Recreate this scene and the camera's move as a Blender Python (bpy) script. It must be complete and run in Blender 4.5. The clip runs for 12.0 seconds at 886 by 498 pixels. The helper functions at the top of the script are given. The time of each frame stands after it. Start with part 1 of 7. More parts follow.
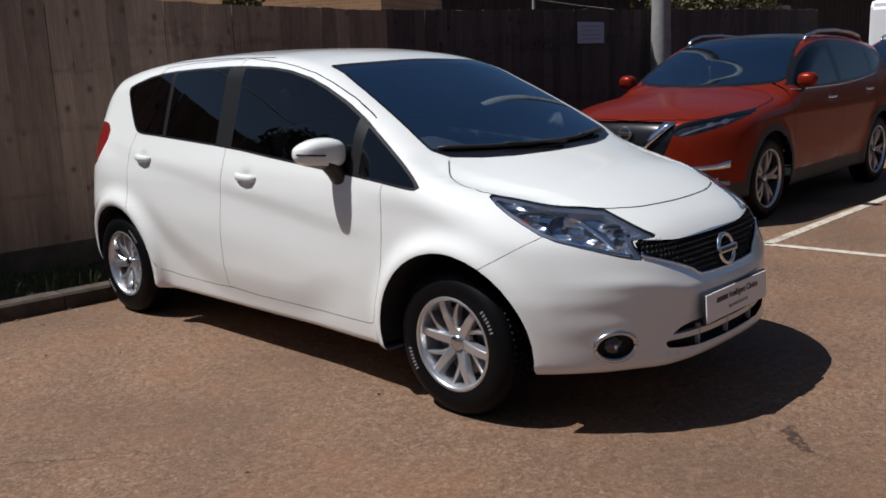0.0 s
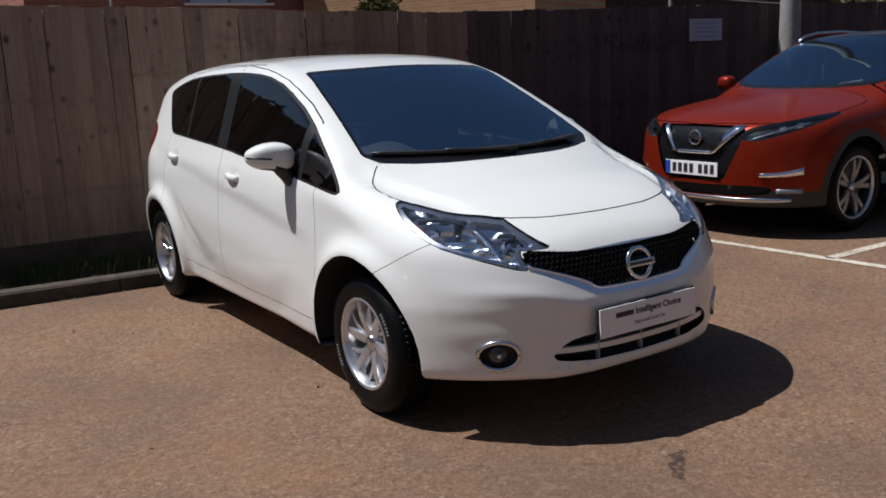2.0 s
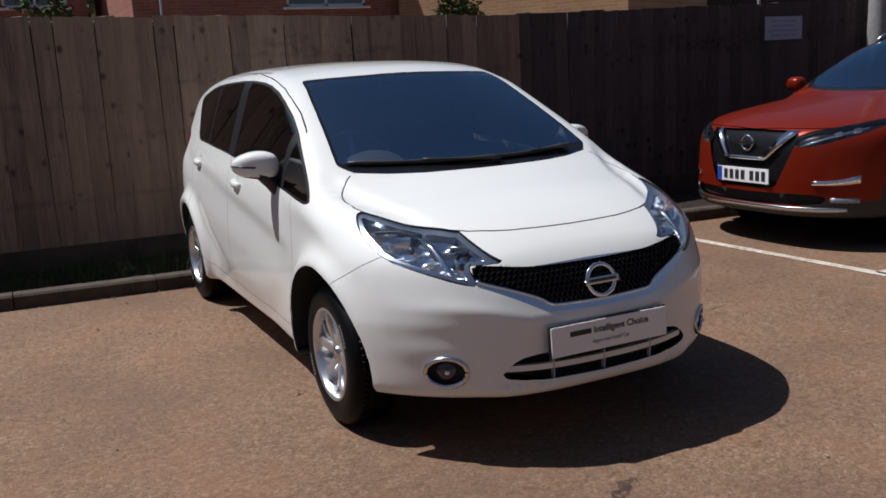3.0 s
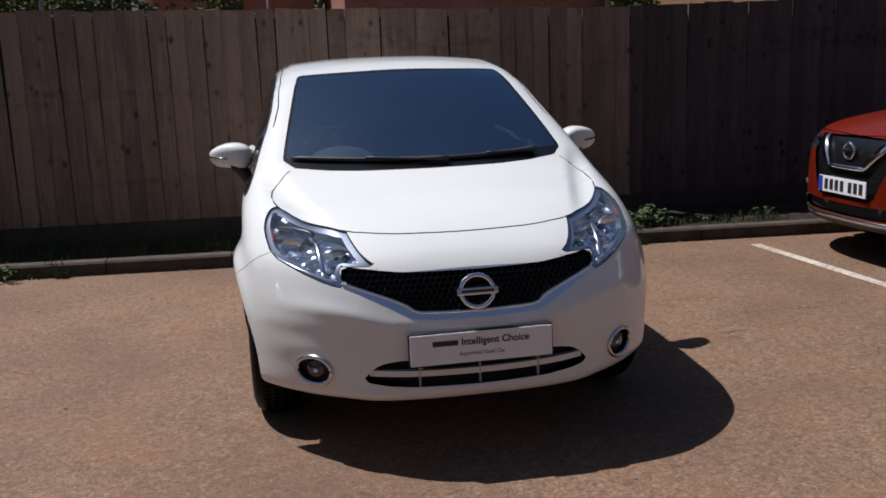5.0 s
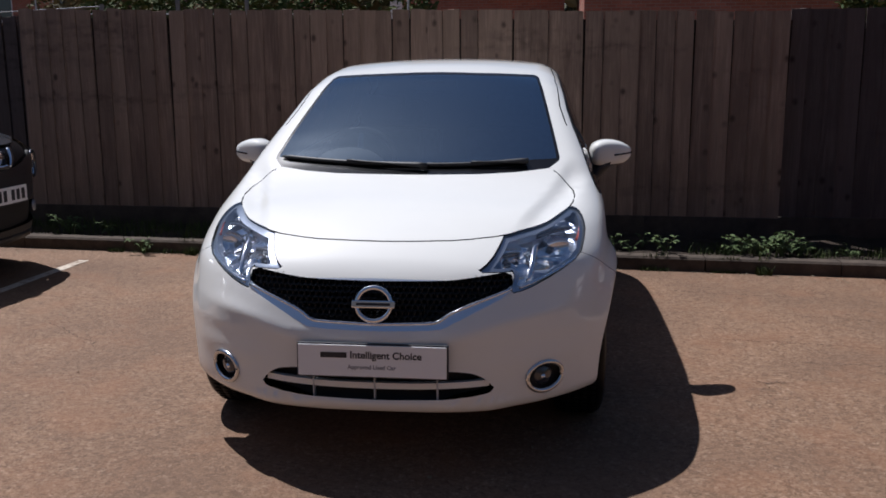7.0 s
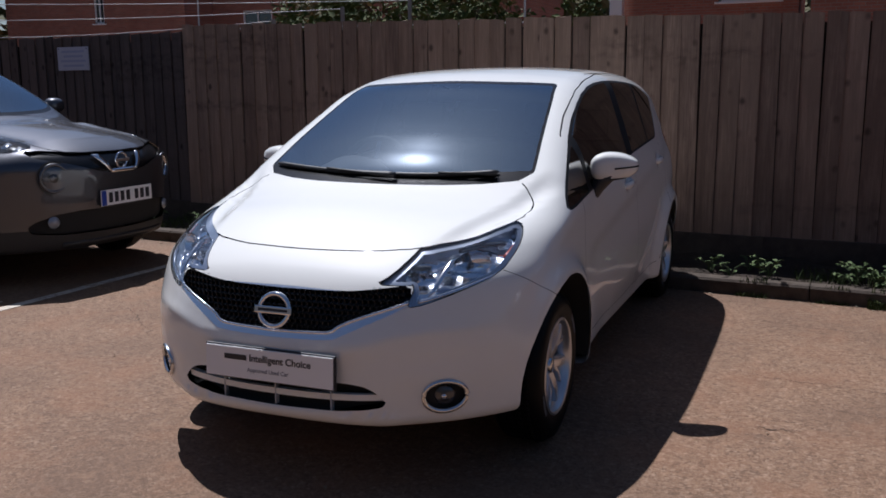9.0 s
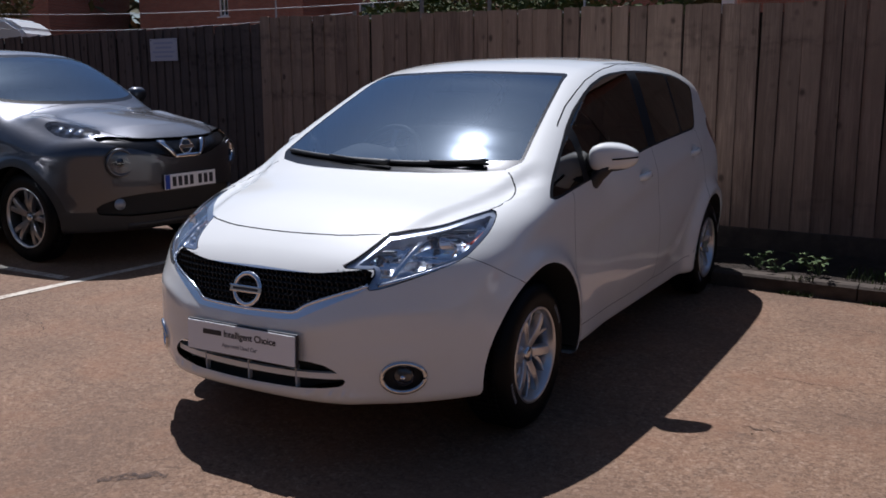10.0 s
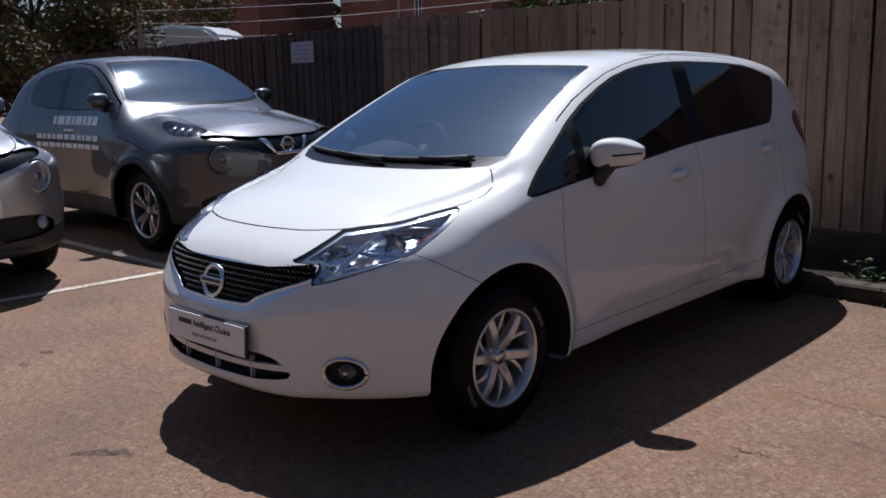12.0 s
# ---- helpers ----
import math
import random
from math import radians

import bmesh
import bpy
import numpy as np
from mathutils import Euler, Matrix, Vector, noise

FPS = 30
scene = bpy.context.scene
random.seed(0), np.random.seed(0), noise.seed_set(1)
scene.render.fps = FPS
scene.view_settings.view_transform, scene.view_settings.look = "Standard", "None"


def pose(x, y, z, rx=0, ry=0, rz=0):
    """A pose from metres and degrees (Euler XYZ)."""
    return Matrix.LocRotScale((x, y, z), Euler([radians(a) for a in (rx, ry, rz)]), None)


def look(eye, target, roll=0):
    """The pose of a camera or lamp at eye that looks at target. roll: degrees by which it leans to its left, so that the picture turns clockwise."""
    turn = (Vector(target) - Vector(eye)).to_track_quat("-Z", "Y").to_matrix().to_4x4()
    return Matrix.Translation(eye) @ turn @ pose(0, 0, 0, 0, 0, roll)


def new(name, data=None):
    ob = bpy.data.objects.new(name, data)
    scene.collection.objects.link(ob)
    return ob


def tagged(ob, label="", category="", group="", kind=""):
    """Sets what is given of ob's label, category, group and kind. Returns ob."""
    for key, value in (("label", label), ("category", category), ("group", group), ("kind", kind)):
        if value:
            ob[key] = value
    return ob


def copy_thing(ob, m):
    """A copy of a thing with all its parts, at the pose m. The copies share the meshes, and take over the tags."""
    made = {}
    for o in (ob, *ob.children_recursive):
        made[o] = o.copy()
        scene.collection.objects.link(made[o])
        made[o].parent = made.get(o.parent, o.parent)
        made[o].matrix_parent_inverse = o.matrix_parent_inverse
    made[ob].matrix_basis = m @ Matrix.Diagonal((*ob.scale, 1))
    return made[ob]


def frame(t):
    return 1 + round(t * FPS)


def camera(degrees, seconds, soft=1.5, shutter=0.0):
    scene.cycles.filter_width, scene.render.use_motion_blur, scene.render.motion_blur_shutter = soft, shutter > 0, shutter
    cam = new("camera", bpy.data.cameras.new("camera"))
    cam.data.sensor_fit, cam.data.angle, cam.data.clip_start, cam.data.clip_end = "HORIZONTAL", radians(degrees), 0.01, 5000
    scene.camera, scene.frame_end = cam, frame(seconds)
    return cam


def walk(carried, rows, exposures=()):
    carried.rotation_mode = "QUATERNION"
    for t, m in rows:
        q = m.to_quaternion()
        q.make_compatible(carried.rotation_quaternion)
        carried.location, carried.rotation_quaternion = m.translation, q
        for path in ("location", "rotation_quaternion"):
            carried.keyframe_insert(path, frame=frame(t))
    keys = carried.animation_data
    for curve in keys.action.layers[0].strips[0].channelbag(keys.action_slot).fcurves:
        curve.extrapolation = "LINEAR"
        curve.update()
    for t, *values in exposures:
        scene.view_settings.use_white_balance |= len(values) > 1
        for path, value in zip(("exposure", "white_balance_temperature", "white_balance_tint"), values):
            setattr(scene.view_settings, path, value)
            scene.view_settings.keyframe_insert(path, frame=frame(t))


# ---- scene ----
cam = camera(52.3, 12.0, soft=1.7)
PATH = [
    (0, (-3.309, -3.682, 1.387), (-1.891, -2.33, 0.985), -2.2),
    (0.5, (-3.182, -3.893, 1.384), (-1.817, -2.485, 0.992), -2.8),
    (1, (-2.989, -4.056, 1.359), (-1.721, -2.575, 0.914), -1.9),
    (1.5, (-2.734, -4.225, 1.389), (-1.528, -2.688, 0.964), -2.8),
    (2, (-2.503, -4.488, 1.4), (-1.419, -2.855, 1.004), -2.5),
    (2.5, (-2.257, -4.64, 1.393), (-1.292, -2.931, 1.006), -3.4),
    (3, (-1.947, -4.736, 1.411), (-1.082, -2.974, 1.025), -3.0),
    (3.2, (-1.834, -4.819, 1.407), (-1.015, -3.032, 1.035), -3.2),
    (4.8, (-0.825, -5.082, 1.398), (-0.413, -3.164, 1.007), -3.0),
    (5, (-0.691, -5.135, 1.411), (-0.33, -3.207, 1.019), -2.1),
    (5.5, (-0.371, -5.132, 1.401), (-0.158, -3.181, 1.014), -1.8),
    (6, (-0.044, -5.032, 1.417), (0.019, -3.074, 1.012), -1.1),
    (6.5, (0.296, -5.054, 1.409), (0.216, -3.094, 1.02), -1.8),
    (6.7, (0.416, -5.067, 1.404), (0.276, -3.109, 1.023), -1.2),
    (8.3, (1.394, -4.843, 1.402), (0.784, -2.976, 1.028), -0.2),
    (8.5, (1.493, -4.855, 1.397), (0.844, -2.999, 1.032), -0.4),
    (9, (1.735, -4.675, 1.394), (0.971, -2.86, 1.038), -0.5),
    (9.5, (1.982, -4.571, 1.381), (1.107, -2.809, 1.021), -1.3),
    (10, (2.253, -4.493, 1.384), (1.257, -2.799, 1.011), -0.4),
    (10.5, (2.418, -4.3, 1.359), (1.358, -2.65, 0.97), -0.5),
    (11, (2.564, -4.127, 1.368), (1.427, -2.529, 0.979), -0.8),
    (11.5, (2.787, -3.988, 1.365), (1.538, -2.473, 0.986), -0.9),
    (12, (2.943, -3.907, 1.355), (1.59, -2.482, 0.986), -1.5),
]
walk(cam, [(t, look(eye, target, roll)) for t, eye, target, roll in PATH], [(0.0, 0.05, 5950, 10), (3.0, 0.09, 5950, 11), (6.0, 0.14, 5930, 13), (9.0, 0.20, 5740, 14), (12.0, 0.19, 5660, 14)])

# ---- light: high summer sun from behind the fence, clear sky ----
SUN_WAY = Vector((0.447, -0.37, -1.0)).normalized()
world = bpy.data.worlds.new("sky")
scene.world = world
world.use_nodes = True
wn = world.node_tree.nodes
sky = wn.new("ShaderNodeTexSky")
sky.sky_type = "NISHITA"
sky.sun_disc = False
sky.sun_elevation = math.asin(-SUN_WAY.z)
sky.sun_rotation = math.atan2(-SUN_WAY.x, -SUN_WAY.y)
sky.air_density, sky.dust_density, sky.ozone_density = 1.0, 1.0, 2.0
world.node_tree.links.new(sky.outputs[0], wn["Background"].inputs[0])
wn["Background"].inputs[1].default_value = 0.043
sun = new("sun", bpy.data.lights.new("sun", "SUN"))
sun.data.energy, sun.data.angle, sun.data.color = 5.0, radians(0.53), (1.0, 0.95, 0.89)
sun.matrix_world = look((0, 0, 0), SUN_WAY)


# ---- materials ----
def mat(name, color, rough=0.5, metal=0.0, coat=0.0, spec=0.5):
    m = bpy.data.materials.new(name)
    m.use_nodes = True
    b = m.node_tree.nodes["Principled BSDF"]
    b.inputs["Base Color"].default_value = (*color, 1)
    b.inputs["Roughness"].default_value = rough
    b.inputs["Metallic"].default_value = metal
    b.inputs["Coat Weight"].default_value = coat
    b.inputs["Coat Roughness"].default_value = 0.03
    b.inputs["Specular IOR Level"].default_value = spec
    return m


class Nodes:
    """Short ways to wire a material's nodes."""

    def __init__(self, m):
        self.t = m.node_tree
        self.b = self.t.nodes["Principled BSDF"]

    def link(self, a, b):
        self.t.links.new(a, b)

    def coords(self, scale=(1, 1, 1), kind="Object"):
        c, p = self.t.nodes.new("ShaderNodeTexCoord"), self.t.nodes.new("ShaderNodeMapping")
        p.inputs["Scale"].default_value = scale
        self.link(c.outputs[kind], p.inputs[0])
        return p.outputs[0]

    def noise(self, vec, scale, detail=4.0, rough=0.6):
        n = self.t.nodes.new("ShaderNodeTexNoise")
        n.inputs["Scale"].default_value, n.inputs["Detail"].default_value, n.inputs["Roughness"].default_value = scale, detail, rough
        self.link(vec, n.inputs["Vector"])
        return n.outputs["Fac"]

    def ramp(self, fac, *stops):
        r = self.t.nodes.new("ShaderNodeValToRGB")
        e = r.color_ramp.elements
        while len(e) < len(stops):
            e.new(0.5)
        for s, (at, c) in zip(e, stops):
            s.position, s.color = at, (*c, 1) if len(c) == 3 else c
        self.link(fac, r.inputs[0])
        return r.outputs[0]

    def mix(self, fac, a, b, how="MIX"):
        n = self.t.nodes.new("ShaderNodeMix")
        n.data_type, n.blend_type = "RGBA", how
        for sock, v in ((n.inputs["Factor"], fac), (n.inputs[6], a), (n.inputs[7], b)):
            if isinstance(v, (int, float)):
                sock.default_value = v
            elif isinstance(v, tuple):
                sock.default_value = (*v, 1)
            else:
                self.link(v, sock)
        return n.outputs[2]

    def math(self, op, a, b=0.0):
        n = self.t.nodes.new("ShaderNodeMath")
        n.operation = op
        for sock, v in zip(n.inputs, (a, b)):
            if isinstance(v, (int, float)):
                sock.default_value = v
            else:
                self.link(v, sock)
        return n.outputs[0]

    def cells(self, vec, scale, out="Color"):
        """A random value for each cell of a crushed-stone pattern, or the distance to its middle."""
        n = self.t.nodes.new("ShaderNodeTexVoronoi")
        n.inputs["Scale"].default_value = scale
        self.link(vec, n.inputs["Vector"])
        if out != "Color":
            return n.outputs[out]
        split = self.t.nodes.new("ShaderNodeSeparateColor")
        self.link(n.outputs["Color"], split.inputs[0])
        return split.outputs[0]

    def bump(self, height, strength, distance):
        n = self.t.nodes.new("ShaderNodeBump")
        n.inputs["Strength"].default_value, n.inputs["Distance"].default_value = strength, distance
        self.link(height, n.inputs["Height"])
        self.link(n.outputs[0], self.b.inputs["Normal"])


def asphalt_material():
    """Brown chip asphalt: single stones, grimy and rusty patches, fine crazing."""
    m = mat("worn_asphalt", (0.2, 0.14, 0.1), 0.82, spec=0.28)
    n = Nodes(m)
    v = n.coords()
    chip = n.cells(v, 75)
    small = n.cells(v, 190)
    grain = n.noise(v, 110, 2, 0.7)
    fine = n.noise(v, 24, 5, 0.75)
    blotch = n.noise(v, 0.9, 7, 0.66)
    patch = n.noise(v, 3.6, 7, 0.72)
    rusty = n.noise(v, 1.9, 5, 0.65)
    col = n.ramp(chip, (0.0, (0.093, 0.052, 0.030)), (0.45, (0.172, 0.100, 0.059)), (0.85, (0.241, 0.147, 0.091)), (1.0, (0.36, 0.25, 0.175)))
    col = n.mix(0.45, col, n.ramp(small, (0.0, (0.084, 0.048, 0.028)), (0.6, (0.187, 0.111, 0.066)), (1.0, (0.34, 0.232, 0.16))))
    col = n.mix(n.ramp(fine, (0.46, (0.0,) * 3), (0.72, (0.55,) * 3)), col, (0.280, 0.169, 0.100))
    col = n.mix(n.ramp(fine, (0.28, (0.7,) * 3), (0.46, (0.0,) * 3)), col, (0.096, 0.056, 0.034))
    col = n.mix(n.ramp(blotch, (0.36, (0.62,) * 3), (0.56, (0.0,) * 3)), col, (0.104, 0.063, 0.041))
    col = n.mix(n.ramp(patch, (0.55, (0.0,) * 3), (0.70, (0.55,) * 3)), col, (0.087, 0.052, 0.034))
    col = n.mix(n.ramp(patch, (0.30, (0.45,) * 3), (0.42, (0.0,) * 3)), col, (0.295, 0.180, 0.109))
    col = n.mix(n.ramp(rusty, (0.50, (0.0,) * 3), (0.66, (0.45,) * 3)), col, (0.202, 0.099, 0.053))
    n.link(col, n.b.inputs["Base Color"])
    n.bump(n.math("ADD", n.math("ADD", grain, fine), n.math("MULTIPLY", chip, 0.4)), 0.55, 0.007)
    return m


def board_material(name, light, dark, streak):
    """Weathered fence timber: grain along z, each board a little its own tone, knots, and rows of damp marks across boards."""
    m = mat(name, light, 0.85, spec=0.2)
    n = Nodes(m)
    info = n.t.nodes.new("ShaderNodeObjectInfo")
    place = n.t.nodes.new("ShaderNodeNewGeometry").outputs["Position"]
    add, wide = n.t.nodes.new("ShaderNodeVectorMath"), n.t.nodes.new("ShaderNodeCombineXYZ")
    add.operation = "ADD"
    n.link(n.math("MULTIPLY", info.outputs["Random"], 37.0), wide.inputs[0])
    n.link(n.math("MULTIPLY", info.outputs["Random"], 19.0), wide.inputs[2])
    n.link(place, add.inputs[0])
    n.link(wide.outputs[0], add.inputs[1])

    def stretched(vec, scale):
        p = n.t.nodes.new("ShaderNodeMapping")
        p.inputs["Scale"].default_value = scale
        n.link(vec, p.inputs[0])
        return p.outputs[0]

    grain = n.noise(stretched(add.outputs[0], (1, 1, 0.04)), 85, 5, 0.7)
    broad = n.noise(stretched(add.outputs[0], (1, 1, 0.09)), 22, 4, 0.6)
    cloud = n.noise(stretched(add.outputs[0], (1, 1, 0.5)), 3.6, 5, 0.62)
    col = n.mix(n.ramp(grain, (0.30, (0.0,) * 3), (0.70, (1.0,) * 3)), dark, light)
    col = n.mix(n.ramp(broad, (0.40, (0.55,) * 3), (0.56, (0.0,) * 3)), col, tuple(v * 0.8 for v in dark))
    col = n.mix(n.ramp(cloud, (0.36, (0.65,) * 3), (0.60, (0.0,) * 3)), col, dark)
    col = n.mix(n.ramp(info.outputs["Random"], (0.0, (0.0,) * 3), (1.0, (0.38,) * 3)), col, streak)
    tone = n.math("FRACT", n.math("MULTIPLY", info.outputs["Random"], 13.7))
    col = n.mix(n.ramp(tone, (0.0, (0.38,) * 3), (0.5, (0.0,) * 3)), col, dark)
    row = n.noise(stretched(place, (0.55, 0.2, 5.5)), 1.0, 2, 0.5)
    spot = n.noise(stretched(add.outputs[0], (0.8, 1, 1.6)), 11.0, 3, 0.6)
    damp = n.math("MULTIPLY", n.ramp(row, (0.54, (0.0,) * 3), (0.66, (1.0,) * 3)), n.ramp(spot, (0.40, (0.0,) * 3), (0.70, (0.55,) * 3)))
    col = n.mix(damp, col, tuple(v * 0.42 for v in dark))
    knots = n.cells(stretched(add.outputs[0], (1, 1, 0.75)), 8.5, "Distance")
    near = n.ramp(n.noise(stretched(place, (1.1, 0.3, 1.8)), 1.6, 2, 0.5), (0.48, (0.0,) * 3), (0.58, (1.0,) * 3))
    col = n.mix(n.math("MULTIPLY", near, n.ramp(knots, (0.10, (0.8,) * 3), (0.26, (0.0,) * 3))), col, tuple(v * 0.28 for v in dark))
    n.link(col, n.b.inputs["Base Color"])
    n.bump(n.math("ADD", grain, broad), 0.6, 0.005)
    return m


def rough_material(name, a, b, scale=8.0, rough=0.9, bump=0.3, dist=0.01):
    m = mat(name, a, rough, spec=0.25)
    n = Nodes(m)
    v = n.coords()
    f = n.noise(v, scale, 6, 0.65)
    g = n.noise(v, scale * 9, 3, 0.6)
    col = n.mix(n.ramp(f, (0.35, (0.0,) * 3), (0.68, (1.0,) * 3)), a, b)
    col = n.mix(n.ramp(g, (0.3, (0.35,) * 3), (0.7, (0.0,) * 3)), col, tuple(c * 0.5 for c in a))
    n.link(col, n.b.inputs["Base Color"])
    n.bump(g, bump, dist)
    return m


def line_material():
    """Worn white road paint, with the asphalt showing through."""
    m = mat("worn_line_paint", (0.6, 0.57, 0.5), 0.8, spec=0.3)
    n = Nodes(m)
    v = n.coords()
    worn = n.noise(v, 26, 5, 0.75)
    big = n.noise(v, 3.2, 3, 0.6)
    col = n.mix(n.ramp(n.math("ADD", worn, n.math("MULTIPLY", big, 0.5)), (0.62, (0.85,) * 3), (0.8, (0.0,) * 3)), (0.56, 0.50, 0.41), (0.24, 0.165, 0.12))
    n.link(col, n.b.inputs["Base Color"])
    n.bump(worn, 0.4, 0.004)
    return m


def stain_material(name, color, scale, lo, hi):
    """A patchy dark film that lets the asphalt show through."""
    m = mat(name, color, 0.8, spec=0.25)
    n = Nodes(m)
    n.link(n.ramp(n.noise(n.coords(), scale, 5, 0.7), (lo, (0.0,) * 3), (hi, (0.85,) * 3)), n.b.inputs["Alpha"])
    return m


def glass_material(name, tint, coat=0.0, film=0.0):
    """Thin tinted glass: clear, dimmed by its tint, glossy by Fresnel and a blue-tinted boost that stands in for a
    brighter sky reflection, with a faint dusty film that spreads the sun's glint into a glow.
    """
    m = bpy.data.materials.new(name)
    m.use_nodes = True
    t = m.node_tree
    t.nodes.clear()
    out, mixer = t.nodes.new("ShaderNodeOutputMaterial"), t.nodes.new("ShaderNodeMixShader")
    clear, shine, fres = t.nodes.new("ShaderNodeBsdfTransparent"), t.nodes.new("ShaderNodeBsdfGlossy"), t.nodes.new("ShaderNodeLayerWeight")
    clear.inputs[0].default_value = (*tint, 1)
    # With coat, the sky's blue is put into the gloss colour.
    shine.inputs[0].default_value = (0.62, 0.82, 1.0, 1) if coat else (1, 1, 1, 1)
    shine.inputs["Roughness"].default_value = 0.0
    power, add = t.nodes.new("ShaderNodeMath"), t.nodes.new("ShaderNodeMath")
    power.operation, add.operation, add.use_clamp = "POWER", "MULTIPLY_ADD", True
    power.inputs[1].default_value = 4.0
    add.inputs[1].default_value, add.inputs[2].default_value = 0.85 - coat, 0.055 + coat
    t.links.new(fres.outputs["Facing"], power.inputs[0])
    t.links.new(power.outputs[0], add.inputs[0])
    t.links.new(add.outputs[0], mixer.inputs[0])
    t.links.new(clear.outputs[0], mixer.inputs[1])
    t.links.new(shine.outputs[0], mixer.inputs[2])
    last = mixer
    if film:
        dust, over, dirt = t.nodes.new("ShaderNodeBsdfGlossy"), t.nodes.new("ShaderNodeMixShader"), t.nodes.new("ShaderNodeTexNoise")
        # Bluish rough lobe that widens the sun's glint into a bloom.
        dust.inputs[0].default_value = (0.75, 0.86, 1.0, 1)
        dust.inputs["Roughness"].default_value = 0.12
        dirt.inputs["Scale"].default_value, dirt.inputs["Detail"].default_value = 3.0, 5.0
        amount = t.nodes.new("ShaderNodeMath")
        amount.operation = "MULTIPLY"
        amount.inputs[1].default_value = film * 2
        t.links.new(dirt.outputs["Fac"], amount.inputs[0])
        t.links.new(amount.outputs[0], over.inputs[0])
        t.links.new(mixer.outputs[0], over.inputs[1])
        t.links.new(dust.outputs[0], over.inputs[2])
        last = over
    t.links.new(last.outputs[0], out.inputs[0])
    return m


def paint_material(name, color, metal=0.0, rough=0.45, flake=0.0, coat=1.0):
    m = mat(name, color, rough, metal, coat=coat, spec=0.10)
    n = Nodes(m)
    v = n.coords()
    dust = n.noise(v, 3.0, 5, 0.6)
    n.link(n.mix(n.ramp(dust, (0.4, (0.0,) * 3), (0.8, (0.14,) * 3)), color, tuple(c * 0.72 + 0.02 for c in color)), n.b.inputs["Base Color"])
    if flake:
        n.link(n.ramp(n.noise(v, 900, 1, 0.5), (0.3, (rough - flake,) * 3), (0.7, (rough + flake,) * 3)), n.b.inputs["Roughness"])
    return m


def faceted_material():
    """Bright lamp reflector pressed into small facets."""
    m = mat("faceted_lamp_reflector", (0.88, 0.90, 0.94), 0.16, 1.0)
    n = Nodes(m)
    v = n.coords((1.0, 1.0, 2.2))
    n.bump(n.math("ADD", n.cells(v, 13, "Distance"), n.noise(v, 8, 2, 0.5)), 0.9, 0.045)
    return m


ASPHALT = asphalt_material()
LINE = line_material()
KERB = rough_material("weathered_concrete_kerb", (0.100, 0.078, 0.060), (0.048, 0.037, 0.029), 9.0)
SOIL = rough_material("dark_soil", (0.06, 0.042, 0.03), (0.025, 0.02, 0.015), 12.0, bump=0.9, dist=0.03)
GRAVEL_BOARD = rough_material("damp_gravel_board", (0.085, 0.066, 0.052), (0.04, 0.032, 0.027), 5.0)
BOARD = board_material("weathered_fence_board", (0.335, 0.232, 0.178), (0.135, 0.092, 0.071), (0.40, 0.280, 0.205))
BOARD_DARK = board_material("dark_stained_fence_board", (0.115, 0.090, 0.083), (0.052, 0.041, 0.039), (0.15, 0.118, 0.107))
WHITE_PAINT = paint_material("white_car_paint", (0.765, 0.76, 0.72))
RED_PAINT = paint_material("orange_red_metallic_paint", (0.200, 0.017, 0.005), 0.40, 0.32, 0.06, 0.25)
GREY_PAINT = paint_material("dark_grey_metallic_paint", (0.082, 0.084, 0.094), 0.85, 0.38, 0.08)
SILVER_PAINT = paint_material("silver_metallic_paint", (0.42, 0.425, 0.44), 0.7, 0.32, 0.08)
WINDSCREEN = glass_material("tinted_windscreen_glass", (0.50, 0.54, 0.56), 0.29, 0.026)
SIDE_GLASS = glass_material("tinted_side_glass", (0.20, 0.21, 0.22))
PRIVACY = glass_material("privacy_glass", (0.03, 0.03, 0.035))
LENS = glass_material("clear_lamp_lens", (0.93, 0.95, 0.97))
CHROME = mat("chrome", (0.82, 0.83, 0.85), 0.08, 1.0)
SATIN = mat("satin_chrome", (0.62, 0.63, 0.65), 0.22, 1.0)
ALLOY = mat("silver_alloy", (0.62, 0.63, 0.65), 0.3, 0.85, coat=0.5)
BLACK_GLOSS = mat("black_gloss_trim", (0.008, 0.008, 0.009), 0.2, spec=0.35)
BLACK_PLASTIC = mat("black_plastic", (0.022, 0.022, 0.023), 0.55)
SEAL_BLACK = mat("matt_black_seal", (0.010, 0.010, 0.011), 0.6, spec=0.15)
SHELL_DARK = mat("dark_inner_body", (0.012, 0.012, 0.012), 0.8)
INTERIOR = mat("grey_interior_trim", (0.17, 0.165, 0.16), 0.7)
SEAT_CLOTH = rough_material("dark_seat_cloth", (0.05, 0.05, 0.055), (0.03, 0.03, 0.035), 40.0)
RUBBER = mat("tyre_rubber", (0.0035, 0.0035, 0.004), 0.45, spec=0.12)
TYRE_WHITE = mat("tyre_lettering_grey", (0.22, 0.22, 0.22), 0.7)
DISC = mat("brake_disc_steel", (0.25, 0.24, 0.23), 0.4, 0.9)
RED_LENS = mat("red_lamp_lens", (0.22, 0.008, 0.008), 0.12, coat=1.0)
AMBER_DEEP = mat("deep_amber_lens", (0.36, 0.06, 0.03), 0.15, coat=1.0)
PLATE_WHITE = mat("white_plate", (0.80, 0.80, 0.80), 0.35, coat=0.3)
PRINT = mat("dark_print", (0.02, 0.02, 0.025), 0.5)
PRINT_GREY = mat("grey_print", (0.25, 0.25, 0.27), 0.5)
LAMP_INSIDE = mat("lamp_reflector_grey", (0.24, 0.265, 0.31), 0.45, 0.5, coat=1.0)
LAMP_FACETS = faceted_material()
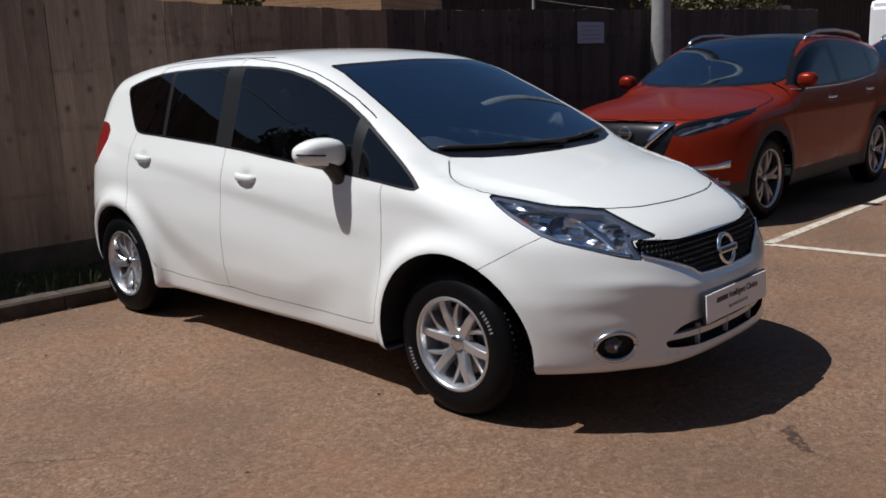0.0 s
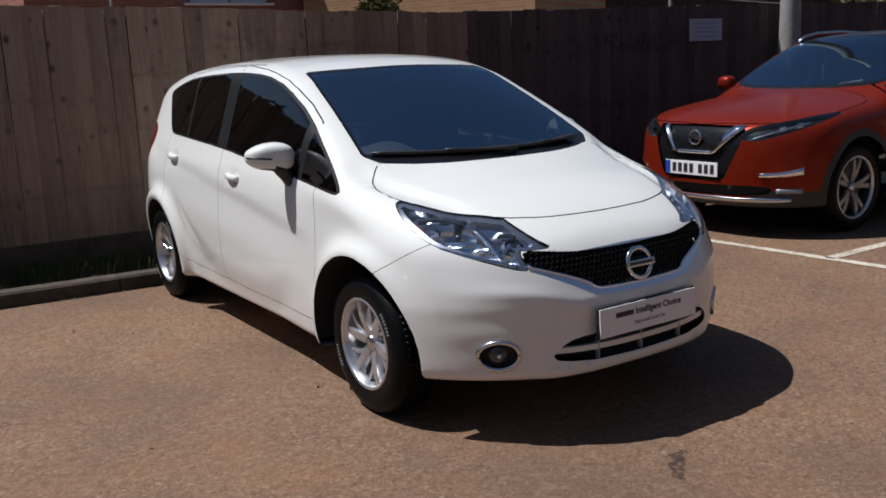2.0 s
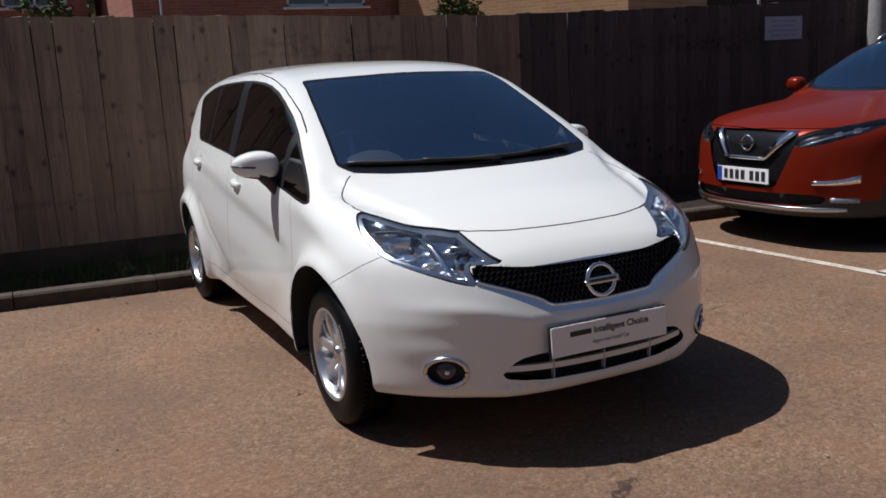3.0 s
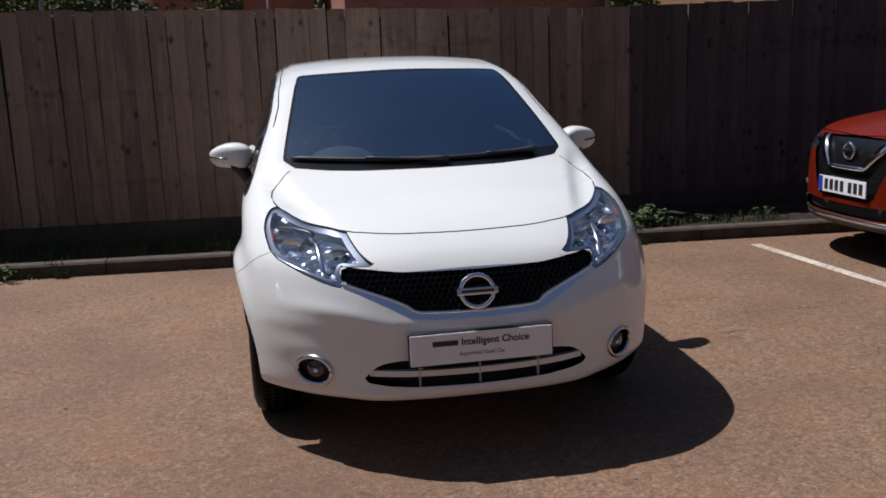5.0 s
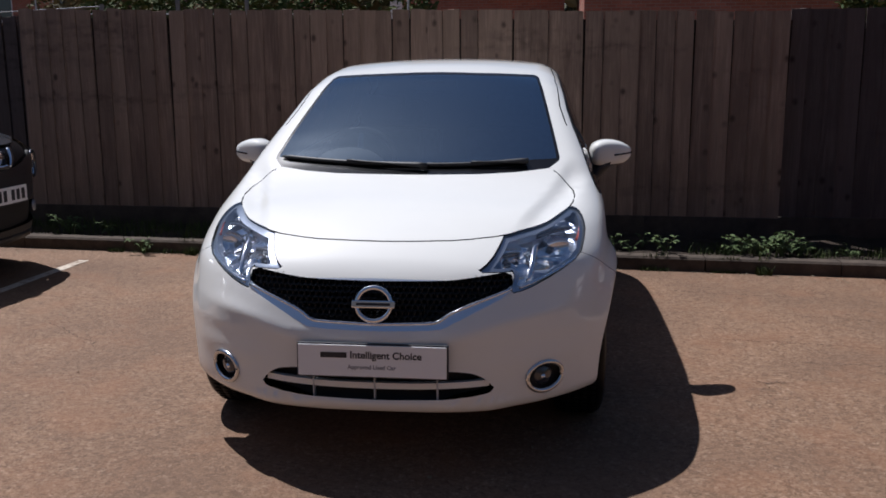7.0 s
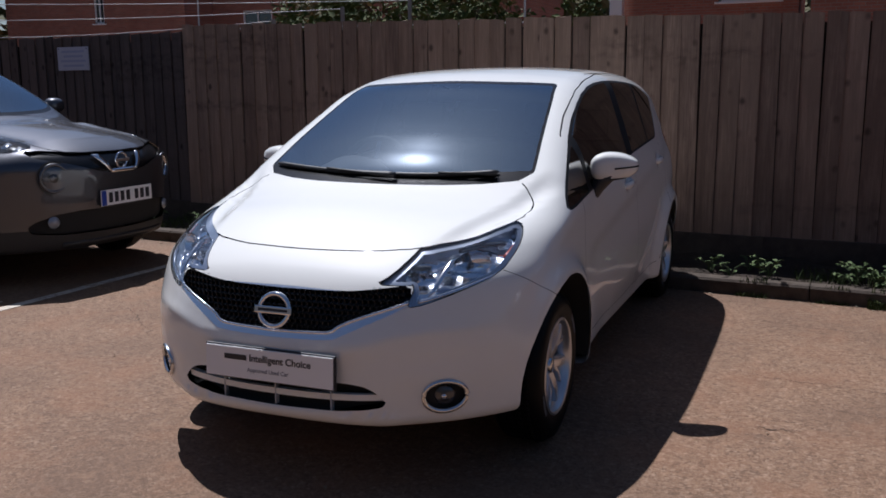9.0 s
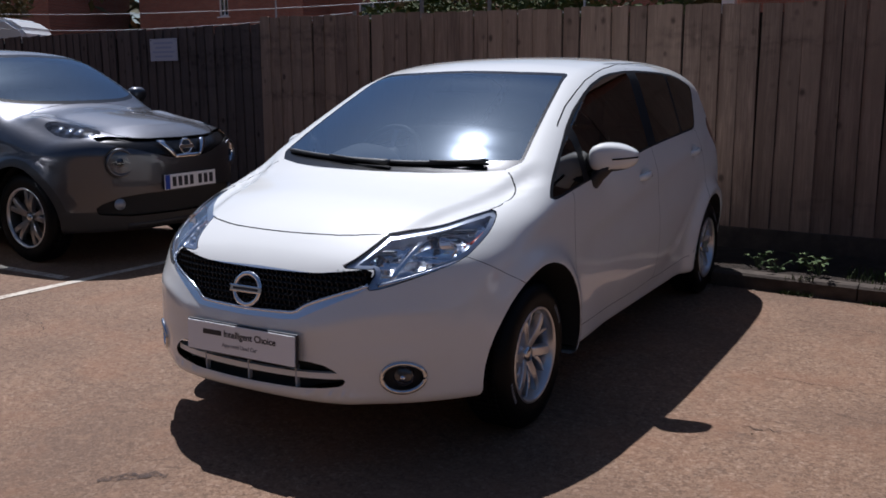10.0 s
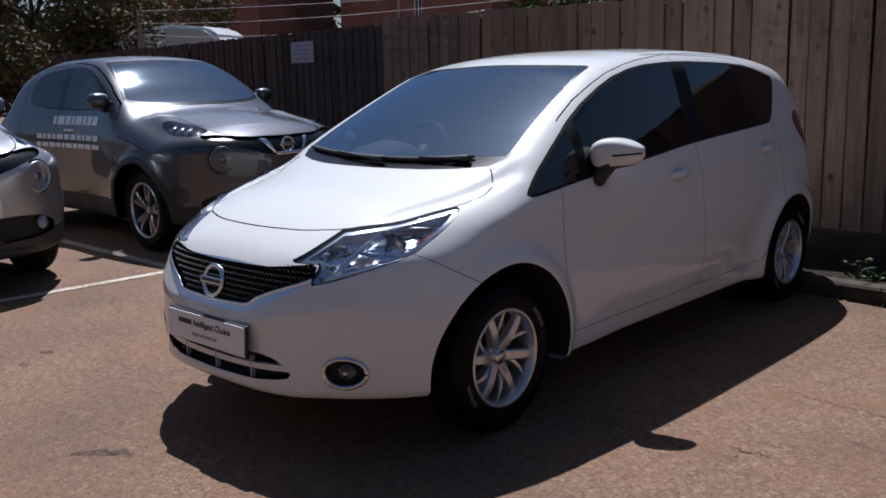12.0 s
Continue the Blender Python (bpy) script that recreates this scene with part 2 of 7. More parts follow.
DARK_ALLOY = mat("machined_dark_alloy", (0.28, 0.28, 0.29), 0.3, 0.85, coat=0.5)
LAMP_SILVER = mat("silver_lamp_bezel", (0.40, 0.43, 0.50), 0.28, 0.85, coat=1.0)
LAMP_DARK = mat("dark_lamp_bowl", (0.07, 0.075, 0.085), 0.25, 0.4, coat=1.0)
DARK_WHEEL = mat("black_wheel_barrel", (0.02, 0.02, 0.021), 0.45)
TRIM_BRIGHT = mat("bright_brushed_trim", (0.80, 0.84, 0.90), 0.30, 0.9)
FOG_GLASS = mat("smoked_fog_glass", (0.03, 0.03, 0.035), 0.06, coat=1.0)
INTAKE_GREY = mat("pale_grey_plastic", (0.42, 0.43, 0.45), 0.5)
PLATE_BLUE = mat("blue_plate_band", (0.02, 0.06, 0.35), 0.4)


# ---- building helpers ----
def part(name, data, material, parent=None, label="", smooth=False):
    """Link a bmesh or mesh as one object, under a thing or a part."""
    if isinstance(data, bmesh.types.BMesh):
        me = bpy.data.meshes.new(name)
        data.to_mesh(me)
        data.free()
    else:
        me = data
    if material and not me.materials:
        me.materials.append(material)
    if smooth:
        me.polygons.foreach_set("use_smooth", [True] * len(me.polygons))
    ob = new(name, me)
    ob.parent = parent
    if label:
        ob["label"] = label
    return ob


def thing(name, place, label, category, group="", turn=0.0, kind=""):
    ob = new(name)
    ob.matrix_world = pose(*place, 0, 0, turn)
    return tagged(ob, label, category, group, kind)


def box_bm(size, at=(0, 0, 0), bevel=0.0, bm=None, turn=None, segments=2):
    out = bm or bmesh.new()
    made = bmesh.ops.create_cube(out, size=1.0)["verts"]
    m = Matrix.Translation(at) @ (turn or Matrix()) @ Matrix.Diagonal((*size, 1))
    bmesh.ops.transform(out, matrix=m, verts=made)
    if bevel:
        edges = list({e for v in made for e in v.link_edges})
        bmesh.ops.bevel(out, geom=edges, offset=bevel, segments=segments, affect="EDGES", profile=0.6)
    return out


def lathe(profile, steps=48, axis="x", bm=None):
    """Turn a profile of (along, radius) pairs about an axis."""
    out = bm or bmesh.new()
    rings = []
    for along, r in profile:
        ring = []
        for i in range(steps):
            a = 2 * math.pi * i / steps
            c, s = r * math.cos(a), r * math.sin(a)
            ring.append(out.verts.new({"x": (along, c, s), "y": (c, along, s), "z": (c, s, along)}[axis]))
        rings.append(ring)
    for p, q in zip(rings, rings[1:]):
        for i in range(steps):
            j = (i + 1) % steps
            out.faces.new((p[i], p[j], q[j], q[i]))
    bmesh.ops.recalc_face_normals(out, faces=out.faces)
    return out


def tube(points, radius, sides=8, bm=None, closed=False):
    """A round bar along a line of points."""
    out = bm or bmesh.new()
    pts = [Vector(p) for p in points]
    rings = []
    for i, p in enumerate(pts):
        a, b = pts[max(i - 1, 0)], pts[min(i + 1, len(pts) - 1)]
        if closed:
            a, b = pts[i - 1], pts[(i + 1) % len(pts)]
        q = (b - a).to_track_quat("Z", "Y")
        r = radius[i] if isinstance(radius, (list, tuple)) else radius
        rings.append([out.verts.new(p + q @ Vector((r * math.cos(2 * math.pi * k / sides), r * math.sin(2 * math.pi * k / sides), 0))) for k in range(sides)])
    pairs = list(zip(rings, rings[1:])) + ([(rings[-1], rings[0])] if closed else [])
    for p, q in pairs:
        for k in range(sides):
            out.faces.new((p[k], p[(k + 1) % sides], q[(k + 1) % sides], q[k]))
    if not closed:
        out.faces.new(rings[0][::-1])
        out.faces.new(rings[-1])
    bmesh.ops.recalc_face_normals(out, faces=out.faces)
    return out


def prism(outline, depth, plane="xz", at=(0, 0, 0), bm=None):
    """An outline in a plane, given depth along the third axis."""
    out = bm or bmesh.new()

    def place(a, b, d):
        return Vector(at) + Vector({"xz": (a, d, b), "yz": (d, a, b), "xy": (a, b, d)}[plane])

    near = [out.verts.new(place(a, b, -depth / 2)) for a, b in outline]
    far = [out.verts.new(place(a, b, depth / 2)) for a, b in outline]
    faces = [out.faces.new(near), out.faces.new(far[::-1])]
    n = len(outline)
    for i in range(n):
        j = (i + 1) % n
        faces.append(out.faces.new((near[i], far[i], far[j], near[j])))
    bmesh.ops.recalc_face_normals(out, faces=faces)
    return out


# ---- car bodies: one smooth field for each, cut into panels along their shut lines ----
def curve(*pairs):
    """A smooth line through (a, b) pairs that never overshoots."""
    xs, ys = np.array(pairs, float).T
    h, d = np.diff(xs), np.diff(ys) / np.diff(xs)
    m = np.concatenate(([d[0]], np.where(d[1:] * d[:-1] > 0, 2 * d[1:] * d[:-1] / (d[1:] + d[:-1] + 1e-12), 0), [d[-1]]))

    def at(x):
        x = np.asarray(x, float)
        i = np.clip(np.searchsorted(xs, x) - 1, 0, len(h) - 1)
        t = np.clip((x - xs[i]) / h[i], 0, 1)
        return (1 + 2 * t) * (1 - t) ** 2 * ys[i] + t * (1 - t) ** 2 * h[i] * m[i] + t * t * (3 - 2 * t) * ys[i + 1] + t * t * (t - 1) * h[i] * m[i + 1]

    return at


def slope(f, x):
    return (f(x + 0.01) - f(x - 0.01)) / 0.02


def smooth_min(a, b, r):
    h = np.clip(0.5 + 0.5 * (b - a) / r, 0, 1)
    return b + (a - b) * h - r * h * (1 - h)


def step(a):
    a = np.clip(a, 0, 1)
    return a * a * (3 - 2 * a)


def make_field(c):
    """The car's outside as a field, above zero within: side, top, front, rear and floor, blended."""

    def field(p):
        x, y, z = np.abs(p[:, 0]), p[:, 1], p[:, 2]
        side = c["width"](z) - c["taper"](y) - x
        for hy, hz in c["hubs"]:
            r = np.hypot(y - hy, z - hz)
            side = side + c["flare"] * np.exp(-(((r - c["arch"]) / c.get("flare_wide", 0.075)) ** 2)) * step((0.95 - z) / 0.3)
        low = c["wave"](y)
        side = side - c["tuck"] * step((low - z) / 0.21) * step((0.98 - np.abs(y + c.get("tuck_y", -0.15))) / 0.45)
        if "side_extra" in c:
            side = side + c["side_extra"](y, z)
        for dy, dz in c.get("dents", ()):
            side = side - 0.014 * np.exp(-(((y - dy) / 0.050) ** 2) - ((z - dz) / 0.030) ** 2)
        side = side / np.sqrt(1 + slope(c["width"], z) ** 2)
        top = (c["top"](y) - c["drop"](y) * (x / 0.62) ** 2.3 + (c["top_extra"](x, y) if "top_extra" in c else 0.0) - z) / np.sqrt(1 + slope(c["top"], y) ** 2)
        nose = y - c["nose"](z) - c["bow"] * x ** 3.15
        if "nose_extra" in c:
            nose = nose + c["nose_extra"](x, z)
        nose = nose / np.sqrt(1 + (c["bow"] * 3.15 * x ** 2.15) ** 2 + slope(c["nose"], z) ** 2)
        tail = (c["tail"](z) - y - 0.62 * x ** 4) / np.sqrt(1 + (2.5 * x ** 3) ** 2 + slope(c["tail"], z) ** 2)
        f = smooth_min(side, top, c.get("shoulder", 0.10))
        f = smooth_min(f, nose, 0.07)
        f = smooth_min(f, tail, 0.10)
        return smooth_min(f, z - c["floor"](y), 0.03)

    return field


def field_normals(field, p):
    g = np.stack([field(p + d) - field(p - d) for d in np.eye(3) * 0.004], 1)
    return -g / (np.linalg.norm(g, axis=1, keepdims=True) + 1e-9)


def shell_bm(field, y0, y1, z0, z1, width, gap, inset=0.0):
    """The +x half of a body, found by rays from its spine out to a box."""
    bm = bmesh.new()
    ny, nz, nx = (max(int(round(v / gap)), 4) for v in (y1 - y0, z1 - z0, width))
    ys, zs, xs = np.linspace(y0, y1, ny + 1), np.linspace(z0, z1, nz + 1), np.linspace(0, width, nx + 1)
    sheets = [np.stack(np.meshgrid([width], ys, zs, indexing="ij"), -1)[0]]
    sheets += [np.stack(np.meshgrid(xs, ys, [z], indexing="ij"), -1)[:, :, 0] for z in (z0, z1)]
    sheets += [np.stack(np.meshgrid(xs, [y], zs, indexing="ij"), -1)[:, 0] for y in (y0, y1)]
    mid, zc = (y0 + y1) / 2, z0 + 0.42 * (z1 - z0)
    for s in sheets:
        flat = s.reshape(-1, 3)
        eye = np.stack([np.zeros(len(flat)), mid + (flat[:, 1] - mid) * 0.8, np.full(len(flat), zc)], 1)
        way = flat - eye
        lo, hi = np.zeros(len(flat)), np.full(len(flat), 1.3)
        for _ in range(26):
            t = (lo + hi) / 2
            inside = field(eye + way * t[:, None]) > inset
            lo, hi = np.where(inside, t, lo), np.where(inside, hi, t)
        p = eye + way * lo[:, None]
        p[flat[:, 0] == 0, 0] = 0.0
        vs = [bm.verts.new(v) for v in p]
        a, b = s.shape[:2]
        for i in range(a - 1):
            for j in range(b - 1):
                bm.faces.new((vs[i * b + j], vs[(i + 1) * b + j], vs[(i + 1) * b + j + 1], vs[i * b + j + 1]))
    bmesh.ops.remove_doubles(bm, verts=bm.verts, dist=0.0008)
    bmesh.ops.recalc_face_normals(bm, faces=bm.faces)
    if sum(f.normal.x * f.calc_area() for f in bm.faces) < 0:
        bmesh.ops.reverse_faces(bm, faces=bm.faces)
    return bm


def refine(bm, field, where):
    """Halve the quads where the test on their centres holds, and lay the new points on the field."""
    chosen = [f for f in bm.faces if where(f.calc_center_median())]
    edges = list({e for f in chosen for e in f.edges})
    made = bmesh.ops.subdivide_edges(bm, edges=edges, cuts=1, use_grid_fill=True)
    fresh = list({v for v in made["geom_inner"] if isinstance(v, bmesh.types.BMVert)})
    p = np.array([v.co for v in fresh])
    for _ in range(2):
        p = p + field_normals(field, p) * field(p)[:, None]
    for v, q in zip(fresh, p):
        v.co = (0.0 if abs(v.co.x) < 1e-6 else q[0], q[1], q[2])


def soften(poly, rounds=2):
    p = np.array(poly, float)
    for _ in range(rounds):
        q = np.roll(p, -1, 0)
        p = np.stack([0.78 * p + 0.22 * q, 0.22 * p + 0.78 * q], 1).reshape(-1, 2)
    return p


def outline(poly, axes, where, rounds=2):
    """The signed distance to an outline drawn in two axes, below zero within, far where the test fails."""
    axes = np.eye(3)[:, axes] if isinstance(axes, list) else axes
    p = np.array(poly, float)
    p = p @ axes if p.shape[1] == 3 else p
    p = soften(p, rounds) if rounds else p
    q = np.roll(p, -1, 0)
    ab = q - p

    def at(v):
        out = np.full(len(v), 9.0)
        ok = np.nonzero(where(v))[0]
        if len(ok):
            s = v[ok] @ axes
            lo, hi = p.min(0) - 0.08, p.max(0) + 0.08
            near = np.all((s > lo) & (s < hi), 1)
            ok, s = ok[near], s[near]
        if len(ok):
            d = s[:, None] - p[None]
            t = np.clip((d * ab).sum(2) / ((ab * ab).sum(1) + 1e-12), 0, 1)
            dist = np.sqrt(((d - t[..., None] * ab) ** 2).sum(2).min(1))
            cross = (p[None, :, 1] > s[:, None, 1]) != (q[None, :, 1] > s[:, None, 1])
            at_x = p[None, :, 0] + (s[:, None, 1] - p[None, :, 1]) * ab[None, :, 0] / np.where(np.abs(ab[:, 1]) < 1e-9, 1e-9, ab[:, 1])
            inside = (cross & (s[:, None, 0] < at_x)).sum(1) % 2 == 1
            out[ok] = np.where(inside, -dist, dist)
        return out

    return at


def seen_from(way):
    """Two axes of a drawing plane that is square to a way of looking."""
    d = Vector(way).normalized()
    r = d.cross(Vector((0, 0, 1))).normalized()
    return np.array([r, r.cross(d)]).T


def coords(bm):
    bm.verts.ensure_lookup_table()
    bm.verts.index_update()
    return np.array([v.co for v in bm.verts])


def knife(bm, f, offset=0.0):
    """Cut a bmesh along the zero line of f - offset."""
    vals = f(coords(bm)) - offset
    near = [e for e in bm.edges if vals[e.verts[0].index] * vals[e.verts[1].index] < 0 and abs(vals[e.verts[0].index]) < 0.3 and abs(vals[e.verts[1].index]) < 0.3]
    on, moved = [], set()
    for e in near:
        a, b = e.verts
        va, vb = vals[a.index], vals[b.index]
        if a in moved or b in moved or va == 0 or vb == 0:
            continue
        t = va / (va - vb)
        for v, s in ((a, t), (b, 1 - t)):
            if s < 0.1:
                v.co = a.co.lerp(b.co, t)
                vals[v.index] = 0.0
                moved.add(v)
                on.append(v)
                break
    for e in near:
        a, b = e.verts
        va, vb = vals[a.index], vals[b.index]
        if va * vb < 0:
            on.append(bmesh.utils.edge_split(e, a, va / (va - vb))[1])
    if on:
        bmesh.ops.connect_verts(bm, verts=list(set(on)))


def panels(bm, rules):
    """Sort the faces into panels: rules are (name, test) on the face centres, the first that holds wins."""
    centres = np.array([f.calc_center_median() for f in bm.faces])
    names = np.full(len(centres), "", dtype=object)
    for name, test in rules:
        hit = test(centres) & (names == "")
        names[hit] = name
    groups = {}
    for f, name in zip(bm.faces, names):
        if name != "gone":
            groups.setdefault(name or "body", []).append(f)
    return groups


def panel_mesh(name, faces, field, sides="both", push=0.0, flat=False):
    """A mesh from some faces of the half: both halves, one side or the other, with the field's own normals."""
    index, pts, polys = {}, [], []
    for f in faces:
        for v in f.verts:
            if v not in index:
                index[v] = len(pts)
                pts.append(v.co[:])
        polys.append([index[v] for v in f.verts])
    p = np.array(pts)
    nor = field_normals(field, p)
    p = p - nor * push
    flip = p * (-1, 1, 1), nor * (-1, 1, 1), [q[::-1] for q in polys]
    if sides == "left":
        out, n, q = p, nor, polys
    elif sides == "right":
        out, n, q = flip
    else:
        out, n = np.concatenate([p, flip[0]]), np.concatenate([nor, flip[1]])
        q = polys + [[i + len(p) for i in f] for f in flip[2]]
    me = bpy.data.meshes.new(name)
    me.from_pydata(out.tolist(), [], q)
    me.polygons.foreach_set("use_smooth", [True] * len(me.polygons))
    if not flat:
        me.normals_split_custom_set_from_vertices(n.tolist())
    return me


def rim_wall(faces, field, side, deep, start=0.0):
    """The band from a panel's edge straight in, as deep as its bowl."""
    chosen = set(faces)
    edges = [e for e in {e for f in faces for e in f.edges} if sum(f in chosen for f in e.link_faces) == 1]
    bm = bmesh.new()
    for e in edges:
        p = np.array([v.co for v in e.verts])
        nor = field_normals(field, p)
        p, q = p - nor * start, p - nor * deep
        p, q = (r * (1 if side == "left" else -1, 1, 1) for r in (p, q))
        bm.faces.new([bm.verts.new(c) for c in (p[0], p[1], q[1], q[0])])
    bmesh.ops.remove_doubles(bm, verts=bm.verts, dist=0.0003)
    bmesh.ops.recalc_face_normals(bm, faces=bm.faces)
    return bm


WHEELS = {}


def alloy_wheel(parent, at, outward, radius, rim, style, turn=0.0, lettered=False):
    """A wheel: tyre, rim with spokes, cap, nuts (black as bolt holes if lettered) and brake disc; outward is +1 or -1
    along x.
    """
    key = radius, rim, style, lettered
    if key in WHEELS:
        w = copy_thing(WHEELS[key], pose(*at, turn, 0, 0 if outward > 0 else 180))
        w.parent = parent
        return w
    w = WHEELS[key] = new("wheel")
    w.parent = parent
    w.matrix_basis = pose(*at, turn, 0, 0 if outward > 0 else 180)
    half = 0.095
    tyre = lathe([(-half, rim * 0.98), (-half - 0.004, rim + 0.02), (-half * 1.05, (rim + radius) / 2), (-half * 0.95, radius - 0.02), (-half * 0.72, radius - 0.003), (-half * 0.3, radius), (half * 0.3, radius), (half * 0.72, radius - 0.003), (half * 0.95, radius - 0.02), (half * 1.08, (rim + radius) / 2), (half + 0.006, rim + 0.02), (half, rim * 0.98)], 72)
    for i in range(72):
        a = 2 * math.pi * i / 72
        for along in (-0.050, -0.017, 0.017, 0.050):
            low, high = [], []
            for da, dx in ((-0.023, -0.013), (0.023, -0.013), (0.023, 0.013), (-0.023, 0.013)):
                c, n = math.cos(a + da), math.sin(a + da)
                low.append(tyre.verts.new((along + dx, c * (radius - 0.003), n * (radius - 0.003))))
                high.append(tyre.verts.new((along + dx, c * (radius + 0.001), n * (radius + 0.001))))
            tyre.faces.new(high)
            for k in range(4):
                tyre.faces.new((low[k], low[(k + 1) % 4], high[(k + 1) % 4], high[k]))
    t = part("tyre", tyre, RUBBER, w, smooth=True)
    if lettered:
        marks = bmesh.new()
        for base in (0.0, 3.0):
            for k in range(7):
                a = base + 0.062 * k
                r = (rim + radius) / 2 - 0.012
                box_bm((0.002, 0.007, 0.016), (half * 1.08, math.cos(a) * r, math.sin(a) * r), bm=marks, turn=Matrix.Rotation(a - math.pi / 2, 4, "X"))
        tagged(part("lettering", marks, TYRE_WHITE, t, "raised grey sidewall lettering"), kind="stuff")
    barrel = lathe([(half - 0.002, rim), (half + 0.004, rim - 0.006), (half - 0.006, rim - 0.014), (half - 0.03, rim - 0.022), (0.0, rim - 0.03), (-half, rim - 0.03), (-half, rim - 0.001)], 64)
    part("rim", barrel, ALLOY if lettered else DARK_WHEEL, w, "silver wheel barrel" if lettered else "dark wheel barrel", smooth=True)
    part("rim_lip", lathe([(half + 0.001, rim + 0.001), (half + 0.006, rim - 0.006), (half - 0.004, rim - 0.015), (half - 0.020, rim - 0.018)], 64), ALLOY, w, "bright rim lip", smooth=True)
    spokes, fork, face, finish = style
    reach = rim - 0.012

    def leg(bm, stations):
        """One bar of a spoke through stations of (radius, sideways, half width, outward)."""
        rows = []
        for rr, off, wid, out in stations:
            rows.append([bm.verts.new((out - dx, off + dy, rr)) for dx, dy in ((0.030, -wid * 1.30), (0.003, -wid), (0, -wid * 0.75), (0, wid * 0.75), (0.003, wid), (0.030, wid * 1.30))])
        for p, q in zip(rows, rows[1:]):
            for k in range(5):
                bm.faces.new((p[k], p[k + 1], q[k + 1], q[k]))

    for i in range(spokes):
        bm = bmesh.new()
        if lettered:
            plan = [[(0.030 + (reach - 0.030) * u, 0.0, 0.0205 - 0.004 * u, half - 0.018 - face * (1 - u) * 0.55 + 0.008 * math.sin(u * math.pi)) for u in np.linspace(0, 1, 7)]]
            side = []
            for u in np.linspace(0, 1, 7):
                rr, a = 0.055 + (reach - 0.055) * u, radians(6 + 25 * u ** 0.75)
                side.append((rr * math.cos(a), rr * math.sin(a), 0.0120 - 0.003 * u, half - 0.025 - face * (1 - u) * 0.55 + 0.006 * math.sin(u * math.pi)))
            plan.append(side)
        else:
            plan = [[(0.035 + (reach - 0.035) * u, lean * u ** 1.2 * reach, 0.0205 - 0.001 * u, half - 0.020 - face * (1 - u) * 0.6 + 0.012 * math.sin(u * math.pi)) for u in np.linspace(0, 1, 6)] for lean in (-fork, fork)]
        for stations in plan:
            leg(bm, stations)
        bmesh.ops.recalc_face_normals(bm, faces=bm.faces)
        bmesh.ops.rotate(bm, verts=bm.verts, matrix=Matrix.Rotation(2 * math.pi * i / spokes, 3, "X"))
        part("spoke", bm, finish, w)
    hub = half - 0.02 - face * 0.6
    part("hub", lathe([(hub - 0.03, 0.06), (hub - 0.004, 0.058), (hub + 0.002, 0.050), (hub + 0.002, 0.032)], 32), ALLOY if lettered else DARK_WHEEL, w, smooth=True)
    part("centre_cap", lathe([(hub, 0.033), (hub + 0.010, 0.031), (hub + 0.014, 0.026), (hub + 0.015, 0.0005)], 32), SATIN, w, smooth=True)
    nuts = 4 if lettered else 5
    for i in range(nuts):
        a = 2 * math.pi * (i + 0.5) / nuts
        nut = lathe([(hub - 0.006, 0.011), (hub + 0.004, 0.010), (hub + 0.006, 0.0005)], 10)
        bmesh.ops.translate(nut, verts=nut.verts, vec=(0, 0.046 * math.cos(a), 0.046 * math.sin(a)))
        # On lettered wheels the black is the shade inside open bolt holes.
        part("wheel_nut", nut, DARK_WHEEL if lettered else DISC, w)
    part("brake_disc", lathe([(0.0, 0.06), (0.012, 0.065), (0.012, rim - 0.055), (-0.01, rim - 0.055), (-0.01, 0.06)], 48), DISC, w, "bare steel brake disc")
    part("wheel_back", lathe([(-0.02, 0.001), (-0.02, rim - 0.03)], 32), SHELL_DARK, w, "dark wheel inside")
    return w


def on_nose(field, x, z, out=0.0):
    """The place on a body's front where x and z are given."""
    x, z = np.atleast_1d(np.asarray(x, float)), np.atleast_1d(np.asarray(z, float))
    lo, hi = np.full(len(x), -2.6), np.full(len(x), -0.2)
    for _ in range(28):
        y = (lo + hi) / 2
        inside = field(np.stack([x, y, z], 1)) > 0
        lo, hi = np.where(inside, lo, y), np.where(inside, y, hi)
    p = np.stack([x, hi, z], 1)
    return p + field_normals(field, p) * out


def on_flank(field, y, z, out=0.0):
    """The place on a body's +x side where y and z are given."""
    y, z = np.atleast_1d(np.asarray(y, float)), np.atleast_1d(np.asarray(z, float))
    lo, hi = np.zeros(len(y)), np.full(len(y), 1.2)
    for _ in range(28):
        x = (lo + hi) / 2
        inside = field(np.stack([x, y, z], 1)) > 0
        lo, hi = np.where(inside, x, lo), np.where(inside, hi, x)
    p = np.stack([lo, y, z], 1)
    return p + field_normals(field, p) * out


def on_top(field, x, y, out=0.0):
    """The place on a body's upper side where x and y are given."""
    x, y = np.atleast_1d(np.asarray(x, float)), np.atleast_1d(np.asarray(y, float))
    lo, hi = np.full(len(x), 0.5), np.full(len(x), 1.8)
    for _ in range(28):
        z = (lo + hi) / 2
        inside = field(np.stack([x, y, z], 1)) > 0
        lo, hi = np.where(inside, z, lo), np.where(inside, hi, z)
    p = np.stack([x, y, lo], 1)
    return p + field_normals(field, p) * out


def strip(rows, thick, closed=False):
    """A ribbon between pairs of points, given thickness inward."""
    bm = bmesh.new()
    loops = [[bm.verts.new(a), bm.verts.new(b)] for a, b in rows]
    faces = [bm.faces.new((p[0], p[1], q[1], q[0])) for p, q in zip(loops, loops[1:])]
    bmesh.ops.recalc_face_normals(bm, faces=faces)
    bmesh.ops.solidify(bm, geom=bm.faces[:], thickness=thick)
    bmesh.ops.recalc_face_normals(bm, faces=bm.faces)
    return bm


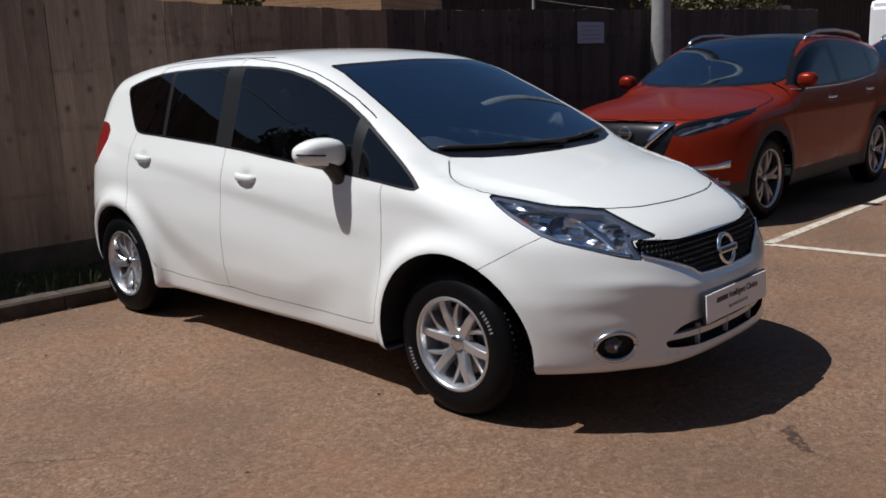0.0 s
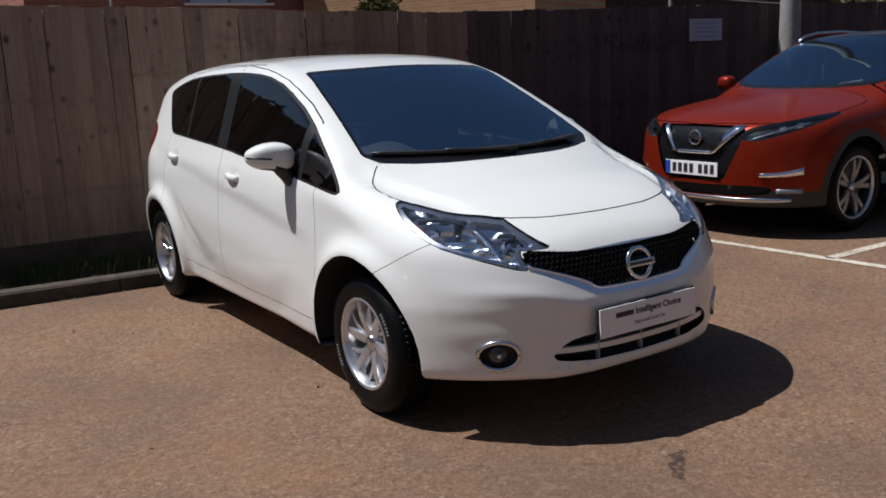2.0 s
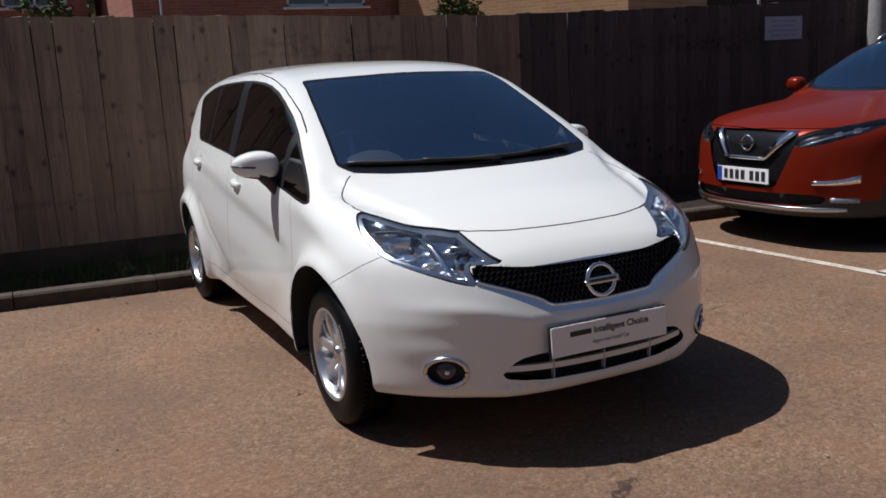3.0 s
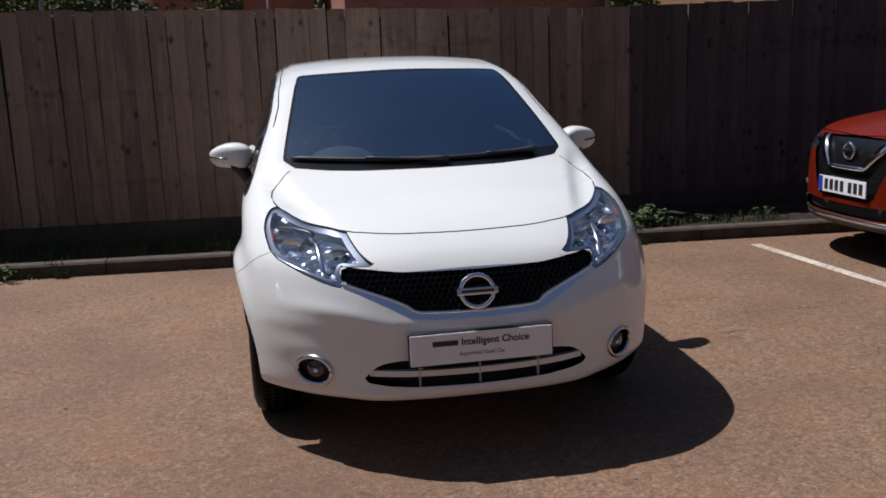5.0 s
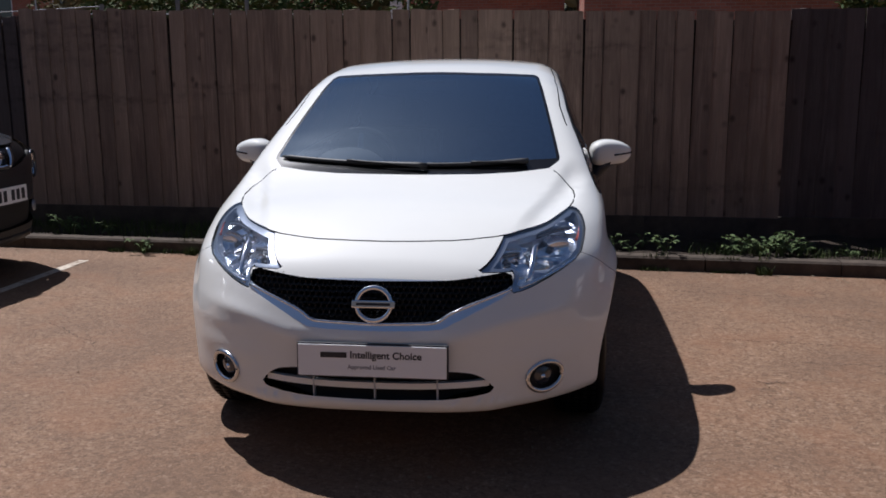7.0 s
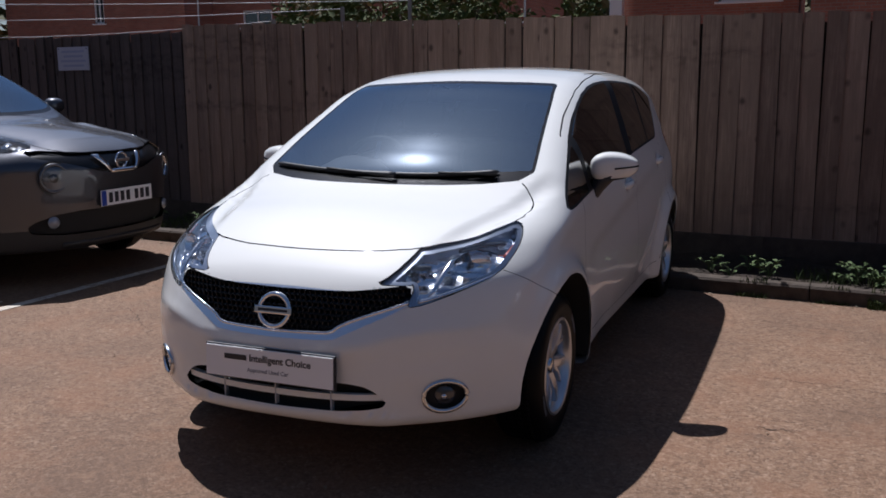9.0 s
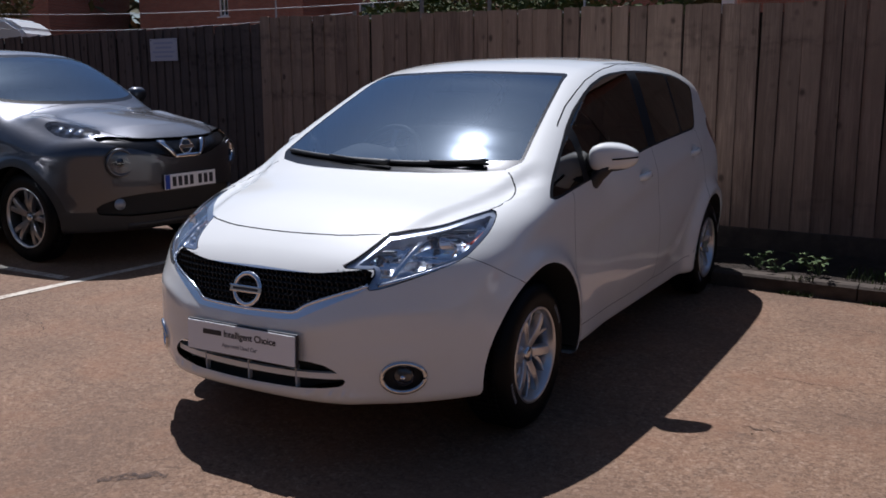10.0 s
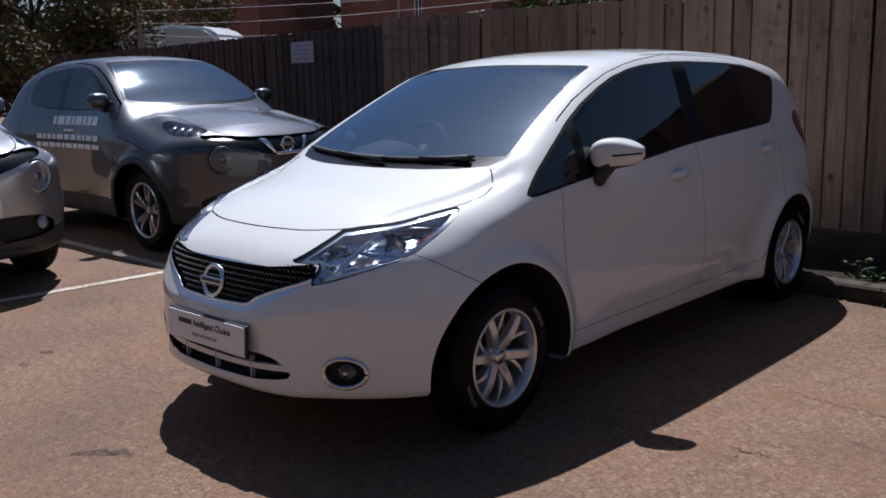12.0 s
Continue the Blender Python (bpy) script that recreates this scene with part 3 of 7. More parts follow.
def lettering(name, words, size, at, material, parent, turn=(90, 0, 0), align="LEFT", label=""):
    """Flat raised words in the built-in font, as a mesh."""
    cu = bpy.data.curves.new(name, "FONT")
    cu.body, cu.size, cu.extrude, cu.align_x = words, size, 0.0004, align
    cu.offset = size * 0.024
    tmp = new(name, cu)
    me = bpy.data.meshes.new_from_object(tmp.evaluated_get(bpy.context.evaluated_depsgraph_get()))
    bpy.data.objects.remove(tmp)
    bpy.data.curves.remove(cu)
    ob = part(name, me, None, parent, label)
    me.materials.clear()
    me.materials.append(material)
    ob.matrix_basis = pose(*at, *turn)
    return ob


def arch_liner(parent, hy, hz, r, x0, x1, sign, field=None):
    """The dark half tube inside a wheel opening, out to x0 or to just behind the body's skin."""
    turns = np.linspace(-0.15, math.pi + 0.15, 40)
    ys, zs = hy + r * np.cos(turns), hz + r * np.sin(turns)
    edge = on_flank(field, ys, zs)[:, 0] - 0.008 if field else np.full(40, x0)
    bm = bmesh.new()
    rings = [[bm.verts.new((sign * x, y, z)) for x, y, z in zip(xs, ys, zs)] for xs in (edge, np.full(40, x1))]
    for i in range(39):
        bm.faces.new((rings[0][i], rings[0][i + 1], rings[1][i + 1], rings[1][i]))
    bm.faces.new(rings[1])
    return part("wheel_arch_liner", bm, SHELL_DARK, parent, "dark wheel arch liner", smooth=False)


# ---- the ground, kerb, bed and bay lines ----
def sheet(name, corners, material, label, z=0.0):
    bm = bmesh.new()
    bm.faces.new([bm.verts.new((x, y, z)) for x, y in corners])
    return tagged(part(name, bm, material), label, "ground", kind="structure")


sheet("ground", ((-400, -400), (400, -400), (400, 400), (-400, 400)), ASPHALT, "worn brown asphalt of the car park")


def kerb_y(x):
    return 1.615 - 0.082 * x


def fence_y(x):
    if x < -4.13:
        return 2.80 - 0.08 * (x + 4.13)
    return 2.50 - 0.05 * x if x < 2.42 else 2.46


def fence_top(x):
    return 1.945 if x < -4.13 else 1.915 - 0.019 * x if x < 2.42 else 1.885 + 0.016 * (x - 2.42)


def kerb():
    row = tagged(new("kerb"), "weathered concrete kerb stones along the bed", "kerb", kind="structure")
    x = -12.0
    while x < 13.0:
        n = 0.914
        a, b = x + 0.004, x + n - 0.004
        bm = bmesh.new()
        prof = [(0.0, -0.05), (0.0, 0.085), (0.014, 0.100), (0.125, 0.100), (0.125, -0.05)]
        rows = [[bm.verts.new((t, kerb_y(t) + d, z)) for d, z in prof] for t in (a, b)]
        for i in range(4):
            bm.faces.new((rows[0][i], rows[0][i + 1], rows[1][i + 1], rows[1][i]))
        bm.faces.new(rows[0])
        bm.faces.new(rows[1])
        bmesh.ops.recalc_face_normals(bm, faces=bm.faces)
        part("kerb_stone", bm, KERB, row)
        x += n
    return row


kerb()


def bed():
    bm = bmesh.new()
    nx, ny = 260, 12
    grid = []
    for i in range(nx + 1):
        x = -12 + 25 * i / nx
        y0, y1 = kerb_y(x) + 0.12, fence_y(x) + 0.06
        col = []
        for j in range(ny + 1):
            y = y0 + (y1 - y0) * j / ny
            z = 0.085 + 0.035 * noise.noise((x * 3, y * 3, 0)) + 0.02 * noise.noise((x * 11, y * 11, 3)) + 0.02 * (j / ny)
            col.append(bm.verts.new((x, y, z if j else 0.08)))
        grid.append(col)
    for p, q in zip(grid, grid[1:]):
        for j in range(ny):
            bm.faces.new((p[j], q[j], q[j + 1], p[j + 1]))
    return tagged(part("planting_bed", bm, SOIL, smooth=True), "narrow shaded soil bed between kerb and fence", "bed", kind="structure")


bed()


def bay_line(a, b, width=0.085):
    a, b = Vector((*a, 0.004)), Vector((*b, 0.004))
    side = Vector((0, 0, 1)).cross(b - a).normalized() * width / 2
    bm = bmesh.new()
    n = max(2, int((b - a).length / 0.1))
    rows = []
    for i in range(n + 1):
        p = a.lerp(b, i / n)
        w = 1 + 0.12 * noise.noise(p * 9)
        rows.append((bm.verts.new(p + side * w), bm.verts.new(p - side * w)))
    for p, q in zip(rows, rows[1:]):
        bm.faces.new((p[0], p[1], q[1], q[0]))
    return tagged(part("bay_line", bm, LINE), "worn white bay line painted on the asphalt", "road marking", "bay lines", kind="structure")


bay_line((2.913, 1.09), (3.06, -1.9))
bay_line((3.02, -0.93), (8.6, -0.95))
bay_line((-3.0, 1.45), (-3.22, -3.6))
bay_line((-3.24, -0.45), (-8.0, -0.36))
bay_line((-8.4, 1.3), (-8.2, -3.6))


def ground_mark(name, points, width, material, label, category, seed):
    """A thin ragged mark on the asphalt along a line of points."""
    rng = random.Random(seed)
    bm = bmesh.new()
    rows = []
    n = 14
    pts = [Vector((*p, 0.003)) for p in points]
    for i in range(n + 1):
        u = i / n * (len(pts) - 1)
        k = min(int(u), len(pts) - 2)
        p = pts[k].lerp(pts[k + 1], u - k)
        d = (pts[k + 1] - pts[k]).normalized()
        s = Vector((-d.y, d.x, 0))
        w = width * (0.25 + 0.75 * math.sin(math.pi * min(max(i / n, 0.04), 0.96)) ** 0.6)
        p = p + s * rng.uniform(-0.25, 0.25) * width
        rows.append((bm.verts.new(p + s * w * rng.uniform(0.3, 0.7)), bm.verts.new(p - s * w * rng.uniform(0.3, 0.7))))
    for a, b in zip(rows, rows[1:]):
        bm.faces.new((a[0], a[1], b[1], b[0]))
    return tagged(part(name, bm, material), label, category, kind="structure")


def crack(a, b, width, seed):
    """A ragged crack that wanders between two places and thins out at its ends."""
    rng = random.Random(seed)
    a, b = Vector((*a, 0.0035)), Vector((*b, 0.0035))
    n = max(12, int((b - a).length / 0.022))
    side = Vector((0, 0, 1)).cross(b - a).normalized()
    bm, rows, drift = bmesh.new(), [], 0.0
    for i in range(n + 1):
        u = i / n
        drift = drift * 0.86 + rng.uniform(-0.016, 0.016)
        p = a.lerp(b, u) + side * (drift + 0.05 * noise.noise((u * 4, seed, 0)))
        w = width * (0.15 + math.sin(math.pi * u) ** 0.5) * rng.uniform(0.3, 1.0) / 2
        rows.append((bm.verts.new(p + side * w), bm.verts.new(p - side * w)))
    for p, q in zip(rows, rows[1:]):
        bm.faces.new((p[0], p[1], q[1], q[0]))
    return tagged(part("crack", bm, CRACK), "fine ragged crack in the asphalt", "crack", kind="structure")


STAIN = stain_material("old_oil_stain", (0.060, 0.040, 0.032), 30.0, 0.38, 0.62)
CRACK = stain_material("dark_asphalt_crack", (0.05, 0.033, 0.024), 25.0, 0.25, 0.5)
for k, (pts, w) in enumerate(((((-0.30, -2.56), (-0.22, -2.47), (-0.12, -2.40)), 0.055), (((-1.75, -2.05), (-1.68, -2.02)), 0.05), (((-1.62, -2.22), (-1.56, -2.20)), 0.04))):
    ground_mark("stain", pts, w, STAIN, "dark oily stain on the asphalt", "stain", 60 + k)
for k, (a, b, w) in enumerate((((1.55, -0.93), (1.72, -0.95), 0.010), ((1.40, -0.22), (2.35, -0.34), 0.006), ((1.75, -0.62), (2.75, -0.62), 0.006), ((1.9, 0.35), (2.6, 0.15), 0.005), ((-2.75, -1.15), (-2.05, -1.45), 0.006), ((-2.35, -0.2), (-1.75, -0.75), 0.005), ((-2.0, -2.7), (-1.45, -2.55), 0.005), ((1.85, -1.55), (2.5, -1.25), 0.005), ((1.15, 0.85), (2.15, 0.75), 0.005), ((-2.9, 0.35), (-2.0, 0.25), 0.005), ((0.55, -3.0), (1.0, -2.75), 0.005))):
    crack(a, b, w, 80 + k)


# ---- the fence: three runs of upright boards over gravel boards ----
def board_mesh(width, height, rng):
    """One feather-edged board, its foot at z 0."""
    bm = bmesh.new()
    t0, t1, w = 0.012, 0.022, width / 2
    cup = rng.uniform(-0.002, 0.002)
    low = [bm.verts.new(p) for p in ((-w, 0, 0), (w, 0, 0), (w, -t1, 0), (0, -(t0 + t1) / 2 + cup, 0), (-w, -t0, 0))]
    skew = rng.uniform(-0.004, 0.004)
    high = [bm.verts.new((v.co.x, v.co.y, height + (skew if v.co.x > 0 else -skew))) for v in low]
    bm.faces.new(low)
    bm.faces.new(high[::-1])
    for i in range(5):
        bm.faces.new((low[i], low[(i + 1) % 5], high[(i + 1) % 5], high[i]))
    bmesh.ops.recalc_face_normals(bm, faces=bm.faces)
    me = bpy.data.meshes.new("board")
    bm.to_mesh(me)
    bm.free()
    return me


def fence(x0, x1, material, label, rng):
    run = tagged(new("fence"), label, "fence", "boundary fence", kind="structure")
    meshes = [board_mesh(0.1392, 1.0, rng) for _ in range(6)]
    for me in meshes:
        me.materials.append(material)
    pitch = 0.142
    x = x0
    lean = math.degrees(math.atan2(fence_y(x1 - 0.1) - fence_y(x0 + 0.1), x1 - x0 - 0.2))
    while x < x1 - 0.03:
        ob = new("board", rng.choice(meshes))
        foot = 0.255
        high = fence_top(x) - foot + rng.uniform(-0.008, 0.008)
        ob.matrix_world = pose(x + pitch / 2, fence_y(x + 0.01), foot, rng.uniform(-0.3, 0.3), rng.uniform(-0.45, 0.45), lean - rng.uniform(0.5, 3.0)) @ Matrix.Diagonal((rng.uniform(0.98, 1.02), 1, high, 1))
        ob.parent = run
        x += pitch * rng.uniform(0.985, 1.015)
    # Dark sheet added behind the boards: blocks the sun and makes the joints' shade.
    back = part("backing_board", box_bm((math.hypot(x1 - x0, fence_y(x1 - 0.02) - fence_y(x0 + 0.02)) - 0.01, 0.008, 1.66)), BACKING, run, "dark sheet added behind the joints to block the sun")
    back.matrix_world = pose((x0 + x1) / 2, (fence_y(x0 + 0.02) + fence_y(x1 - 0.02)) / 2 + 0.012, 1.035, 0, math.degrees(-math.atan2(fence_top(x1 - 0.02) - fence_top(x0 + 0.02), x1 - x0)), lean)
    a = x0
    while a < x1 - 0.05:
        b = min(a + 1.83, x1)
        bm = box_bm((math.hypot(b - a, fence_y(b - 0.02) - fence_y(a + 0.02)) + 0.002, 0.03, 0.235), (0, 0, 0), 0.004)
        ob = part("gravel_board", bm, GRAVEL_BOARD, run, "dark gravel board at the fence's foot")
        ob.matrix_world = pose((a + b) / 2, (fence_y(a + 0.02) + fence_y(b - 0.02)) / 2 - 0.022, 0.142, 0, 0, lean)
        for z, d in ((0.55, 0.055), (1.1, 0.055), (1.65, 0.055)):
            rail = part("rail", box_bm((b - a, 0.04, 0.08)), material, run)
            rail.matrix_world = pose((a + b) / 2, (fence_y(a + 0.02) + fence_y(b - 0.02)) / 2 + d, z, 0, 0, lean)
        post = part("post", box_bm((0.09, 0.09, 1.75)), material, run)
        post.matrix_world = pose(a + 0.05, fence_y(a + 0.02) + 0.10, 0.9)
        a = b
    return run


# Near black, so the gaps between boards show as shadow lines.
BACKING = mat("dark_fence_backing", (0.02, 0.016, 0.014), 0.9, spec=0.1)
fence_rng = random.Random(4)


# ---- the white hatchback ----
def bumper_shape(x, z):
    """The lower front: a ridge below grille and lamps, a scoop under it with a ledge over each fog lamp, a fuller lip."""
    hollow = step((x - 0.38) / 0.16) * step((0.80 - x) / 0.18) * step((z - 0.17) / 0.06) * step((0.435 - z) / 0.08)
    lip = step((0.50 - x) / 0.12) * step((0.300 - z) / 0.025)
    vee = 0.515 + 0.065 * step((x - 0.15) / 0.45)
    shelf = step((0.78 - x) / 0.25) * np.exp(-(((z - vee) / 0.030) ** 2))
    scoop = step((x - 0.26) / 0.30) * step((0.84 - x) / 0.24) * np.exp(-(((z - 0.485) / 0.050) ** 2))
    middle = step((0.40 - x) / 0.10) * np.exp(-(((z - 0.435) / 0.045) ** 2))
    return -0.007 * hollow + 0.014 * lip + 0.006 * shelf - 0.007 * scoop - 0.004 * middle


def door_crease(y, z):
    """The fold that falls from the tail lamp across both doors towards the front wheel, and the fuller hip behind."""
    below = 0.845 + 0.13 * y - z
    fold = -0.008 * step(below / 0.09) * (1 - step((below - 0.09) / 0.22)) * step((y + 1.0) / 0.3) * step((1.55 - y) / 0.3)
    hip = 0.006 * np.exp(-(((y - 1.38) / 0.28) ** 2) - ((z - 0.86) / 0.13) ** 2)
    wing = 0.007 * np.exp(-(((z - (0.86 + 0.06 * (y + 1.3))) / 0.05) ** 2)) * step((y + 1.55) / 0.25) * step((-0.75 - y) / 0.3)
    lamp = 0.009 * np.exp(-(((y - 1.62) / 0.16) ** 2) - ((z - 1.0) / 0.13) ** 2)
    return fold + hip + wing + lamp


def bonnet_shape(x, y):
    """A raised middle with a soft fold along each side."""
    d = x - (0.475 + 0.30 * (y + 1.80))
    along = step((y + 1.86) / 0.25) * step((-1.02 - y) / 0.15)
    return along * (-0.016 * step((d + 0.035) / 0.06) + 0.014 * step((d - 0.035) / 0.07))


HATCH = dict(
    width=curve((0.15, 0.79), (0.24, 0.812), (0.40, 0.826), (0.62, 0.834), (0.80, 0.828), (0.90, 0.814), (1.0, 0.783), (1.2, 0.715), (1.4, 0.643), (1.55, 0.58)),
    taper=curve((-2.2, 0.06), (-1.9, 0.03), (-1.5, 0.004), (-1.1, 0.0), (0.7, 0.0), (1.2, 0.006), (1.6, 0.03), (2.0, 0.11)),
    top=curve((-2.12, 0.58), (-2.03, 0.705), (-1.95, 0.782), (-1.8, 0.850), (-1.6, 0.912), (-1.42, 0.952), (-1.30, 0.985), (-1.18, 1.034), (-1.04, 1.110), (-0.9, 1.187), (-0.6, 1.335), (-0.42, 1.412), (-0.2, 1.462), (0.1, 1.488), (0.5, 1.497), (0.9, 1.488), (1.3, 1.455), (1.62, 1.40), (1.75, 1.34)),
    drop=curve((-2.0, 0.035), (-1.5, 0.042), (-1.1, 0.045), (-0.4, 0.055), (0.1, 0.04), (1.2, 0.045), (1.6, 0.06)),
    nose=curve((0.15, -1.98), (0.22, -2.06), (0.28, -2.10), (0.36, -2.105), (0.50, -2.110), (0.56, -2.098), (0.66, -2.06), (0.72, -2.025), (0.82, -1.90), (0.95, -1.70)),
    bow=0.80,
    tail=curve((0.2, 1.86), (0.35, 1.96), (0.55, 1.985), (0.8, 1.93), (1.0, 1.86), (1.2, 1.77), (1.4, 1.66), (1.5, 1.60)),
    floor=curve((-2.1, 0.235), (-1.6, 0.232), (-1.0, 0.205), (1.0, 0.205), (1.6, 0.25), (2.0, 0.28)),
    hubs=((-1.343, 0.297), (1.29, 0.295)), arch=0.382, flare=0.041, flare_wide=0.058, side_extra=door_crease,
    wave=curve((-1.0, 0.68), (-0.7, 0.54), (-0.26, 0.43), (0.2, 0.44), (0.7, 0.60), (1.0, 0.80)), tuck=0.020, dents=((-0.01, 0.885), (0.985, 0.935)), nose_extra=bumper_shape, top_extra=bonnet_shape,
)
HUB_Y, HUB_Z, TYRE_R = (-1.335, 1.30), 0.298, 0.298


def headlamp(car, field, rim, core, side, sign):
    """Clear lens over a bright bezel and a deep faceted bowl, with a framed main reflector, an inner blinker and an amber corner."""
    lens = part("headlamp", panel_mesh("headlamp", rim + core, field, side), LENS, car, "clear swept-back headlamp")
    part("lamp_seal", rim_wall(rim + core, field, side, 0.016), SHELL_DARK, lens, "thin black lamp seal")
    part("lamp_bezel", panel_mesh("lamp_bezel", rim, field, side, 0.010), LAMP_SILVER, lens, "bright silver lamp bezel")
    part("lamp_bowl", panel_mesh("lamp_bowl", core, field, side, 0.040), LAMP_FACETS, lens, "faceted chrome reflector bowl")
    part("lamp_wall", rim_wall(core, field, side, 0.040, 0.010), LAMP_SILVER, lens, "silver lamp wall")
    for x, z, r, tall, label in ((0.620, 0.790, 0.074, 0.66, "wide chrome main reflector"), (0.462, 0.758, 0.036, 0.70, "oval blinker reflector")):
        c = on_nose(field, [x], [z], -0.030)[0]
        dish = lathe([(-0.003, r), (0.006, r * 0.90), (0.016, r * 0.66), (0.024, r * 0.36), (0.026, 0.004)], 28, "y")
        bmesh.ops.scale(dish, verts=dish.verts, vec=(1, 1, tall))
        part("reflector", dish, CHROME, lens, label, smooth=True).matrix_basis = pose(sign * c[0], c[1], c[2], -10, sign * -14, sign * 34)
        bulb = part("bulb", lathe([(-0.002, 0.0005), (0.0, 0.010), (0.012, 0.013), (0.026, 0.013)], 16, "y"), LAMP_DARK, lens, "dark bulb shield", smooth=True)
        bulb.matrix_basis = pose(sign * c[0], c[1], c[2], -10, 0, sign * 34)
        brow = []
        for t in np.linspace(0, 1, 9):
            px, pz = x - r * 0.9 + 1.9 * r * t, z + r * tall * (0.86 + 0.16 * math.sin(math.pi * t)) + 0.12 * (t - 0.5) * r
            brow.append([tuple(q * (sign, 1, 1)) for q in on_nose(field, (px, px), (pz, pz + 0.006), -0.018)])
        part("reflector_brow", strip(brow, 0.014), LAMP_DARK, lens, "dark brow over the reflector", smooth=True)

    def rail(rows, name, finish, words, deep, thick):
        line = [[tuple(q * (sign, 1, 1)) for q in on_nose(field, (x0, x1), (z0, z1), deep)] for x0, z0, x1, z1 in rows]
        part(name, strip(line, thick), finish, lens, words, smooth=True)

    rail([(0.530 + 0.012 * t, 0.690 + 0.125 * t, 0.548 + 0.016 * t, 0.694 + 0.122 * t) for t in np.linspace(0, 1, 8)], "lamp_divider", CHROME, "chrome divider between the reflectors", -0.016, 0.012)
    rail([(0.50 + 0.215 * t, 0.668 + 0.070 * t ** 1.25, 0.50 + 0.215 * t, 0.680 + 0.072 * t ** 1.25) for t in np.linspace(0, 1, 16)], "lamp_sill", CHROME, "bright chrome lamp sill", -0.006, 0.005)
    rows = []
    for t in np.linspace(0, 1, 7):
        p = on_flank(field, [-1.655 + 0.125 * t] * 2, [0.785 + 0.030 * t, 0.800 + 0.052 * t], -0.012)
        rows.append([tuple(q * (sign, 1, 1)) for q in p])
    part("side_marker", strip(rows, 0.006), AMBER_DEEP, lens, "deep amber side marker", smooth=True)


def fog_lamp(car, field, faces, side, sign):
    pod = part("fog_lamp", panel_mesh("fog_lamp", faces, field, side, 0.022), BLACK_PLASTIC, car, "round fog lamp in a chrome ring")
    a = np.linspace(0, 2 * math.pi, 40, endpoint=False)
    p = on_nose(field, 0.588 + 0.060 * np.cos(a), 0.347 + 0.054 * np.sin(a), 0.002) * (sign, 1, 1)
    part("fog_ring", tube(p, 0.0095, 8, closed=True), SATIN, pod, "satin chrome ring", smooth=True)
    c = on_nose(field, [0.588], [0.347], -0.012)[0]
    glass = part("fog_glass", lathe([(-0.010, 0.0005), (-0.006, 0.026), (0.004, 0.042), (0.01, 0.043)], 28, "y"), FOG_GLASS, pod, "dark fog lamp glass", smooth=True)
    glass.matrix_basis = pose(sign * c[0], c[1], c[2], 0, 0, sign * 26)
    bulb = part("fog_bulb", lathe([(-0.013, 0.0005), (-0.011, 0.009), (-0.004, 0.011)], 16, "y"), CHROME, pod, smooth=True)
    bulb.matrix_basis = pose(sign * c[0], c[1], c[2] - 0.004, 0, 0, sign * 26)


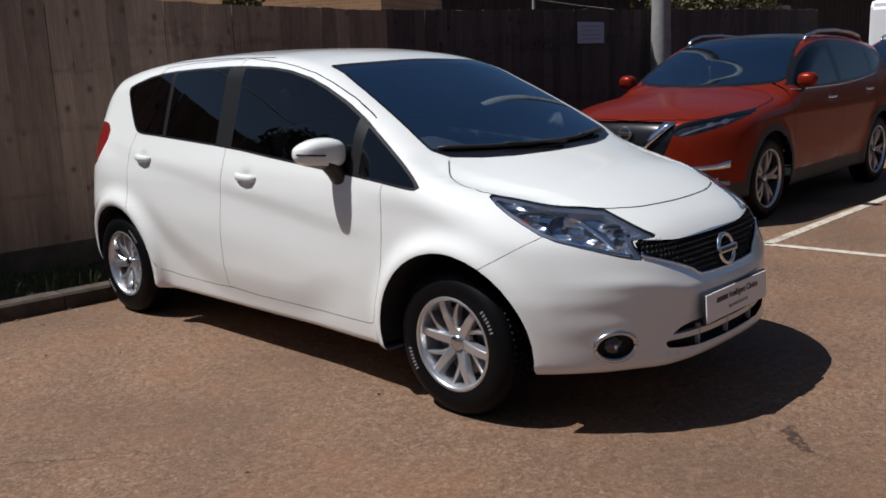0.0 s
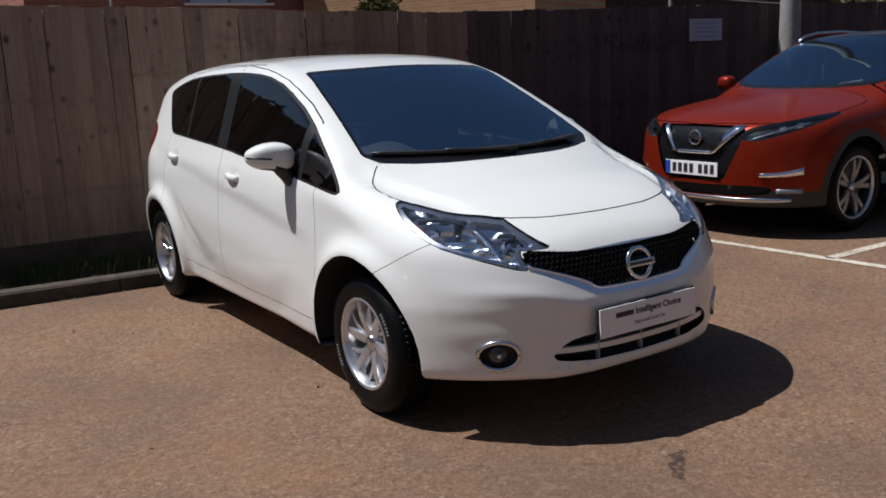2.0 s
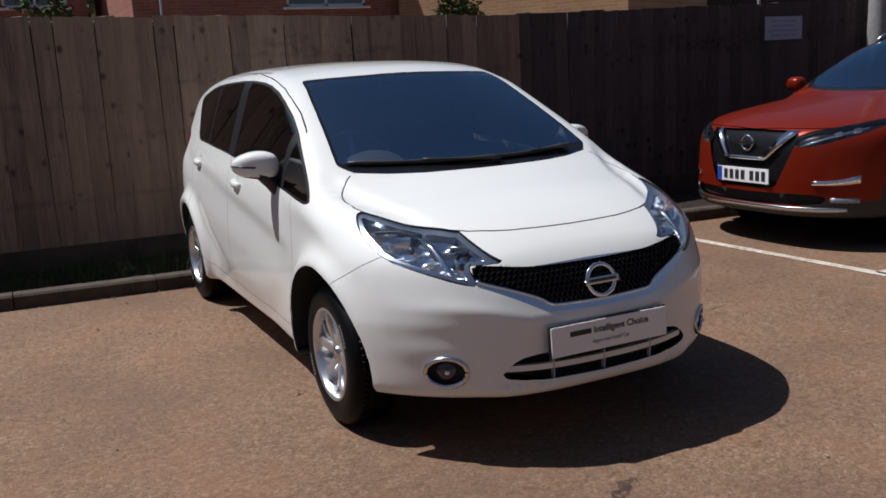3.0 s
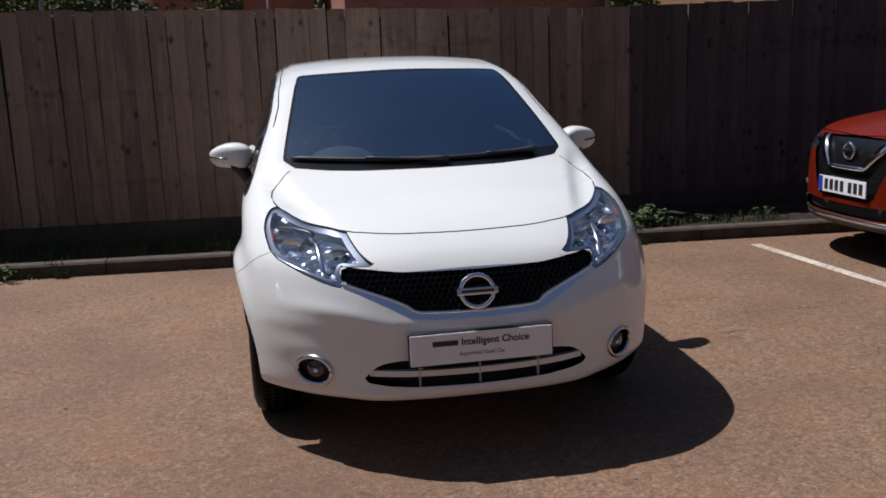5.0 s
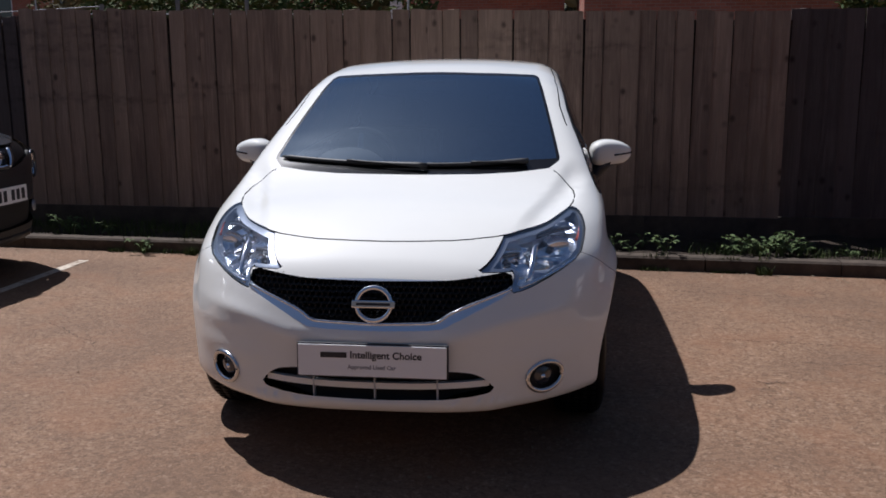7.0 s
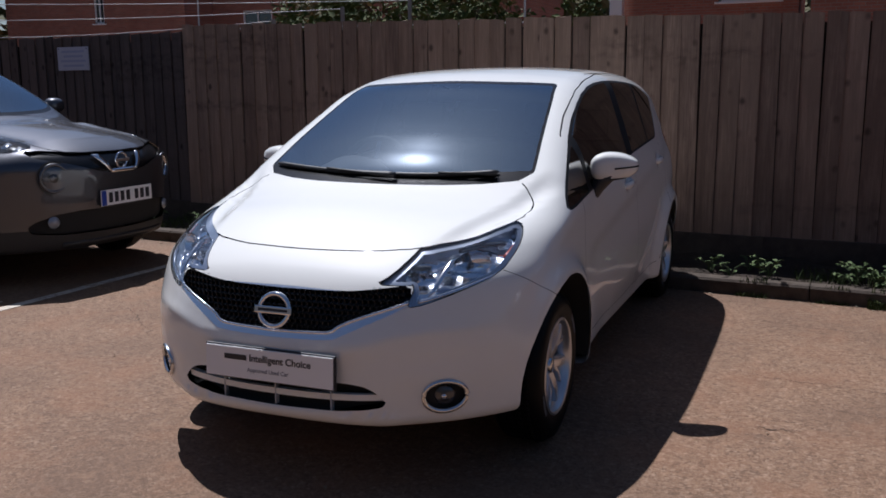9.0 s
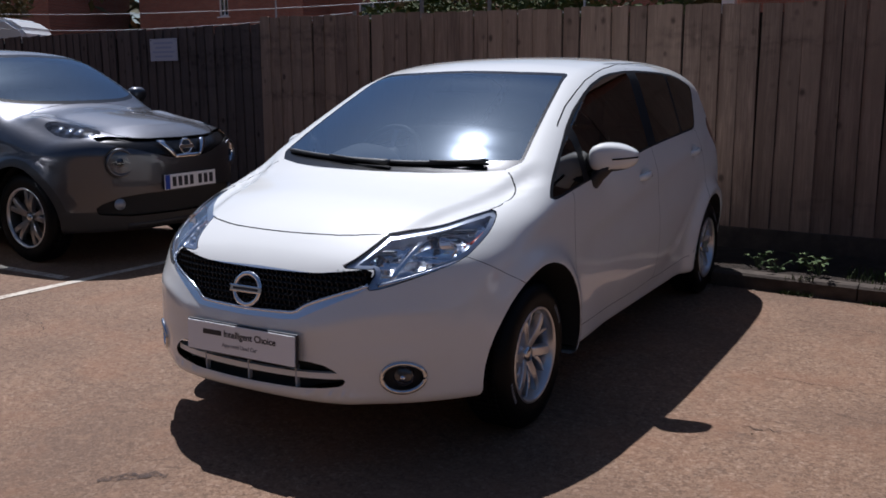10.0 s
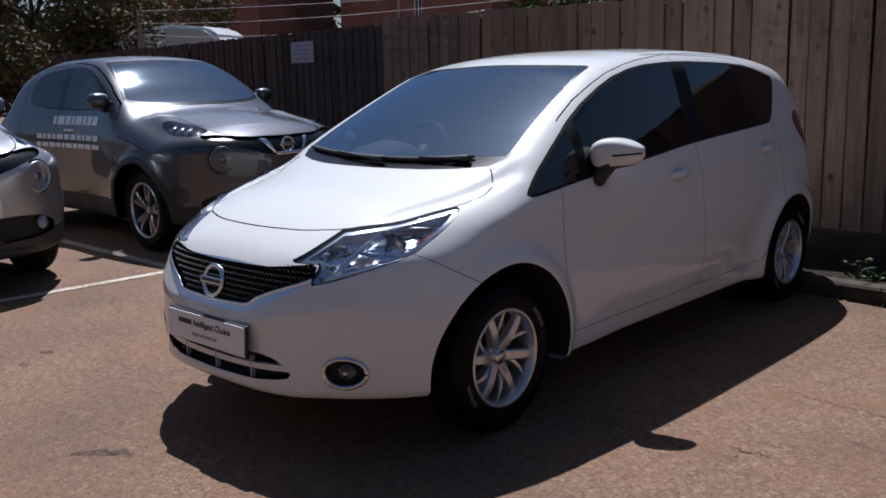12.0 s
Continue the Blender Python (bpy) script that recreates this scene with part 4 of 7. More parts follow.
def grille_details(car, field):
    """Honeycomb, badge, number board with its words, and the intake's slats."""
    bm = bmesh.new()
    low = curve((0.0, 0.566), (0.215, 0.574), (0.26, 0.602), (0.47, 0.672))
    high = curve((0.0, 0.694), (0.25, 0.698), (0.38, 0.712), (0.47, 0.720))
    pitch = 0.0215
    cells = []
    for j in range(-1, 12):
        for i in range(-24, 25):
            x, z = (i + 0.5 * (j % 2)) * pitch, 0.556 + j * pitch * 0.866
            if low(abs(x)) < z < high(abs(x)) and abs(x) < 0.462:
                cells.append((x, z))
    place = on_nose(field, [abs(c[0]) for c in cells], [c[1] for c in cells], -0.010)
    for (x, z), p in zip(cells, place):
        loops = []
        for r, d in ((0.0125, 0.010), (0.0118, 0.0), (0.0088, 0.002), (0.0080, 0.014)):
            loops.append([bm.verts.new((x + r * math.sin(math.pi / 3 * k), p[1] + d, z + r * math.cos(math.pi / 3 * k))) for k in range(6)])
        for a, b in zip(loops, loops[1:]):
            for k in range(6):
                bm.faces.new((a[k], a[(k + 1) % 6], b[(k + 1) % 6], b[k]))
    tagged(part("grille_mesh", bm, BLACK_GLOSS, car, "gloss black honeycomb grille"), kind="stuff")
    badge = new("badge")
    badge.parent = car
    badge.matrix_basis = pose(0, -2.078, 0.628, -14, 0, 0)
    badge["label"] = "chrome ring badge"
    part("badge_ring", tube([(0.060 * math.cos(a), 0, 0.057 * math.sin(a)) for a in np.linspace(0, 2 * math.pi, 48, endpoint=False)], 0.009, 10, closed=True), CHROME, badge, smooth=True)
    part("badge_bar", box_bm((0.152, 0.012, 0.027), (0, -0.006, 0), 0.004), CHROME, badge)
    part("badge_bar_print", box_bm((0.118, 0.002, 0.009), (0, -0.0125, 0)), PRINT, badge)
    board = new("number_board")
    board.parent = car
    board.matrix_basis = pose(0, -2.126, 0.440, -3.0, 0, 0)
    board["label"] = "white dealer board in place of a number plate"
    part("board_frame", box_bm((0.530, 0.012, 0.122), (0, 0.004, 0), 0.005), PRINT, board, "dark thin frame")
    part("board_face", box_bm((0.518, 0.006, 0.110), (0, -0.006, 0), 0.002), PLATE_WHITE, board)
    part("brand_bar", box_bm((0.092, 0.0012, 0.019), (-0.133, -0.0096, 0.020)), PRINT, board, "dark bar of print")
    lettering("words", "Intelligent Choice", 0.0350, (-0.076, -0.0096, 0.010), PRINT, board, label="dark printed words")
    lettering("small_words", "Approved Used Car", 0.0205, (0.0, -0.0096, -0.028), PRINT_GREY, board, align="CENTER", label="small grey printed words")
    rows = []
    for x in np.linspace(-0.398, 0.398, 40):
        z = 0.338 + 0.07 * abs(x) ** 2
        p = on_nose(field, [abs(x)] * 2, [z - 0.011, z + 0.011], -0.012)
        rows.append([(x, q[1], q[2]) for q in p])
    part("intake_slat", strip(rows, 0.02), WHITE_PAINT, car, "body-coloured intake slat", smooth=False)
    xs = np.concatenate([-np.linspace(0.472, 0.01, 24), np.linspace(0.01, 0.472, 24)])
    foot = curve((0.0, 0.560), (0.215, 0.568), (0.26, 0.595), (0.478, 0.673))
    line = on_nose(field, np.abs(xs), foot(np.abs(xs)), 0.001)
    line[:, 0] = xs
    part("grille_lip", tube(line, 0.0055, 8), CHROME, car, "chrome lip round the grille's foot", smooth=True)
    for x in (-0.22, 0.0, 0.22):
        p = on_nose(field, [abs(x)], [0.335], -0.02)[0]
        part("intake_rib", box_bm((0.006, 0.02, 0.085), (x, p[1], 0.332), 0.002), INTAKE_GREY, car, "grey intake rib")


def mirrors_and_handles(car, field, sides):
    for side, sign in (("left", 1), ("right", -1)):
        hold = new("door_mirror")
        hold.parent = car
        hold["label"] = "white door mirror with a black foot"
        bm = bmesh.new()
        bmesh.ops.create_uvsphere(bm, u_segments=48, v_segments=32, radius=1.0)
        crown = curve((-1.0, 0.054), (-0.75, 0.062), (-0.30, 0.065), (0.10, 0.061), (0.60, 0.047), (1.0, 0.031))
        keel = curve((-1.0, 0.064), (-0.40, 0.066), (0.50, 0.058), (1.0, 0.046))
        for v in bm.verts:
            x, y, z = (math.copysign(abs(c) ** 0.62, c) for c in v.co)
            out = max((x + 1) / 2, 0.0)
            y = y * 0.092 if y < 0 else y * 0.044
            v.co = (x * 0.102, y * (1 - 0.30 * out) + 0.048 * out ** 1.4, z * float(crown(x) if z > 0 else keel(x)))
        cap = bm.copy()
        bmesh.ops.bisect_plane(bm, geom=bm.verts[:] + bm.edges[:] + bm.faces[:], plane_co=(0, 0, -0.052), plane_no=(0, 0, 1), clear_outer=True)
        bmesh.ops.bisect_plane(cap, geom=cap.verts[:] + cap.edges[:] + cap.faces[:], plane_co=(0, 0, -0.0515), plane_no=(0, 0, 1), clear_inner=True)
        at = Matrix.Diagonal((sign, 1, 1, 1))
        for b, name, m, label in ((cap, "mirror_cap", WHITE_PAINT, ""), (bm, "mirror_base", BLACK_PLASTIC, "black mirror underside")):
            bmesh.ops.transform(b, matrix=at, verts=b.verts)
            if sign < 0:
                bmesh.ops.reverse_faces(b, faces=b.faces)
            part(name, b, m, hold, label, smooth=True)
        face = bmesh.new()
        bmesh.ops.create_circle(face, cap_ends=True, segments=32, radius=1.0)
        bmesh.ops.transform(face, matrix=Matrix.Translation((sign * -0.005, 0.047, 0.002)) @ Matrix.Rotation(math.pi / 2, 4, "X") @ Matrix.Diagonal((0.088, 0.048, 1, 1)), verts=face.verts)
        part("mirror_glass", face, CHROME, hold, "mirror glass")
        line = [(sign * (0.010 + 0.092 * t), -0.0935 * (1 - 0.30 * (0.55 + 0.45 * t)) * math.sqrt(max(1 - (0.95 * t) ** 3.0, 0.02)) + 0.048 * (0.55 + 0.45 * t) ** 1.4, -0.008 + 0.003 * t) for t in np.linspace(0, 1, 14)]
        part("mirror_blinker", tube(line, 0.0042, 6), BLACK_GLOSS, hold, "dark blinker strip", smooth=True)
        stalk = bmesh.new()
        rings = []
        for x, z, wide, deep in ((-0.030, -0.040, 0.050, 0.052), (-0.055, -0.070, 0.044, 0.048), (-0.085, -0.105, 0.038, 0.050), (-0.112, -0.150, 0.030, 0.060)):
            rings.append([stalk.verts.new((sign * (x + wide * math.cos(k * math.pi / 6)), -0.012 + deep * math.sin(k * math.pi / 6), z)) for k in range(12)])
        for p, q in zip(rings, rings[1:]):
            for k in range(12):
                stalk.faces.new((p[k], p[(k + 1) % 12], q[(k + 1) % 12], q[k]))
        stalk.faces.new(rings[0])
        stalk.faces.new(rings[-1])
        bmesh.ops.recalc_face_normals(stalk, faces=stalk.faces)
        part("mirror_foot", stalk, BLACK_PLASTIC, hold, "black mirror foot", smooth=True)
        hold.matrix_basis = pose(sign * 0.880, -0.665, 1.035, 0, sign * -3, sign * 4)
        for y, z, key in ((-0.005, 0.885, "door_f"), (0.990, 0.935, "door_r")):
            door = sides[key, side]
            pts = on_flank(field, [y - 0.085, y - 0.05, y, y + 0.05, y + 0.085], [z - 0.004, z - 0.002, z, z + 0.002, z + 0.004], 0.0)
            pts[:, 0] = np.maximum(pts[:, 0], pts[0, 0] - 0.004) + np.array([-0.004, 0.016, 0.021, 0.016, -0.002])
            grip = tube(pts * (sign, 1, 1), [0.010, 0.0125, 0.013, 0.0125, 0.010], 10)
            bmesh.ops.scale(grip, verts=grip.verts, vec=(1, 1, 1.45), space=Matrix.Translation((0, 0, -z)))
            part("door_handle", grip, WHITE_PAINT, door, "white door handle", smooth=True)


def wipers(car, field):
    """Two flat blades that rest low on the glass, each on a bent arm."""
    for x0, x1, z0, z1 in ((-0.600, 0.075, 1.040, 1.019), (0.045, 0.500, 1.017, 1.034)):
        xs = np.linspace(x0, x1, 18)
        z = np.linspace(z0, z1, 18) - 0.006 * np.sin(np.linspace(0, math.pi, 18))
        p = on_nose(field, np.abs(xs), z, 0.010)
        p[:, 0] = xs
        w = part("wiper", tube(p, [0.005] + [0.0105] * 16 + [0.005], 6), BLACK_PLASTIC, car, "black windscreen wiper", smooth=True)
        q = on_nose(field, np.abs(xs[8:18]), z[8:18] - np.linspace(0.0, 0.012, 10), 0.020)
        q[:, 0] = xs[8:18]
        part("wiper_arm", tube(q, [0.006] * 6 + [0.009, 0.011, 0.013, 0.014], 6), BLACK_PLASTIC, w, smooth=True)


def cabin(car):
    """What the glass lets one see: dashboard, steering wheel, seats, inner mirror and headlining."""
    dash = prism([(-1.16, 0.70), (-1.16, 0.955), (-1.0, 0.985), (-0.80, 0.965), (-0.70, 0.90), (-0.68, 0.72)], 1.34, "yz")
    bmesh.ops.bevel(dash, geom=dash.edges[:], offset=0.025, segments=3, affect="EDGES")
    part("dashboard", dash, BLACK_PLASTIC, car, "black dashboard", smooth=False)
    hood = lathe([(-0.72, 0.13), (-0.80, 0.15), (-0.95, 0.12), (-1.05, 0.02)], 24, "y")
    bmesh.ops.scale(hood, verts=hood.verts, vec=(1.25, 1, 0.75))
    bmesh.ops.translate(hood, verts=hood.verts, vec=(-0.36, 0, 0.955))
    part("instrument_hood", hood, INTERIOR, car, "grey instrument hood", smooth=True)
    wheel = new("steering_wheel")
    wheel.parent = car
    wheel.matrix_basis = pose(-0.36, -0.60, 0.97, 62, 0, 0)
    part("wheel_rim", tube([(0.185 * math.cos(a), 0.185 * math.sin(a), 0) for a in np.linspace(0, 2 * math.pi, 40, endpoint=False)], 0.015, 8, closed=True), BLACK_PLASTIC, wheel, smooth=True)
    part("wheel_boss", lathe([(-0.03, 0.0005), (-0.03, 0.06), (0.0, 0.075), (0.01, 0.0005)], 24, "z"), BLACK_PLASTIC, wheel, smooth=True)
    for a in (0, 140, 220):
        part("wheel_spoke", box_bm((0.13, 0.03, 0.012), (0.11, 0, -0.005), 0.003, turn=Matrix.Rotation(0, 4, "Z")), SATIN, wheel).matrix_basis = pose(0, 0, 0, 0, 0, a + 90)
    for x in (-0.36, 0.36):
        for y, tall in ((-0.18, 0.58), (0.72, 0.52)):
            back = box_bm((0.48, 0.13, tall), (0, 0, tall / 2), 0.05, segments=3)
            ob = part("seat_back", back, SEAT_CLOTH, car, "dark cloth seat back")
            ob.matrix_basis = pose(x, y + 0.05, 0.55, -16)
            rest = box_bm((0.26, 0.09, 0.17), (0, 0, 0), 0.035, segments=3)
            part("headrest", rest, SEAT_CLOTH, car, "dark cloth headrest").matrix_basis = pose(x, y + 0.05 + 0.30 * tall + 0.03, 0.55 + tall + 0.085, -12)
            part("seat_base", box_bm((0.50, 0.50, 0.16), (x, y - 0.22, 0.50), 0.05, segments=3), SEAT_CLOTH, car)
    part("inner_mirror", box_bm((0.22, 0.03, 0.06), (0, -0.36, 1.345), 0.012), BLACK_PLASTIC, car, "black inner mirror")


def white_hatchback():
    field = make_field(HATCH)
    car = thing("hatchback_car", (0, 0, 0), "white five-door hatchback parked on brown asphalt before the fence", "car")
    bm = shell_bm(field, -2.11, 1.99, 0.2, 1.5, 0.845, 0.0225)
    refine(bm, field, lambda p: p.y < -1.42 and 0.53 < p.z < 0.94 and p.x > 0.30)

    def flank(v):
        return v[:, 0] > 0.45

    def front(v):
        return v[:, 1] < -1.45

    def above(v):
        return (v[:, 2] > 0.74) & (v[:, 1] < -1.0)

    arch_f = outline([(-1.343 + 0.378 * math.cos(a), 0.297 + 0.378 * math.sin(a)) for a in np.linspace(0, 2 * math.pi, 40, endpoint=False)], [1, 2], flank, 0)
    arch_r = outline([(1.285 + 0.355 * math.cos(a), 0.295 + 0.355 * math.sin(a)) for a in np.linspace(0, 2 * math.pi, 40, endpoint=False)], [1, 2], flank, 0)
    grille = outline([(-0.5, 0.694), (0.0, 0.696), (0.25, 0.700), (0.36, 0.712), (0.468, 0.726), (0.478, 0.672), (0.26, 0.594), (0.225, 0.568), (0.0, 0.560), (-0.5, 0.56)], [0, 2], front, 1)
    trim = outline([(-0.5, 0.71), (0.0, 0.705), (0.30, 0.70), (0.462, 0.70), (0.486, 0.664), (0.262, 0.560), (0.23, 0.544), (0.0, 0.538), (-0.5, 0.538)], [0, 2], front, 1)
    intake = outline([(-0.5, 0.398), (0.0, 0.400), (0.27, 0.400), (0.365, 0.386), (0.432, 0.320), (0.30, 0.298), (0.0, 0.290), (-0.5, 0.29)], [0, 2], front, 1)
    lamp_view = seen_from((-0.55, 1.0, -0.35))
    lamp = outline([(0.345, -1.975, 0.723), (0.392, -1.925, 0.756), (0.428, -1.815, 0.812), (0.445, -1.770, 0.850), (0.53, -1.67, 0.880), (0.60, -1.59, 0.892), (0.668, -1.46, 0.906), (0.708, -1.455, 0.882), (0.730, -1.52, 0.850), (0.735, -1.59, 0.812), (0.712, -1.727, 0.742), (0.62, -1.86, 0.700), (0.52, -1.953, 0.662), (0.462, -1.991, 0.653), (0.482, -1.936, 0.724), (0.434, -1.956, 0.722)], lamp_view, front, 1)
    fog = outline([(0.588 + 0.062 * math.cos(a), 0.347 + 0.056 * math.sin(a)) for a in np.linspace(0, 2 * math.pi, 28, endpoint=False)], [0, 2], front, 0)
    screen = outline([(-0.6, 0.99), (0.0, 0.99), (0.40, 0.992), (0.645, 1.012), (0.615, 1.13), (0.535, 1.392), (0.50, 1.404), (0.0, 1.420), (-0.6, 1.42)], [0, 2], lambda v: (v[:, 1] > -1.5) & (v[:, 1] < -0.12), 1)
    opening = outline([(-1.195, 0.890), (-0.9, 0.922), (-0.24, 0.978), (0.15, 1.015), (0.9, 1.056), (1.09, 1.064), (1.15, 1.095), (1.245, 1.205), (1.315, 1.300), (1.300, 1.328), (1.05, 1.388), (0.75, 1.408), (0.26, 1.418), (-0.12, 1.398), (-0.40, 1.336), (-0.70, 1.208), (-1.0, 1.032), (-1.16, 0.925)], [1, 2], flank, 1)
    hood = outline([(-0.6, -1.868), (0.0, -1.870), (0.13, -1.866), (0.28, -1.850), (0.44, -1.792), (0.53, -1.698), (0.605, -1.612), (0.672, -1.472), (0.700, -1.35), (0.69, -1.24), (0.60, -1.15), (0.3, -1.0), (-0.6, -1.0)], [0, 1], above, 1)
    door_f = outline([(-0.965, 0.93), (-0.975, 0.75), (-0.955, 0.50), (-0.90, 0.318), (-0.86, 0.300), (0.20, 0.300), (0.232, 0.34), (0.225, 0.70), (0.19, 1.0), (0.232, 1.40), (0.240, 1.446), (0.20, 1.449), (-0.13, 1.416), (-0.41, 1.352), (-0.71, 1.224), (-1.01, 1.048), (-1.06, 1.005)], [1, 2], flank, 1)
    door_r = outline([(0.20, 0.300), (0.232, 0.34), (0.225, 0.70), (0.19, 1.0), (0.232, 1.40), (0.240, 1.446), (0.30, 1.449), (0.78, 1.438), (1.02, 1.415), (1.10, 1.10), (1.165, 0.95), (1.165, 0.76), (1.08, 0.55), (0.92, 0.38), (0.86, 0.305)], [1, 2], flank, 1)
    tail_lamp = outline([(1.43, 1.06), (1.50, 1.13), (1.75, 1.11), (1.84, 0.90), (1.66, 0.85), (1.55, 0.89)], [1, 2], flank, 1)

    def core(v):
        """The lamp's deep middle, inside its bezel."""
        return np.maximum(lamp(v) + 0.020, 0.026 - hood(v))

    def wing_line(v):
        """The joint from the lamp's foot back to the wheel opening."""
        ok = (v[:, 1] < -1.3) & (v[:, 1] > -1.78) & (v[:, 2] < 0.78) & (v[:, 2] > 0.5) & (v[:, 0] > 0.6)
        return np.where(ok, v[:, 2] - (0.745 + (v[:, 1] + 1.70) * -0.62), 9.0)

    def roof_seam(v):
        """The ditch along each side of the roof."""
        ok = (v[:, 2] > 1.33) & (v[:, 1] > 0.02) & (v[:, 1] < 1.42)
        return np.where(ok, v[:, 0] - (0.548 + 0.02 * np.sin((v[:, 1] + 0.3) * 1.8)), 9.0)

    def cowl(v):
        """The black foot of the windscreen, over the wipers' rest."""
        return np.where(screen(v) < 0.02, v[:, 2] - 1.032 - 0.03 * v[:, 0] ** 2, 9.0)

    gap = 0.0015
    seal = 0.0014
    for f, offs in ((arch_f, (0,)), (arch_r, (0,)), (grille, (0,)), (trim, (0,)), (intake, (0,)), (fog, (0,)), (lamp, (seal, -seal)), (screen, (0, -0.013)), (cowl, (0,)), (opening, (0, -0.011)), (hood, (0.003, -0.003)), (core, (0,)), (door_f, (gap, -gap)), (door_r, (gap, -gap)), (tail_lamp, (0,)), (wing_line, (0.0015, -0.0015)), (roof_seam, (0.004, -0.004))):
        for o in offs:
            knife(bm, f, o)

    def band(f, w=gap):
        return lambda v: np.abs(f(v)) < w

    def within(f, o=0.0):
        return lambda v: f(v) < o

    for y in (-0.80, -0.735, 0.165, 0.305, 0.80, 0.835):
        knife(bm, lambda v, y=y: np.where((opening(v) < 0.03), v[:, 1] - y - 0.06 * (v[:, 2] - 1.2), 9.0))

    def leaning(a, b):
        return lambda v: (opening(v) < -0.011) & (v[:, 1] - 0.06 * (v[:, 2] - 1.2) > a) & (v[:, 1] - 0.06 * (v[:, 2] - 1.2) < b)

    groups = panels(bm, [
        ("gone", within(arch_f)), ("gone", within(arch_r)), ("gone", band(roof_seam, 0.004)), ("grille", within(grille)), ("intake", within(intake)), ("fog", within(fog)),
        ("hood", lambda v: (hood(v) < -0.003) & (screen(v) > 0)),
        ("lamp_core", within(core)), ("lamp", within(lamp, -seal)), ("gone", band(lamp, seal)), ("trim", within(trim)),
        ("frit", lambda v: (screen(v) < 0) & (cowl(v) < 0)), ("screen", within(screen, -0.013)), ("frit", within(screen)),
        ("quarter", leaning(-9, -0.80)), ("glass_f", leaning(-0.735, 0.165)), ("glass_r", leaning(0.305, 0.80)), ("glass_q", leaning(0.835, 9)), ("pillar", within(opening)),
        ("gone", lambda v: band(hood, 0.003)(v) & (v[:, 1] < -1.16)), ("hood", lambda v: (hood(v) < 0) & (screen(v) > 0)),
        ("gone", lambda v: band(door_f)(v) & ~((v[:, 1] < -0.80) & (v[:, 2] > 0.95))), ("gone", band(door_r)), ("door_f", within(door_f)), ("door_r", within(door_r)),
        ("tail_lamp", within(tail_lamp)), ("gone", band(wing_line, 0.0015)),
        ("bumper", lambda v: (v[:, 1] < -1.30) & (v[:, 2] < np.minimum(0.745 + (v[:, 1] + 1.70) * -0.62, 0.9)) & (v[:, 1] < -1.45) | (v[:, 1] < -1.66) & (v[:, 2] < 0.9)),
    ])
    both = (("body", "body_shell", WHITE_PAINT, ""), ("hood", "bonnet", WHITE_PAINT, ""), ("bumper", "front_bumper", WHITE_PAINT, ""), ("trim", "grille_surround", TRIM_BRIGHT, "bright chrome grille surround"), ("screen", "windscreen", WINDSCREEN, "windscreen with sky blue put into its gloss"), ("frit", "windscreen_border", BLACK_GLOSS, "black windscreen border"))
    made = {}
    for key, name, material, label in both:
        made[key] = part(name, panel_mesh(name, groups[key], field), material, car, label)
    sides = {}
    flat_field = make_field({**HATCH, "shoulder": 0.015})
    for key, name, material, label in (("door_f", "front_door", WHITE_PAINT, ""), ("door_r", "rear_door", WHITE_PAINT, ""), ("quarter", "quarter_light", PRIVACY, "small front quarter light"), ("glass_q", "rear_quarter_window", PRIVACY, "black privacy glass"), ("pillar", "window_surround", SEAL_BLACK, "matt black window surround"), ("tail_lamp", "tail_lamp", RED_LENS, "red tail lamp")):
        for side in ("left", "right"):
            sides[key, side] = part(name, panel_mesh(name, groups[key], flat_field if key in ("quarter", "glass_q") else field, side), material, car, label)
    for key, over, material in (("glass_f", "door_f", SIDE_GLASS), ("glass_r", "door_r", PRIVACY)):
        for side in ("left", "right"):
            part("door_window", panel_mesh("door_window", groups[key], flat_field, side), material, sides[over, side], "dark tinted door window")
    part("grille_back", panel_mesh("grille_back", groups["grille"], field, push=0.032), BLACK_GLOSS, car, "black grille backing")
    part("intake_back", panel_mesh("intake_back", groups["intake"], field, push=0.05), SHELL_DARK, car, "dark lower air intake")
    for side, sign in (("left", 1), ("right", -1)):
        headlamp(car, field, groups["lamp"], groups["lamp_core"], side, sign)
        fog_lamp(car, field, groups["fog"], side, sign)
    bm.free()

    inner = shell_bm(field, -2.09, 1.97, 0.22, 1.48, 0.82, 0.035, 0.016)
    drop = [f for f, v in zip(inner.faces, np.array([f.calc_center_median() for f in inner.faces])[:, None]) if min(screen(v)[0], opening(v)[0], arch_f(v)[0], arch_r(v)[0], grille(v)[0], intake(v)[0], lamp(v)[0]) < 0.03]
    bmesh.ops.delete(inner, geom=drop, context="FACES")
    part("inner_body", panel_mesh("inner_body", list(inner.faces), field, flat=True), SHELL_DARK, car, "dark inner body")
    inner.free()

    for sign in (1, -1):
        for y in HUB_Y:
            alloy_wheel(car, (sign * 0.725, y, HUB_Z), sign, TYRE_R, 0.193, (6, 0.0, 0.03, ALLOY), 22.0 if y < 0 else 40.0, True)
        arch_liner(car, -1.343, 0.297, 0.381, 0.79, 0.50, sign, field)
        arch_liner(car, 1.285, 0.295, 0.358, 0.79, 0.50, sign, field)
    grille_details(car, field)
    # Hidden dark box, added to keep sun from leaking through under the bonnet.
    part("engine_bay", box_bm((1.0, 0.80, 0.42), (0, -1.44, 0.54), 0.03), SHELL_DARK, car, "dark block added to stop sun leaking through")
    mirrors_and_handles(car, field, sides)
    wipers(car, field)
    cabin(car)
    return car


white_hatchback()


